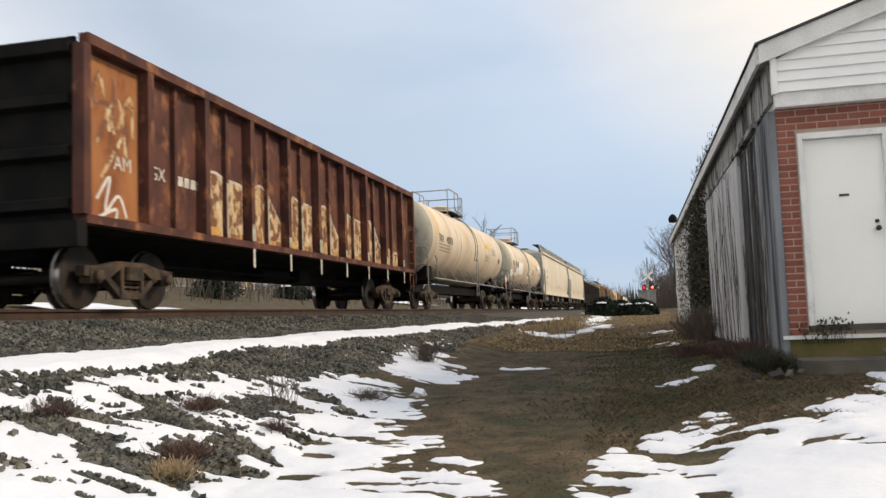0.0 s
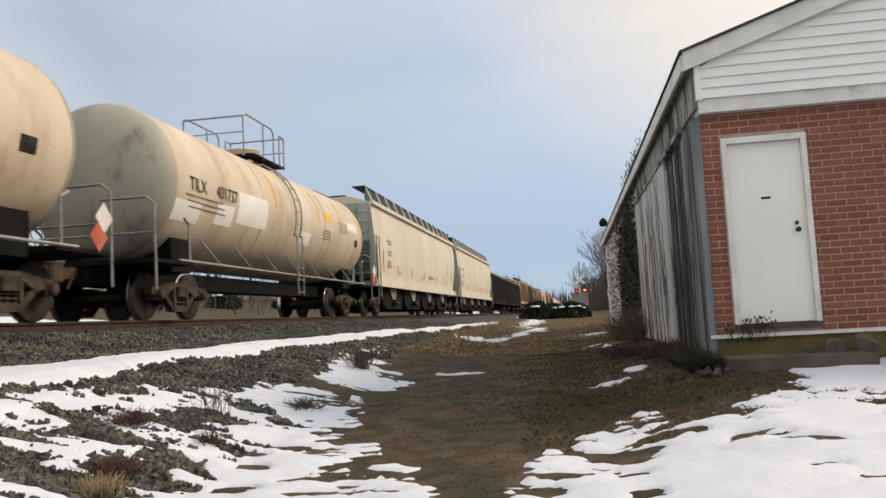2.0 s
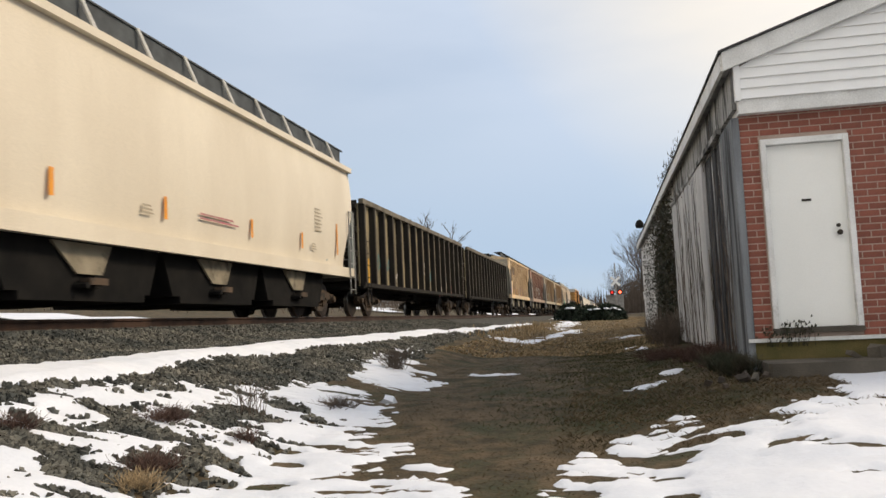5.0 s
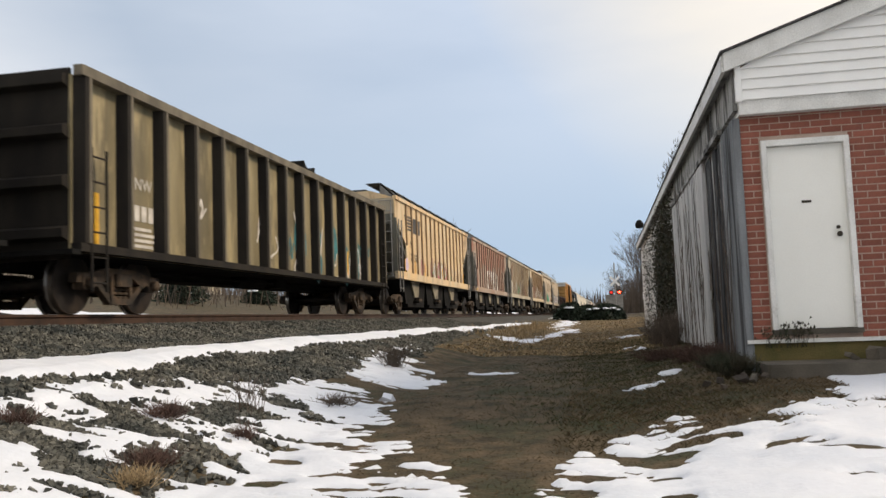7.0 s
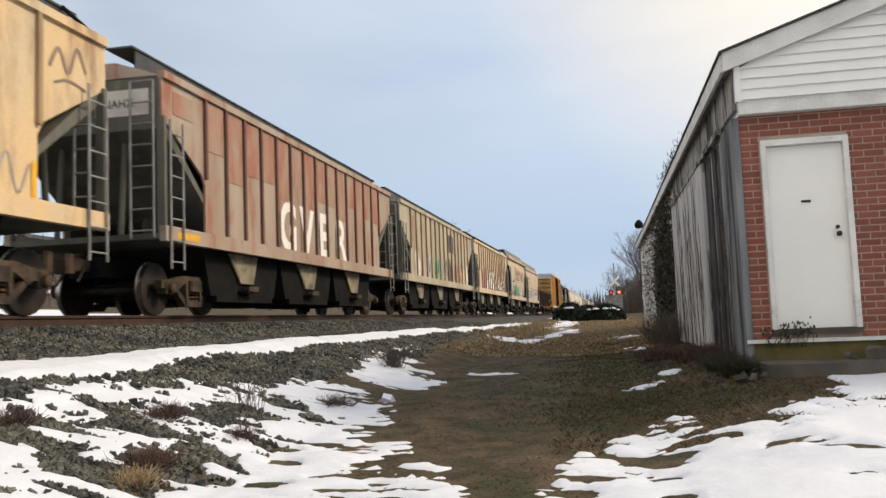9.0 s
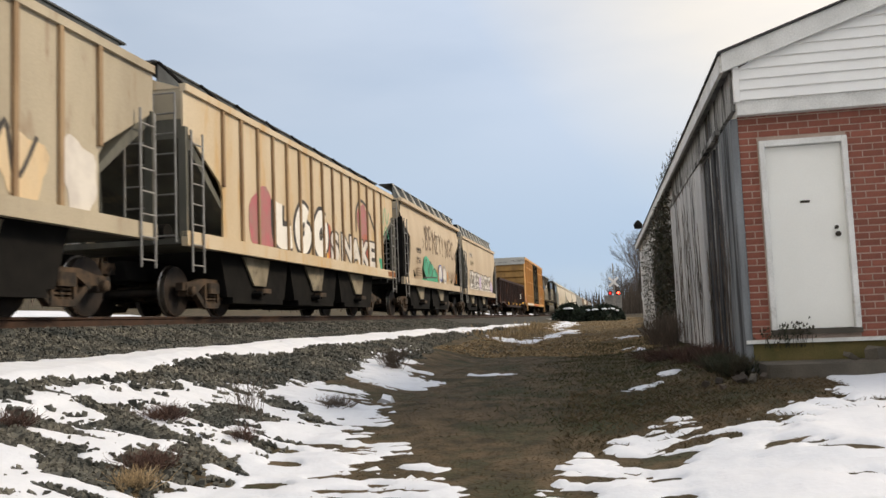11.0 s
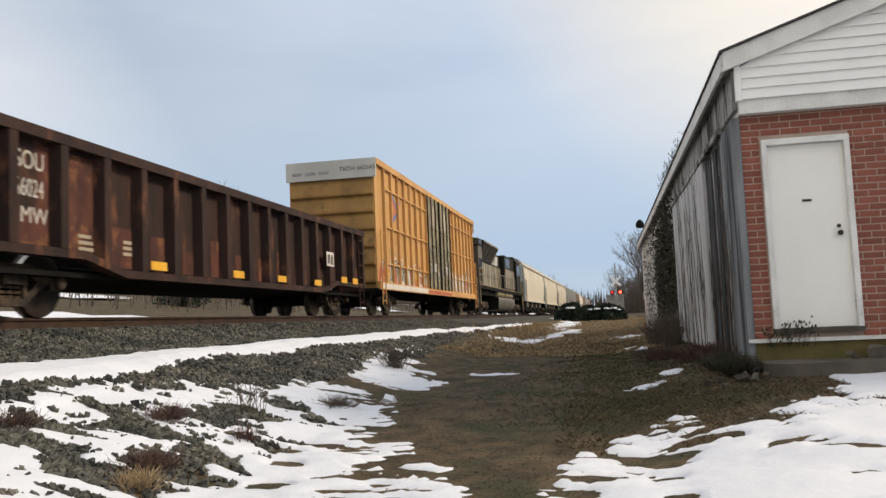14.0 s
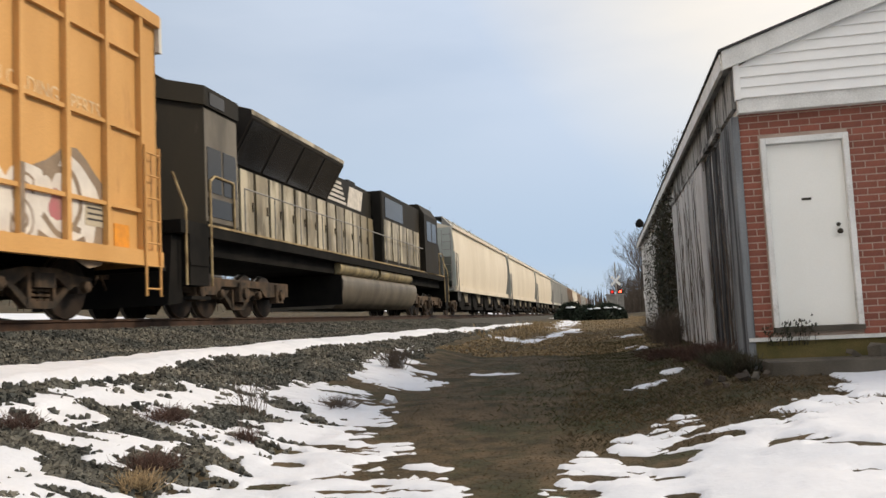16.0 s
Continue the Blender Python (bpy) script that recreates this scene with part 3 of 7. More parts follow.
BRICKS = {}
rest = Shape()
row = 0
z = ZB + 0.004
while z < ZW - COURSE * 0.4:
    x = 0.055 - (BLEN / 2 if row % 2 else 0.0)
    while x < W - 0.05:
        x0, x1 = max(x, 0.055), min(x + BLEN, W - 0.03)
        spans = [(x0, x1)]
        if z < DZ1 + 0.0:
            spans = [(a, min(b, DX0)) for a, b in spans if a < DX0 - 0.03] + [(max(a, DX1), b) for a, b in spans if b > DX1 + 0.03]
        for a, b in spans:
            l = round(b - a, 3)
            if l < 0.04:
                continue
            if a < 2.35:
                if l not in BRICKS:
                    BRICKS[l] = brick_mesh(l)
                part("brick", BRICKS[l], None, gable, "", pose(a, rng.uniform(-0.002, 0.002), z))
            else:
                rest.box(a, b - GAPB, -0.006, 0.004, z, z + COURSE - GAPB)
        x += BLEN
    z += COURSE
    row += 1
far_bricks = part("bricks_beyond", rest, BRICK, gable)
far_bricks["kind"] = "stuff"

# ---------------------------------------------------------------- snow
LEFT_A = [(3, -5.2), (5, -4.75), (6, -4.6), (7, -4.55), (7.8, -4.25), (8.5, -3.9), (9.2, -3.2)]
LEFT_B = [(3, -0.7), (4.6, -1.0), (5.6, -1.3), (6.0, -1.65), (6.6, -1.95), (7.3, -2.1), (7.8, -2.3), (8.2, -2.35), (8.7, -2.6), (9.2, -2.85)]
RIGHT_Y = [(-1.2, 3.6), (-0.75, 4.6), (-0.55, 5.2), (-0.42, 6.1), (-0.28, 6.55), (0.07, 7.06), (0.54, 7.35), (0.85, 7.3), (1.2, 7.15), (1.6, 7.4), (1.85, 7.8), (2.05, 8.5), (2.2, 9.9), (3.3, 10.3), (9, 10.4)]
MID_X = [(10.1, -2.9), (11, -2.95), (12, -3.3), (14, -3.75), (17.8, -4.05)]
MID_W = [(10.0, -0.1), (10.6, 0.3), (11.2, 0.52), (12.5, 0.46), (14, 0.36), (17.8, 0.0)]
SPOTS = [(-3.1, 25.4, 0.4, 0.9), (0.4, 26.5, 0.38, 0.9), (0.3, 9.75, 0.13, 0.12), (0.45, 9.95, 0.12, 0.1), (0.68, 10.75, 0.1, 0.16), (-1.83, 12.33, 0.24, 0.08), (-1.42, 6.1, 0.13, 0.09), (-2.2, 62, 1.8, 2.5)]
SPOTS += [(-2.5, 27, 0.22, 2.2), (-2.1, 31.5, 0.25, 2.6), (-1.75, 35, 0.3, 2.0), (-2.6, 50, 0.5, 7.0), (0.3, 18.5, 0.12, 0.3), (0.5, 17.2, 0.1, 0.3)]
HOLES = [(-3.9, 5.15, 0.38, 0.13), (-3.4, 4.98, 0.36, 0.15), (-3.08, 5.4, 0.32, 0.16), (-3.0, 5.85, 0.2, 0.12), (-3.6, 6.05, 0.28, 0.12), (-4.0, 6.27, 0.2, 0.08), (-3.5, 6.85, 0.2, 0.14), (-3.4, 7.4, 0.28, 0.16), (-3.6, 7.1, 0.2, 0.07)]
HOLES += [(-2.78, 6.5, 0.22, 0.09), (-2.45, 6.1, 0.14, 0.09), (-2.58, 6.75, 0.2, 0.08), (-2.36, 5.46, 0.12, 0.1), (-2.9, 8.6, 0.2, 0.1), (-2.75, 7.75, 0.16, 0.08), (-2.05, 5.75, 0.1, 0.05), (-1.75, 5.35, 0.16, 0.05), (-4.2, 5.6, 0.2, 0.07), (-3.3, 8.15, 0.2, 0.1)]
HOLES += [(0.25, 6.25, 0.28, 0.2), (0.5, 6.55, 0.32, 0.14), (0.72, 6.6, 0.2, 0.1), (-0.02, 6.4, 0.24, 0.1), (1.14, 6.2, 0.15, 0.09), (1.33, 6.12, 0.13, 0.07), (1.5, 5.93, 0.22, 0.11), (0.31, 5.15, 0.09, 0.1), (-0.2, 5.7, 0.17, 0.1), (-0.3, 5.3, 0.16, 0.08), (0.9, 6.9, 0.3, 0.08)]


def wobble(x, y, k, s):
    return noise.noise(Vector((x * k + s, y * k - s, s * 0.37)))


def snow_cover(x, y):
    """Over nought where snow lies; the share by which it does."""
    p = -x
    best = -1.0
    if p > 4 and 4 < y < 44:
        best = min(p - steps(y, STRIP_LOW), steps(y, STRIP_TOP) - p, (44 - y) * 0.2) / 0.25
    if y < 10 and x < 0:
        best = max(best, min(x - steps(y, LEFT_A), steps(y, LEFT_B) - x, 9.0 - y) / 0.8 - (-0.14 if x < -4.25 else -0.34 if x < -3.0 else -0.05 if x < -2.5 else 0.32))
    if x > -1.3 and y < 11:
        best = max(best, (steps(x, RIGHT_Y) - 0.18 - y) / 1.0 - 0.26)
    if 9 < y < 18.5 and x < -1:
        best = max(best, (steps(y, MID_W) - abs(x - steps(y, MID_X))) / 0.5 - 0.2)
    for cx, cy, rx, ry in SPOTS:
        d = math.hypot((x - cx) / rx, (y - cy) / ry)
        if d < 2:
            best = max(best, (1 - d) * 0.8)
    for cx, cy, rx, ry in HOLES:
        d = math.hypot((x - cx) / rx, (y - cy) / ry)
        if d < 1.8:
            best = min(best, (d - 1.25) * 1.1)
    if y < 2.6:
        best -= (2.6 - y) * 0.3
    if best < -0.75:
        return best
    best = min(best, 0.55)
    strip = 4.4 < p < 6.3 and y > 6
    k = 0.3 if strip else 1.15
    return best + k * (wobble(x, y, 1.5, 3.1) * 0.6 + wobble(x * 0.7, y * 2.0, 3.6, 8.2) * 0.8 + wobble(x * 0.8, y * 1.9, 8.0, 1.2) * 0.6 + wobble(x, y * 1.6, 17.0, 5.2) * 0.36)


def snow_z(x, y):
    m = snow_cover(x, y)
    return ground_z(x, y) + (0.03 if 4.4 < -x < 7 else 0.008) + min(max(m * 0.07, -0.08), 0.018) + (wobble(x, y, 7, 2.2) * 0.011 + wobble(x, y, 2.5, 6.2) * 0.016 + wobble(x, y, 15, 9.2) * 0.004 if m > 0 else 0)


def snow_sheet(name, xs, ys, label):
    me = sheet(name, xs, ys, snow_z, SNOW, lambda x, y, z: z > ground_z(x, y) - 0.04)
    return tagged(new(name, me), label, "snow", kind="stuff")


snow_sheet("snow", lattice(-6.6, 6.0, 0.045, 1.0, 1), lattice(3.0, 12.4, 0.04, 1.0, 1), "patchy white melting snow on the grass and stones")
snow_sheet("snow", lattice(-6.6, 6.0, 0.1, 1.0, 1), lattice(-2.5, 3.0, 0.1, 1.0, 1), "thin patchy snow thawing on the open ground")
snow_sheet("snow", lattice(-6.4, 1.6, 0.09, 1.0, 1), lattice(12.4, 66, 0.09, 1.012, 1), "thin white snow strip along the ballast bank")
far_snow = sheet("snow", [-v for v in lattice(11.5, 120, 0.8, 1.06, 6)][::-1], lattice(-20, 420, 1.2, 1.03, 12),
                 lambda x, y: ground_z(x, y) + min(wobble(x, y, 0.09, 4.0) * 0.5, 0.12) + 0.02, SNOW, lambda x, y, z: wobble(x, y, 0.09, 4.0) > 0.47)
tagged(new("snow", far_snow), "thin snow lying on the field beyond the track", "snow", kind="stuff")

# broken stone on the bank
rng = random.Random(7)


def on_bank(r):
    y = 3.5 + 30 * r.random() ** 1.5
    x = -r.uniform(3.2, 7.2)
    z = bed_z(x, y)
    if z < ground_z(x, y) - 0.01 or steps(y, STRIP_LOW) + 0.08 < -x < steps(y, STRIP_TOP) - 0.08:
        return None
    if snow_cover(x, y) > (0.05 if r.random() < .95 else 0.5):
        return None
    return (x, y, z + 0.01)


V, F = stones(rng, 58000, on_bank, lambda r: r.uniform(0.028, 0.062))
stuff("ballast_stones", V, F, STONE, "loose grey and tan crushed ballast stones on the track bank", "gravel")

# stones that show among the snow on the foot of the bank
rng = random.Random(41)


def bank_foot(r):
    x, y = r.gauss(-3.75, 0.6), r.uniform(4.2, 8.4)
    if x > -2.6 or x < -5.2 or snow_cover(x, y) > (0.04 if r.random() < .93 else 0.4):
        return None
    return x, y, ground_z(x, y) + 0.012


V, F = stones(rng, 12000, bank_foot, lambda r: r.uniform(0.024, 0.06))
stuff("ballast_stones", V, F, STONE, "dark wet stones poking out of the snow", "gravel")

# ---------------------------------------------------------------- grass, weeds, vines
GRASS = surface("dry_grass", (0.105, 0.074, 0.041), (0.060, 0.046, 0.024), 0.9, 0.9, bump=0, vary=0.25, island=0.3)
GREENGRASS = surface("dull_green_grass", (0.045, 0.05, 0.02), (0.07, 0.062, 0.03), 3, 0.9, bump=0, vary=0.3, island=0.5)
TWIG = surface("bare_twigs", (0.12, 0.095, 0.075), (0.08, 0.064, 0.053), 3, 0.9, bump=0.2, vary=0.3, island=0.35)
BARK = surface("grey_bark", (0.09, 0.075, 0.06), (0.055, 0.047, 0.04), 3, 0.95, bump=0.6)
REDTWIG = surface("red_brown_weeds", (0.085, 0.048, 0.038), (0.055, 0.034, 0.028), 3, 0.9, bump=0, vary=0.3, island=0.4)
IVY = surface("dark_ivy_leaf", (0.025, 0.032, 0.016), (0.05, 0.04, 0.026), 4, 0.7, bump=0, vary=0.3, island=0.5)
EVERGREEN = surface("dark_evergreen", (0.014, 0.026, 0.018), (0.025, 0.034, 0.02), 3, 0.8, bump=0, vary=0.3, island=0.5)
TAN = surface("tan_dead_grass", (0.32, 0.235, 0.135), (0.24, 0.175, 0.098), 3, 0.9, bump=0, vary=0.3, island=0.4)


def blades(name, rng, count, place, tall, mat, label, category="grass", wide=0.006, lean=0.5):
    V, F = [], []
    for _ in range(count):
        got = place(rng)
        if got is None:
            continue
        x, y, z = got
        a, h = rng.uniform(0, 6.3), tall(rng)
        w = wide * rng.uniform(0.6, 1.5)
        b = rng.uniform(0, 6.3)
        l = lean * h * rng.uniform(0.2, 1.2)
        k = len(V)
        cx, sx = math.cos(a) * w, math.sin(a) * w
        V += [(x - cx, y - sx, z), (x + cx, y + sx, z), (x + cx * .7 + math.cos(b) * l * .4, y + sx * .7 + math.sin(b) * l * .4, z + h * .6), (x + math.cos(b) * l, y + math.sin(b) * l, z + h)]
        F += [(k, k + 1, k + 2), (k, k + 2, k + 3)]
    return stuff(name, V, F, mat, label, category)


rng = random.Random(11)


def lane(r):
    y = 4.4 + 26 * r.random() ** 2.0
    x = r.uniform(-4.2, 1.4)
    if x > 1.3 and y > 9.6 or snow_cover(x, y) > -0.12:
        return None
    if x < -3.3 and r.random() < 0.6:
        return None
    return x, y, ground_z(x, y) - 0.005


def front(r):
    x, y = r.uniform(-0.5, 5), r.uniform(6.5, 9.8)
    return None if snow_cover(x, y) > -0.15 else (x, y, ground_z(x, y) - 0.005)


def greener(r):
    x, y = r.gauss(0.2, 0.7), r.uniform(7.5, 24)
    return None if x > 1.35 or snow_cover(x, y) > 0 else (x, y, ground_z(x, y) - 0.005)


blades("dry_grass", rng, 130000, lane, lambda r: r.uniform(0.005, 0.016), GRASS, "short trampled dry brown grass on the lane", "grass", 0.0032, 3.0)
blades("dry_grass", rng, 22000, front, lambda r: r.uniform(0.01, 0.04), GRASS, "matted dry brown grass before the brick wall", "grass", 0.0035, 2.0)
blades("tan_grass", rng, 46000, lambda r: (lambda x, y: None if snow_cover(x, y) > 0 or (x > 1.0 and y < 36) else (x, y, ground_z(x, y)))(r.uniform(-3.6, 2.2), 17 + 50 * r.random() ** 1.3), lambda r: r.uniform(0.015, 0.045), TAN, "flattened tan grass farther along the lane", "grass", 0.015, 1.8)
blades("green_grass", rng, 30000, greener, lambda r: r.uniform(0.012, 0.04), GREENGRASS, "dull green winter grass near the side wall", "grass", 0.004, 1.6)
blades("tall_dead_grass", rng, 1500, lambda r: (lambda x, y: None if snow_cover(x, y) > 0 else (x, y, ground_z(x, y)))(r.gauss(-3.4, 0.5), r.uniform(24, 46)), lambda r: r.uniform(0.06, 0.2), TAN, "tall tan dead grass beside the track bank", "grass", 0.012, 0.5)


def clump(name, x, y, rng, count, spread, tall, mat, label, fork=2):
    """A dead weed: thin stems that fan out and fork."""
    s = Shape()
    z = ground_z(x, y) - 0.02
    for _ in range(count):
        a, r = rng.uniform(0, 6.3), spread * rng.random()
        p = Vector((x + rng.gauss(0, spread * .25), y + rng.gauss(0, spread * .25), z))
        q = p + Vector((math.cos(a) * r, math.sin(a) * r, tall * rng.uniform(.5, 1)))
        s.bar(p, q, 0.004, 3, 0.002)
        for _ in range(fork):
            m = p.lerp(q, rng.uniform(.4, .8))
            s.bar(m, m + Vector((rng.gauss(0, .06), rng.gauss(0, .06), rng.uniform(.03, .12))), 0.0025, 3, 0.001)
    return thing(name, s, mat, label, "weed", "dead weeds")


clump("dead_weed", -3.37, 7.38, rng, 26, 0.28, 0.42, TWIG, "bare brown weed stalks standing in snow")
clump("dead_weed", -3.22, 12.15, rng, 120, 0.28, 0.36, TWIG, "dense brown weed tuft in a snow patch", 3)
clump("dead_weed", -3.03, 4.95, rng, 130, 0.17, 0.08, TAN, "low tan grass tuft among stones", 2)
clump("dead_weed", -3.7, 6.5, rng, 130, 0.24, 0.1, REDTWIG, "low red-brown weed among snow and stones", 3)
clump("dead_weed", -3.15, 5.3, rng, 130, 0.24, 0.08, REDTWIG, "low red-brown weed on the stony bank", 3)
clump("dead_weed", -2.95, 6.4, rng, 40, 0.15, 0.16, REDTWIG, "thin dark weed poking out of snow", 2)
clump("dead_weed", -2.9, 8.5, rng, 110, 0.22, 0.10, TWIG, "flat brown weed at the snow's edge", 2)
clump("dead_weed", -4.2, 5.3, rng, 90, 0.2, 0.09, REDTWIG, "low red-brown weed beside dark stones", 3)
for wx, wy, n, sp, tall, lab in ((1.15, 10.6, 150, 0.3, 0.4, "tangled brown brush at the foot of the boards"), (1.05, 12.2, 170, 0.4, 0.35, "low tangled red-brown brush beside the wall"), (1.05, 16.5, 150, 0.4, 0.9, "bare dark shrub against the side wall"),
                             (1.0, 18.0, 160, 0.5, 1.0, "dark leafless shrub at the vine-covered wall"), (0.7, 13.3, 150, 0.5, 0.25, "low dead brush in front of the wall"), (1.0, 19, 160, 0.5, 0.7, "dead brush along the old wall")):
    clump("wall_brush", wx, wy, rng, n, sp, tall * 0.8, REDTWIG if tall < 0.45 else TWIG, lab, 3)

clump("wall_brush", 1.28, 9.62, rng, 220, 0.26, 0.24, IVY, "dark matted brush heaped at the building corner", 4)
clump("wall_brush", 1.2, 10.1, rng, 200, 0.3, 0.22, IVY, "low dark matted brush along the old boards", 4)

# weeds at the door sill
rng = random.Random(5)
for cx, n, tall in ((0.30, 12, 0.12), (0.47, 8, 0.22), (0.58, 5, 0.26)):
    s = Shape()
    for _ in range(n):
        x = cx + rng.gauss(0, 0.07)
        h = tall * rng.uniform(.4, 1)
        top = (x + rng.gauss(0, .05), -0.1 + rng.gauss(0, .03), 0.93 + h)
        s.bar((x, -0.09, 0.86), top, 0.004, 3, 0.002)
        for _ in range(4):
            q = Vector(top) + Vector((rng.gauss(0, .035), rng.gauss(0, .02), rng.uniform(-.09, .02)))
            s.add([q, q + Vector((.028, .004, .012)), q + Vector((.014, -.004, .036))], [(0, 1, 2)])
    thing("door_weed", s, IVY, "small leafy weed growing at the door sill", "weed", "door weeds", m=BUILD)

# vines over the side wall
rng = random.Random(9)
vine = root("wall_vine", BUILD, "dark tangled vine covering the old white wall", "vine")
stems, V, F = Shape(), [], []
for _ in range(95):
    y, z = rng.uniform(8.3, 17), 0.6
    x = 0.0
    while z < rng.uniform(2.2, 4.0):
        ny, nz = y + rng.gauss(0, 0.16), z + rng.uniform(0.12, 0.3)
        stems.bar((x, y, z), (x, ny, nz), 0.009, 4, 0.007)
        y, z = ny, nz
        x = rng.uniform(-0.03, 0.02)
st = part("stem_tangle", stems, TWIG, vine)
st["kind"] = "stuff"
for _ in range(12000):
    y = rng.gauss(11.2, 2.0) if rng.random() < .75 else rng.uniform(8.3, 22)
    z = rng.gauss(2.5, 0.9) if rng.random() < .7 else rng.uniform(0.6, 3.9)
    if y < 8.3 or z < 0.5 or z > 3.98:
        continue
    q = Vector((rng.uniform(-0.14, 0.0), y, z))
    u = Vector((rng.gauss(0, .02), rng.gauss(0, .045), rng.gauss(0, .025)))
    w = Vector((rng.gauss(0, .02), rng.gauss(0, .045), rng.gauss(0, .025)))
    k = len(V)
    V += [q, q + u, q + u + w, q + w]
    F += [(k, k + 1, k + 2, k + 3)]
leaves = Shape()
leaves.v, leaves.f = [tuple(v) for v in V], F
lv = part("leaves", leaves, IVY, vine)
lv["kind"] = "stuff"
thin = Shape()
for _ in range(60):
    y, z, x = rng.uniform(0.3, 7.2), rng.choice((0.7, 0.7, 3.3)), -0.115
    if y < 3.0:
        x = -0.03
    y1 = y
    while z < rng.uniform(1.6, 4.2) and z < 3.9:
        ny, nz = y1 + rng.gauss(0.02, 0.09), z + rng.uniform(0.12, 0.3)
        thin.bar((x, y1, z), (x, ny, nz), 0.006, 4, 0.005)
        y1, z = ny, nz
tv = thing("wall_vine", thin, TWIG, "thin dark vine stems climbing the weathered boards", "vine", m=BUILD)
eave = Shape()
for _ in range(120):
    q = Vector((-0.17 + rng.gauss(0, .03), rng.gauss(7.2, 1.5), 4.12 + abs(rng.gauss(0, .07))))
    eave.bar(q, q + Vector((rng.gauss(0, .03), rng.gauss(0, .1), rng.uniform(-.03, .12))), 0.006, 3, 0.003)
    eave.add([q, q + Vector((0, .05, .02)), q + Vector((.01, .02, .06))], [(0, 1, 2)])
thing("eave_vine", eave, IVY, "vine sprigs growing over the roof edge", "vine", m=BUILD)
thing("eave_lamp", Shape().turned([(0, 0.02), (0.02, 0.12), (0.14, 0.15), (0.24, 0.10), (0.3, 0.03)], "z", 16, (-0.25, 19.5, 4.16)).bar((-0.1, 19.5, 4.3), (-0.25, 19.5, 4.3), 0.02), UNDER, "dark round lamp on the roof edge", "lamp", smooth=40, m=BUILD)

# rubble and slab at the corner
rng = random.Random(21)
for i in range(12):
    x, y = 1.15 + rng.gauss(0.1, 0.2), 9.35 + rng.gauss(0, 0.22)
    s = Shape()
    V, F = stones(rng, 1, lambda r: (x, y, ground_z(x, y) + 0.03), lambda r: r.uniform(0.06, 0.14))
    s.add(V, F)
    thing("corner_stone", s, SLAB if i % 3 == 0 else TIE, "dark broken stone at the building corner", "stone", "corner stones")
thing("door_step", Shape().box(0.05, 1.5, -0.75, -0.04, 0.45, 0.72, 0.03), SLAB, "low worn concrete slab before the door", "step", m=BUILD)
for x, w in ((0.98, 0.12), (1.22, 0.2), (1.5, 0.25)):
    s = Shape()
    V, F = stones(rng, 1, lambda r: (x, -0.25, 0.76), lambda r: w)
    s.add(V, F)
    thing("loose_stone", s, SLAB, "pale loose stone on the concrete slab", "stone", "slab stones", m=BUILD)
s = Shape()
V, F = stones(rng, 1, lambda r: (-2.52, 9.22, ground_z(-2.52, 9.22) + 0.03), lambda r: 0.17)
s.add(V, F)
thing("white_stone", s, SNOW, "pale snow-capped stone in the grass", "stone")

# ---------------------------------------------------------------- distance
ASPHALT = surface("asphalt", (0.06, 0.06, 0.062), (0.045, 0.045, 0.047), 2, 0.9, bump=0.4)
road = new("road", sheet("road", [float(v) for v in range(-60, 80, 2)], [88.0, 90.0, 92.0, 94.0], lambda x, y: ground_z(x, y, False) + 0.06 if -x < 6 else 1.56, ASPHALT))
tagged(road, "dark asphalt road crossing the track", "road", kind="structure")


def tree(x, y, h, seed, mat=None, label="tall bare winter tree", z=None, depth=5, spread=0.5, thick=1.0):
    r = random.Random(seed)
    z = ground_z(x, y, False) - 0.1 if z is None else z
    t = root("tree", pose(x, y, z), label, "tree", "bare trees")
    trunk, crown = Shape(), Shape()

    def grow(p, d, l, w, k):
        q = p + d * l
        (trunk if k >= depth - 1 else crown).bar(p, q, w, 5 if k > 2 else 3, w * 0.66)
        if k == 0:
            return
        for _ in range(r.choice((2, 3, 3)) if k < depth else 3):
            e = (d + Vector((r.gauss(0, spread), r.gauss(0, spread), r.uniform(0, .25)))).normalized()
            grow(p.lerp(q, r.uniform(.6, 1)), e, l * r.uniform(.58, .82), w * .58, k - 1)
    grow(Vector((0, 0, 0)), Vector((r.gauss(0, .04), r.gauss(0, .04), 1)).normalized(), h * 0.33, h * 0.016 * thick, depth)
    part("trunk", trunk, BARK, t)
    part("crown", crown, mat or TWIG, t)
    return t


rng = random.Random(31)
# wood on the near side, beyond the road
for i in range(30):
    tree(rng.uniform(3.6, 13), rng.uniform(110, 150), rng.uniform(10.5, 14.5), 100 + i, label="bare brown roadside tree beyond the crossing", thick=0.8, depth=6, spread=0.36)
for i in range(14):
    tree(rng.uniform(0.8, 4.2), rng.uniform(122, 165), rng.uniform(6, 9.5), 140 + i, label="smaller bare tree at the wood's edge", thick=0.8, depth=6, spread=0.4)
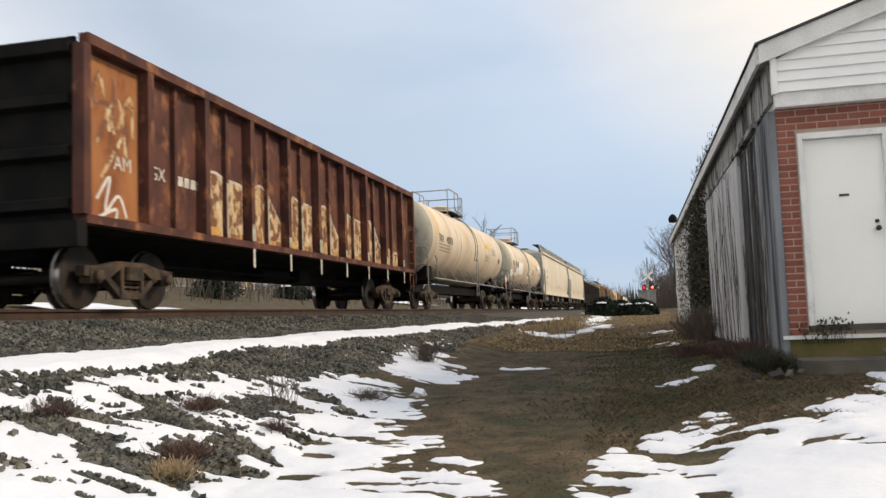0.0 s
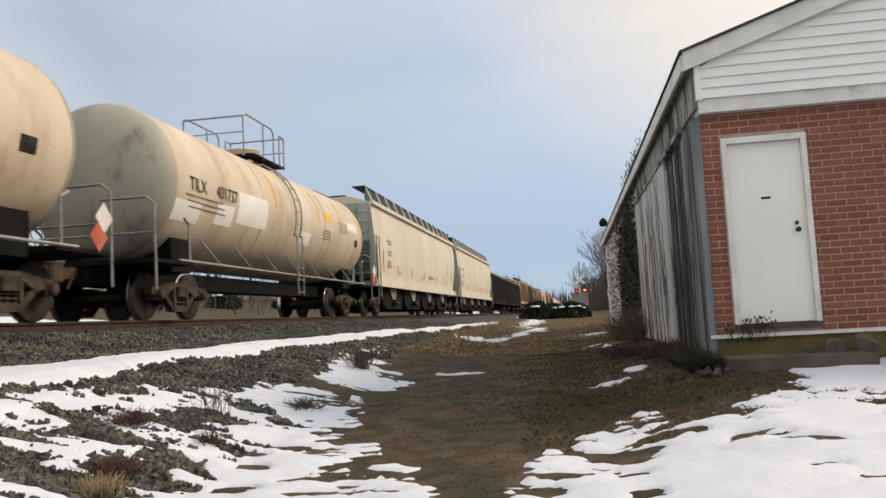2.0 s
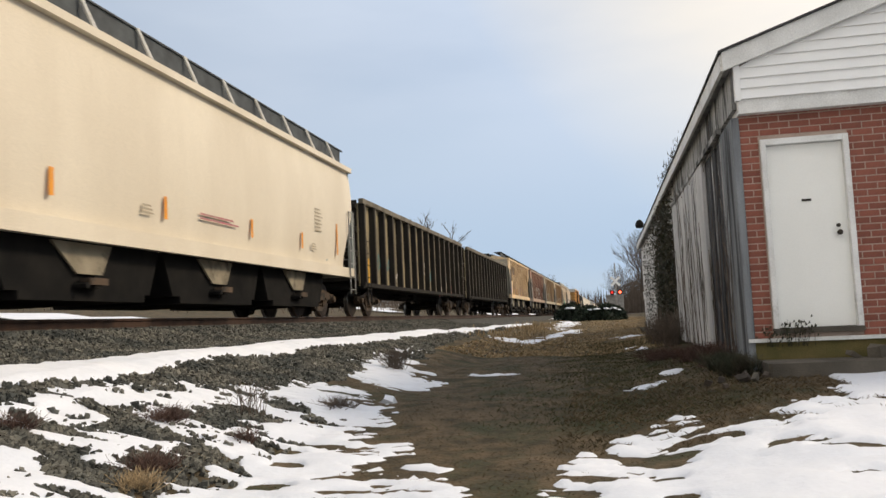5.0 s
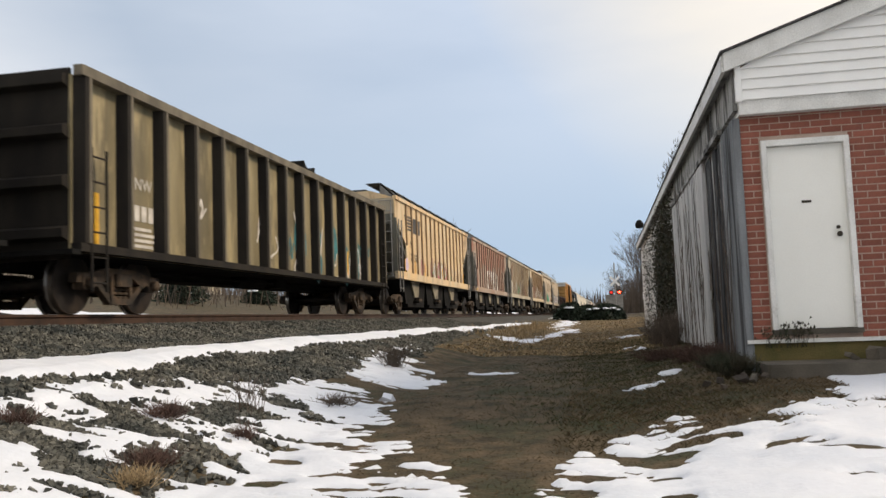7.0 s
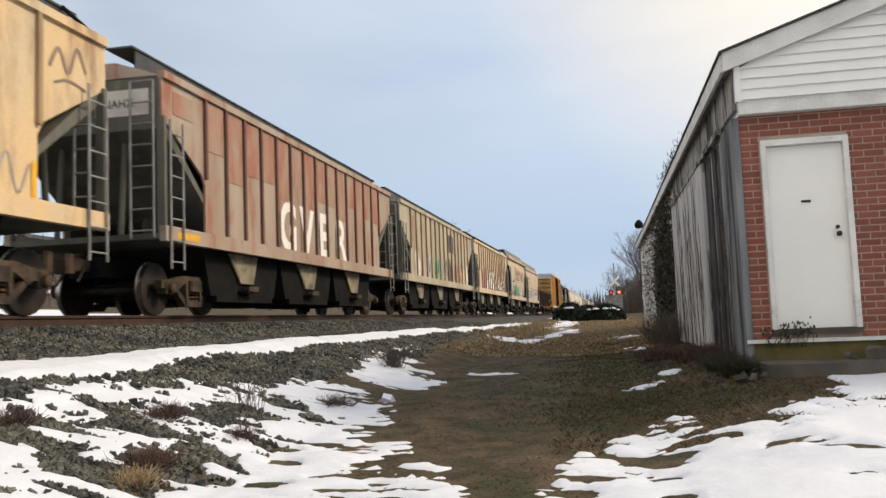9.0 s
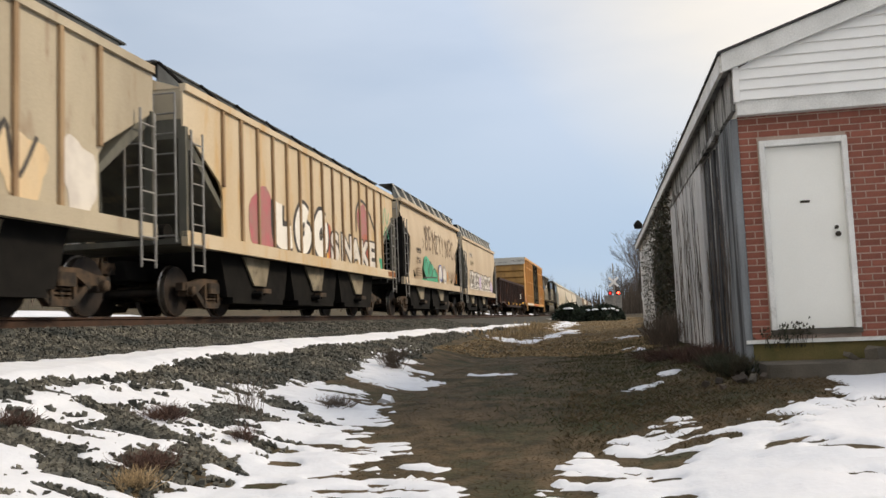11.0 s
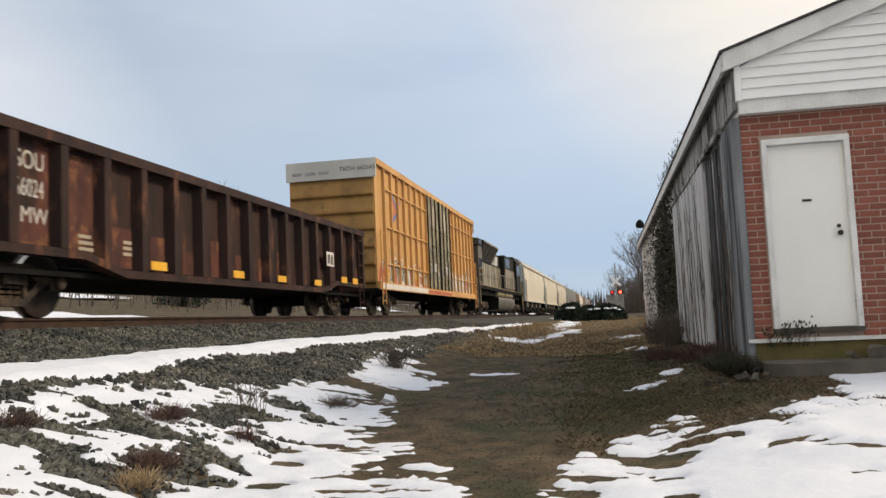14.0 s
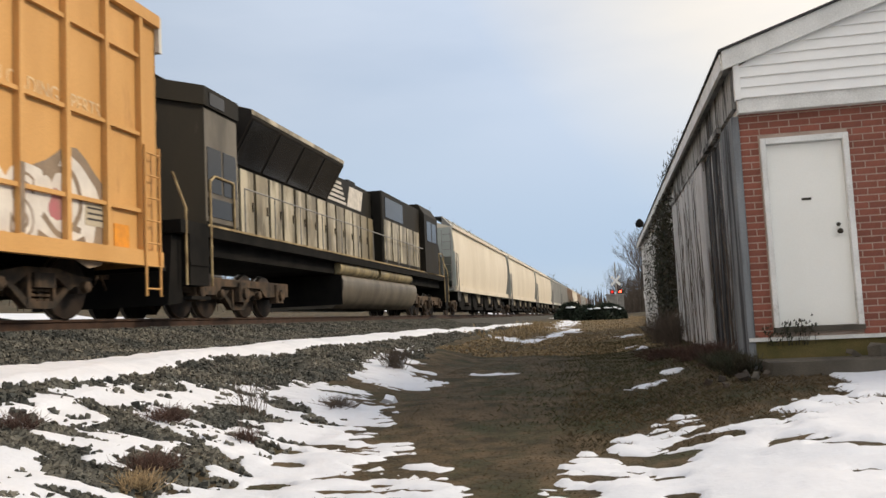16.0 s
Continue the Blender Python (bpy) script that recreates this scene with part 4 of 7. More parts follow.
# along the far side of the track
for i, (x, y, h) in enumerate(((-17, 215, 13), (-19, 235, 14), (-14, 250, 12), (-23, 205, 13), (-30, 190, 15), (-13, 290, 12), (-24, 260, 14), (-20, 300, 14), (-27, 124, 17), (-25, 116, 16), (-32, 72, 14), (-34, 165, 17), (-38, 150, 16), (-42, 92, 17),
                               (-55, 70, 14), (-60, 85, 15), (-52, 55, 12), (-64, 60, 15), (-48, 120, 15), (-12, 330, 11), (-28, 330, 14))):
    tree(x, y, h, 200 + i, label="bare grey tree behind the track")
V, F = [], []
for i in range(14000):
    if i < 9000:
        x, y = rng.uniform(1.6, 26), rng.uniform(112, 150)
        h = rng.uniform(2, 5) + min(max(x - 2, 0), 4) * rng.uniform(0.3, 1.2)
    else:
        x, y = rng.uniform(-70, -22), rng.uniform(20, 160)
        h = rng.uniform(1, 4.5)
    z = ground_z(x, y, False)
    a, k = rng.uniform(0, 6.3), len(V)
    w = rng.uniform(.03, .09)
    V += [(x, y, z), (x + w * math.cos(a), y + w * math.sin(a), z), (x + rng.gauss(0, .5), y, z + h)]
    F += [(k, k + 1, k + 2)]
stuff("far_brush", V, F, TWIG, "brown tangle of bare undergrowth far behind", "brush")
V, F = [], []
for i in range(9000):
    x = rng.uniform(-500, 420)
    y = rng.uniform(430, 520)
    z = ground_z(x, y, False)
    k, w, h = len(V), rng.uniform(.1, .6), rng.uniform(6, 15)
    V += [(x - w, y, z), (x + w, y, z), (x + rng.gauss(0, 1.2), y, z + h)]
    F += [(k, k + 1, k + 2)]
stuff("far_woods", V, F, TWIG, "grey-brown line of far bare woods", "woods")


def shrub(x, y, rx, h, seed, label):
    """A low dark evergreen shrub of many small sprays, snow on top."""
    r = random.Random(seed)
    z = ground_z(x, y, False)
    t = root("evergreen_shrub", pose(x, y, z), label, "shrub", "evergreen shrubs")
    s, cap = Shape(), Shape()
    for _ in range(2200):
        a, q, b = r.uniform(0, 6.3), r.random() ** .4, r.random()
        rad = rx * q * math.sqrt(max(0, 1 - b * b)) * (1 + .15 * math.sin(a * 3 + seed))
        c = Vector((rad * math.cos(a), rad * .8 * math.sin(a), h * b * (0.9 + .12 * math.sin(a * 2))))
        s.add([c, c + Vector((r.gauss(0, .12), r.gauss(0, .12), r.gauss(.03, .1))), c + Vector((r.gauss(0, .12), r.gauss(0, .12), r.gauss(.03, .1)))], [(0, 1, 2)])
    part("foliage", s, EVERGREEN, t)
    part("stem", Shape().bar((0, 0, -0.1), (0, 0, h * .7), 0.06), BARK, t)
    for _ in range(3):
        cx, cy = r.uniform(-.5, .5) * rx, r.uniform(-.6, -.2) * rx
        part("snow_cap", Shape().turned([(h * .70, .02), (h * .72, .25), (h * .78, .22), (h * .82, .03)], "z", 9, (cx, cy, 0)), SNOW, t, "patch of snow")
    return t


for i, (x, w, h) in enumerate(((-2.75, 1.15, 1.2), (-1.6, 1.1, 1.0), (-0.5, 1.1, 1.05), (0.15, 0.7, 0.9))):
    shrub(x, 58 + (i % 2) * 0.6, w, h, 60 + i, "low dark evergreen shrub with patches of snow")

# crossing signal, cabinet, pole and sign
sig = root("crossing_signal", pose(0.4, 82, ground_z(0.4, 82, False)), "railway crossing signal with white crossed boards and red lamps", "crossing signal")
part("mast", Shape().bar((0, 0, 0), (0, 0, 5.0), 0.06, 10), GALV, sig)
for s_ in (-1, 1):
    part("crossbuck_board", Shape().box(-0.6, 0.6, -0.09, -0.07, -0.11, 0.11), WHITE, sig, "white board", pose(0, 0, 3.25, 0, 45 * s_, 0) @ pose(0, -0.01 * s_, 0))
    lamp = part("lamp_hood", Shape().turned([(-0.12, 0.12), (0.0, 0.16), (0.02, 0.22)], "y", 18, (0, 0, 0)), UNDER, sig, "", pose(0.38 * s_, -0.1, 2.2, 0, 0, 180))
    part("lens", Shape().turned([(0.0, 0.12), (0.02, 0.12)], "y", 18), glow("signal_red_lit", (1.0, 0.06, 0.03), 9.0) if s_ > 0 else glow("signal_red_dim", (0.8, 0.03, 0.02), 1.2), lamp, "red lamp lens", pose(0, 0.03, 0))
part("crossarm", Shape().bar((-0.4, -0.02, 2.2), (0.4, -0.02, 2.2), 0.035), GALV, sig)
part("base", Shape().box(-0.25, 0.25, -0.25, 0.25, -0.1, 0.12), SLAB, sig)
hut = root("signal_cabinet", pose(0.25, 84.5, ground_z(0.3, 84.5, False)), "silver metal equipment cabinet beside the crossing", "cabinet")
part("body", Shape().box(-0.85, 0.85, 0, 1.2, 0.1, 1.9, 0.02), GALV, hut)
part("roof", Shape().prism([(-0.95, 1.9), (0.95, 1.9), (0.85, 2.02), (-0.85, 2.02)], "y", -0.1, 1.3), GALV, hut)
part("door", Shape().box(-0.35, 0.35, -0.02, 0, 0.25, 1.75), GALV, hut)
pole = root("utility_pole", pose(2.85, 72, ground_z(2.8, 72, False)), "dark wooden utility pole beside the road", "pole")
part("shaft", Shape().bar((0, 0, -0.2), (0, 0, 6.6), 0.17, 10, 0.12), BARK, pole)
pole2 = copy_thing(pole, pose(3.6, 78, ground_z(3.5, 78, False)))
sgn = root("road_sign", pose(2.66, 69, ground_z(2.6, 69, False)), "small white sign on a thin post", "sign")
part("post", Shape().bar((0, 0, 0), (0, 0, 2.0), 0.03), GALV, sgn)
part("plate", Shape().box(-0.2, 0.2, -0.05, -0.035, 1.35, 1.95), WHITE, sgn)


def house(x, y, w, d, h, wallm, label, turn=0):
    z = ground_z(x, y, False) - 0.2
    t = root("house", pose(x, y, z, 0, 0, turn), label, "house", "far houses")
    part("wall", Shape().box(-w / 2, w / 2, -d / 2, d / 2, 0, h), wallm, t)
    part("roof", Shape().prism([(-w / 2 - .3, h), (w / 2 + .3, h), (0, h + w * .32)], "y", -d / 2 - .3, d / 2 + .3), SHINGLE, t)
    for yy in (-d / 3, 0.2, d / 3):
        wn = part("window", Shape().box(w / 2, w / 2 + 0.06, yy - .5, yy + .5, 1.1, 2.3), TRIMW, t)
        part("pane", Shape().box(w / 2 + .06, w / 2 + .07, yy - .42, yy + .42, 1.18, 2.22), GLASSD, wn)
    part("door", Shape().box(w / 2, w / 2 + .05, d / 6 - .4, d / 6 + .4, 0.1, 2.1), BRASS, t)
    return t


house(-50, 70, 7, 11, 2.7, GREYTAN, "low tan house with a dark roof beyond the track", 0)
house(-54, 48, 7, 12, 2.8, GREYEND, "low grey house with a dark roof beyond the track", 8)
house(-58, 104, 8, 12, 2.8, GREYTAN, "low tan house with a dark roof beyond the track", -5)
shrub(-26, 48, 1.6, 1.7, 71, "round dark evergreen shrub on the field beyond the track")
shrub(-27, 62, 1.5, 1.4, 72, "round dark evergreen shrub near a far house")

# ---------------------------------------------------------------- train
HALF = 1.52                     # half width of a car body
CARS, WHEELS = [], []           # (car, place of its middle along the track at 8 s), wheelsets

wheel_rings = [(-0.83, 0.08), (-0.835, 0.40), (-0.82, 0.455), (-0.80, 0.46), (-0.725, 0.457), (-0.715, 0.485), (-0.69, 0.485), (-0.69, 0.40), (-0.72, 0.36), (-0.74, 0.14), (-0.72, 0.085),
               (0.72, 0.085), (0.74, 0.14), (0.72, 0.36), (0.69, 0.40), (0.69, 0.485), (0.715, 0.485), (0.725, 0.457), (0.80, 0.46), (0.82, 0.455), (0.835, 0.40), (0.83, 0.08)]
WHEELSET = Shape().turned(wheel_rings, "x", 28).bar((-1.0, 0, 0), (1.0, 0, 0), 0.075, 10).mesh("wheelset", WHEELM, 35)
WHEELSET.materials.append(RAILTOP)
for face in WHEELSET.polygons:        # worn bright tread and rim edge
    if math.hypot(face.center.y, face.center.z) > 0.44 and 0.72 < abs(face.center.x) < 0.83:
        face.material_index = 1


def sideframe_mesh():
    s = Shape()
    for k in (-1, 1):
        arch = [(0, 0.70), (0.35 * k, 0.70), (0.75 * k, 0.62), (1.12 * k, 0.60), (1.14 * k, 0.46), (0.70 * k, 0.46), (0.62 * k, 0.40), (0.30 * k, 0.58), (0, 0.58)]
        s.prism(arch, "x", -0.07, 0.07)
        s.prism([(0.72 * k, 0.50), (0.56 * k, 0.48), (0.22 * k, 0.24), (0.30 * k, 0.16)], "x", -0.06, 0.06)
        s.box(-0.09, 0.09, 0.79 * k, 0.99 * k, 0.36, 0.58, 0.02)
        s.turned([(0.0, 0.09), (0.10, 0.085), (0.12, 0.05)], "x", 12, (0.07, 0.889 * k, 0.457))
        s.box(-0.08, 0.08, 0.22 * k, 0.29 * k, 0.2, 0.62)
    s.box(-0.08, 0.08, -0.30, 0.30, 0.14, 0.24, 0.02)
    for yy in (-0.15, 0, 0.15):
        for i in range(5):
            s.turned([(0.24 + i * 0.065, 0.066), (0.24 + i * 0.065 + 0.035, 0.066)], "z", 10, (0.0, yy, 0))
    return s.mesh("sideframe", TRUCKM, 30)


SIDEFRAME = sideframe_mesh()
BOLSTER = Shape().box(-1.15, 1.15, -0.2, 0.2, 0.42, 0.62, 0.03).box(-0.3, 0.3, -0.28, 0.28, 0.55, 0.78).bar((-0.9, 0.5, 0.35), (0.9, 0.5, 0.35), 0.04).bar((-0.9, -0.5, 0.35), (0.9, -0.5, 0.35), 0.04).mesh("truck", TRUCKM)
COUPLER = Shape().box(-0.09, 0.09, -0.1, 0.45, -0.1, 0.1, 0.03).box(-0.16, 0.16, 0.4, 0.62, -0.16, 0.16, 0.05).bar((0.3, 0.05, -0.1), (0.1, 0.55, -0.35), 0.025).bar((-0.1, 0.05, 0), (-0.25, 0.5, -0.3), 0.02).mesh("coupler", TRUCKM)


def truck(car, y, axles=(-0.889, 0.889)):
    t = part("truck", BOLSTER, None, car, "", pose(0, y, 0))
    for a in axles:
        WHEELS.append(part("wheelset", WHEELSET, None, t, "", pose(0, a, 0.457)))
    for k in (-1, 1):
        part("sideframe", SIDEFRAME, None, t, "", pose(k * 1.0, 0, 0, 0, 0, 0 if k > 0 else 180))
    return t


def start_car(name, near, far, label, category, trucks=1.65, sill=True):
    """An Empty on the rail top at the middle of the car, with running gear. Its length runs along y."""
    L = far - near
    car = root(name, pose(TRACK_X, (near + far) / 2, RAIL_Z), label, category, "train")
    CARS.append((car, (near + far) / 2))
    for k in (-1, 1):
        truck(car, k * (L / 2 - trucks))
        part("coupler", COUPLER, None, car, "", pose(0, k * (L / 2 + 0.02), 0.86, 0, 0, 0 if k > 0 else 180))
    if sill:
        part("centre_sill", Shape().box(-0.3, 0.3, -L / 2 + 0.05, L / 2 - 0.05, 0.66, 1.0), UNDER, car)
    return car, L


def ladder(car, x, y, z0, z1, w=0.42, mat=None, step=0.36, along="y"):
    s = Shape()
    a = (0, w / 2, 0) if along == "y" else (w / 2, 0, 0)
    for k in (-1, 1):
        s.bar((x + a[0] * k, y + a[1] * k, z0), (x + a[0] * k, y + a[1] * k, z1), 0.022)
    zz = z0 + 0.12
    while zz < z1:
        s.bar((x - a[0], y - a[1], zz), (x + a[0], y + a[1], zz), 0.016)
        zz += step
    return part("ladder", s, mat or GALV, car)


def brake_rigging(car, L):
    s = Shape().bar((0.55, -1.2, 0.75), (0.55, 0.2, 0.75), 0.14, 10).bar((0.7, -L / 2 + 2.6, 0.72), (0.7, L / 2 - 2.6, 0.72), 0.025).box(0.2, 0.8, 0.5, 1.1, 0.62, 0.92)
    return part("brake_gear", s, UNDER, car)


def gondola(name, near, far, zt, zb, ribs, sheetm, ribm, chordm, label, belly=0.0, rib_w=0.13, places=None):
    car, L = start_car(name, near, far, label, "gondola car")
    h = L / 2
    brake_rigging(car, L)
    for k in (-1, 1):
        side = [(-h, zb), (-h + 2.6, zb), (-h + 3.6, zb - belly), (h - 3.6, zb - belly), (h - 2.6, zb), (h, zb), (h, zt), (-h, zt)]
        part("side_panel", Shape().prism(side, "x", k * (HALF - 0.22), k * (HALF - 0.18)), sheetm, car)
        part("top_chord", Shape().box(k * HALF - 0.16 if k > 0 else k * HALF, k * HALF if k > 0 else k * HALF + 0.16, -h, h, zt - 0.02, zt + 0.13, 0.02), chordm, car)
        low = [(-h, zb), (-h + 2.6, zb), (-h + 3.6, zb - belly), (h - 3.6, zb - belly), (h - 2.6, zb), (h, zb)]
        band = low + [(u, w + 0.12) for u, w in low[::-1]]
        part("side_sill", Shape().prism(band, "x", k * (HALF - 0.18), k * (HALF - 0.02)), ribm, car)
        for i, (y, deep) in enumerate(places or [(-h + 0.16 + (L - 0.32) * i / ribs, None) for i in range(ribs + 1)]):
            zlow = zb + 0.12 if abs(y) > h - 3.0 else zb - belly + 0.12
            w, out = (rib_w, HALF - 0.01) if deep is None else (0.085, HALF - 0.01) if deep else (0.05, HALF - 0.10)
            w1 = w * 0.6 if deep is None else w * 0.9
            s = Shape().prism([(y - w, HALF - 0.18), (y + w, HALF - 0.18), (y + w1, out), (y - w1, out)], "z", zlow, zt - 0.02)
            s.v = [(v[1] * k, v[0], v[2]) for v in s.v]
            if k > 0:
                s.f = [f[::-1] for f in s.f]
            part("rib", s, ribm, car)
            # light strip on the far half of each black rib imitates its sunlit edge
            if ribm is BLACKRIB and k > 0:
                part("rib_edge", Shape().box(HALF - 0.01, HALF - 0.004, y + 0.015, y + rib_w * 0.6, zlow, zt - 0.02), CHORD, car, "rib edge painted as lit")
    for k in (-1, 1):
        y0 = k * h
        # with places given, the end is near-black to paint its shade
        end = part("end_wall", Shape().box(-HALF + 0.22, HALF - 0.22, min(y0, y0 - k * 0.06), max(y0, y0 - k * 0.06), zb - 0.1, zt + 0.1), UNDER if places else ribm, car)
        for j in range(4):
            zz = zb + 0.15 + (zt - zb - 0.2) * j / 3.2
            # beams take the same painted shade as the end wall
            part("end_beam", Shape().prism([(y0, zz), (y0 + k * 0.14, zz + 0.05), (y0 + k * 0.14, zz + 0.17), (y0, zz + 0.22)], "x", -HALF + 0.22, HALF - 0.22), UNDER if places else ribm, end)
        if places is None or k > 0:
            ladder(car, HALF - 0.02, k * (h - 0.42), zb - 0.55, zb + 1.5, 0.36, ribm)
        part("end_sill", Shape().box(-HALF + 0.02, HALF - 0.02, min(y0, y0 + k * 0.2), max(y0, y0 + k * 0.2), 0.8, zb + 0.02), UNDER, car)
    part("floor", Shape().box(-HALF + 0.22, HALF - 0.22, -h + 0.06, h - 0.06, zb - belly - 0.02, zb - belly + 0.05), UNDER, car)
    return car, L


def tank_car(name, near, far, bodym, label, bands=()):
    car, L = start_car(name, near, far, label, "tank car", 1.9)
    h, r, zc = L / 2, 1.50, 2.62
    tl = h - 0.45
    rings = []
    for i in range(9):
        a = math.pi / 2 * i / 8
        rings.append((-tl + 0.6 * (1 - math.sin(a)), max(r * math.cos(a), 0.02)))
    rings.sort()
    body = rings + [(-tl / 3, r), (-tl / 3 + 0.001, r - 0.012), (-tl / 3 + 0.05, r - 0.012), (-tl / 3 + 0.051, r), (tl / 3, r), (tl / 3 + 0.001, r - 0.012), (tl / 3 + 0.05, r - 0.012), (tl / 3 + 0.051, r)] + [(-a, q) for a, q in rings[::-1]]
    part("tank", Shape().turned(body, "y", 56, (0, 0, zc)), bodym, car, "", None, 50)
    for k in (-1, 1):
        cap = [(k * a, q + 0.004) for a, q in rings]
        part("tank_head", Shape().turned(cap, "y", 56, (0, 0, zc)), HEADGREY, car, "grey domed tank head", pose(0, -k * 0.006, 0), 50)
    part("saddle", Shape().box(-1.1, 1.1, -h + 1.5, -h + 2.3, 0.9, 1.55), UNDER, car)
    part("saddle", Shape().box(-1.1, 1.1, h - 2.3, h - 1.5, 0.9, 1.55), UNDER, car)
    part("manway", Shape().turned([(4.0, 0.46), (4.40, 0.46), (4.44, 0.49), (4.48, 0.49), (4.52, 0.40)], "z", 24).bar((0.35, 0.3, 4.1), (0.35, 0.3, 4.5), 0.05).box(-0.3, 0.3, 0.55, 1.0, 4.05, 4.38), bodym, car, "domed manway housing", None, 40)
    plat = part("platform", Shape().box(-0.8, 0.8, -1.15, -0.55, 4.14, 4.18).box(-0.8, 0.8, 0.55, 1.15, 4.14, 4.18).box(0.45, 0.8, -0.55, 0.55, 4.14, 4.18).box(-0.8, -0.45, -0.55, 0.55, 4.14, 4.18), UNDER, car, "dark grating platform")
    rail_s = Shape()
    for k in (-1, 1):
        rail_s.tube([(k * 0.78, -1.75, 4.0), (k * 0.78, -1.75, 4.98), (k * 0.78, -1.55, 5.08), (k * 0.78, 0.2, 5.08), (k * 0.78, 0.35, 4.98), (k * 0.78, 0.35, 4.12)], 0.022)
        rail_s.tube([(k * 0.78, 0.8, 4.12), (k * 0.78, 0.8, 5.0), (k * 0.78, 1.15, 5.0), (k * 0.78, 1.15, 4.12)], 0.022)
        rail_s.bar((k * 0.78, -0.4, 4.12), (k * 0.78, -0.4, 5.08), 0.02)
    for yy in (-1.75, 1.15):
        rail_s.bar((-0.78, yy, 5.0), (0.78, yy, 5.0), 0.022)
        rail_s.bar((-0.78, yy, 4.6), (0.78, yy, 4.6), 0.016)
    part("railing", rail_s, GALV, plat)
    arc = [(1.56 * math.cos(a) + 0.02, 0, zc + 1.56 * math.sin(a)) for a in [radians(v) for v in range(-20, 76, 12)]]
    LY, lad = 0.24 if near < -90 else -0.1, Shape()
    for k in (-0.22, 0.22):
        lad.tube([(HALF + 0.04, LY + k, 0.55), (HALF + 0.04, LY + k, 2.1)] + [(p[0], LY + k, p[2]) for p in arc], 0.022)
    for zz in np.arange(0.62, 2.1, 0.32):
        lad.bar((HALF + 0.04, LY - 0.22, zz), (HALF + 0.04, LY + 0.22, zz), 0.016)
    for p in arc[1:]:
        lad.bar((p[0], LY - 0.22, p[2]), (p[0], LY + 0.22, p[2]), 0.016)
    part("ladder", lad, GALV, car)
    for k in (-1, 1):
        s = Shape().bar((k * HALF, -h + 1.0, 1.06), (k * HALF, h - 1.0, 1.06), 0.03)
        for yy in np.linspace(-h + 2.8, h - 2.8, 7):
            s.bar((k * HALF, yy, 1.06), (k * 1.2, yy - 0.3, 1.6), 0.02)
        part("side_rail", s, GALV, car)
    for k in (-1, 1):
        y = k * h
        part("end_platform", Shape().box(-HALF, HALF, min(y, y - k * 1.5), max(y, y - k * 1.5), 0.98, 1.05), UNDER, car)
        s = Shape()
        for kx in (-1, 1):
            s.tube([(kx * HALF, y - k * 0.1, 0.5), (kx * HALF, y - k * 0.1, 2.0), (kx * (HALF - 0.15), y - k * 0.1, 2.12), (kx * 0.5, y - k * 0.1, 2.12)], 0.024)
            s.tube([(kx * HALF, y - k * 1.4, 1.06), (kx * HALF, y - k * 1.4, 1.75), (kx * HALF, y - k * 1.2, 1.85)], 0.024)
        s.bar((-HALF, y - k * 0.1, 1.5), (HALF, y - k * 0.1, 1.5), 0.02)
        part("end_railing", s, GALV, car)
    for y, w in bands:
        band_s = Shape()
        for i in range(6):
            a0, a1 = radians(2 + i * 6), radians(8 + i * 6)
            pts = [(1.506 * math.cos(q), y + d, zc + 1.506 * math.sin(q)) for q in (a0, a1) for d in (0, w)]
            band_s.add(pts, [(0, 1, 3, 2)])
        part("reflector_stripe", band_s, YELLOW, car, "yellow stripe")
    return car, L


def tank_patch(car, y, w, a0, a1, mat, name="marking", label=""):
    """A painted patch that follows the round of a tank, between two angles above the middle."""
    s = Shape()
    for i in range(6):
        q0, q1 = radians(a0 + (a1 - a0) * i / 6), radians(a0 + (a1 - a0) * (i + 1) / 6)
        s.add([(1.507 * math.cos(q), y + d, 2.62 + 1.507 * math.sin(q)) for q in (q0, q1) for d in (0, w)], [(0, 1, 3, 2)])
    return part(name, s, mat, car, label)


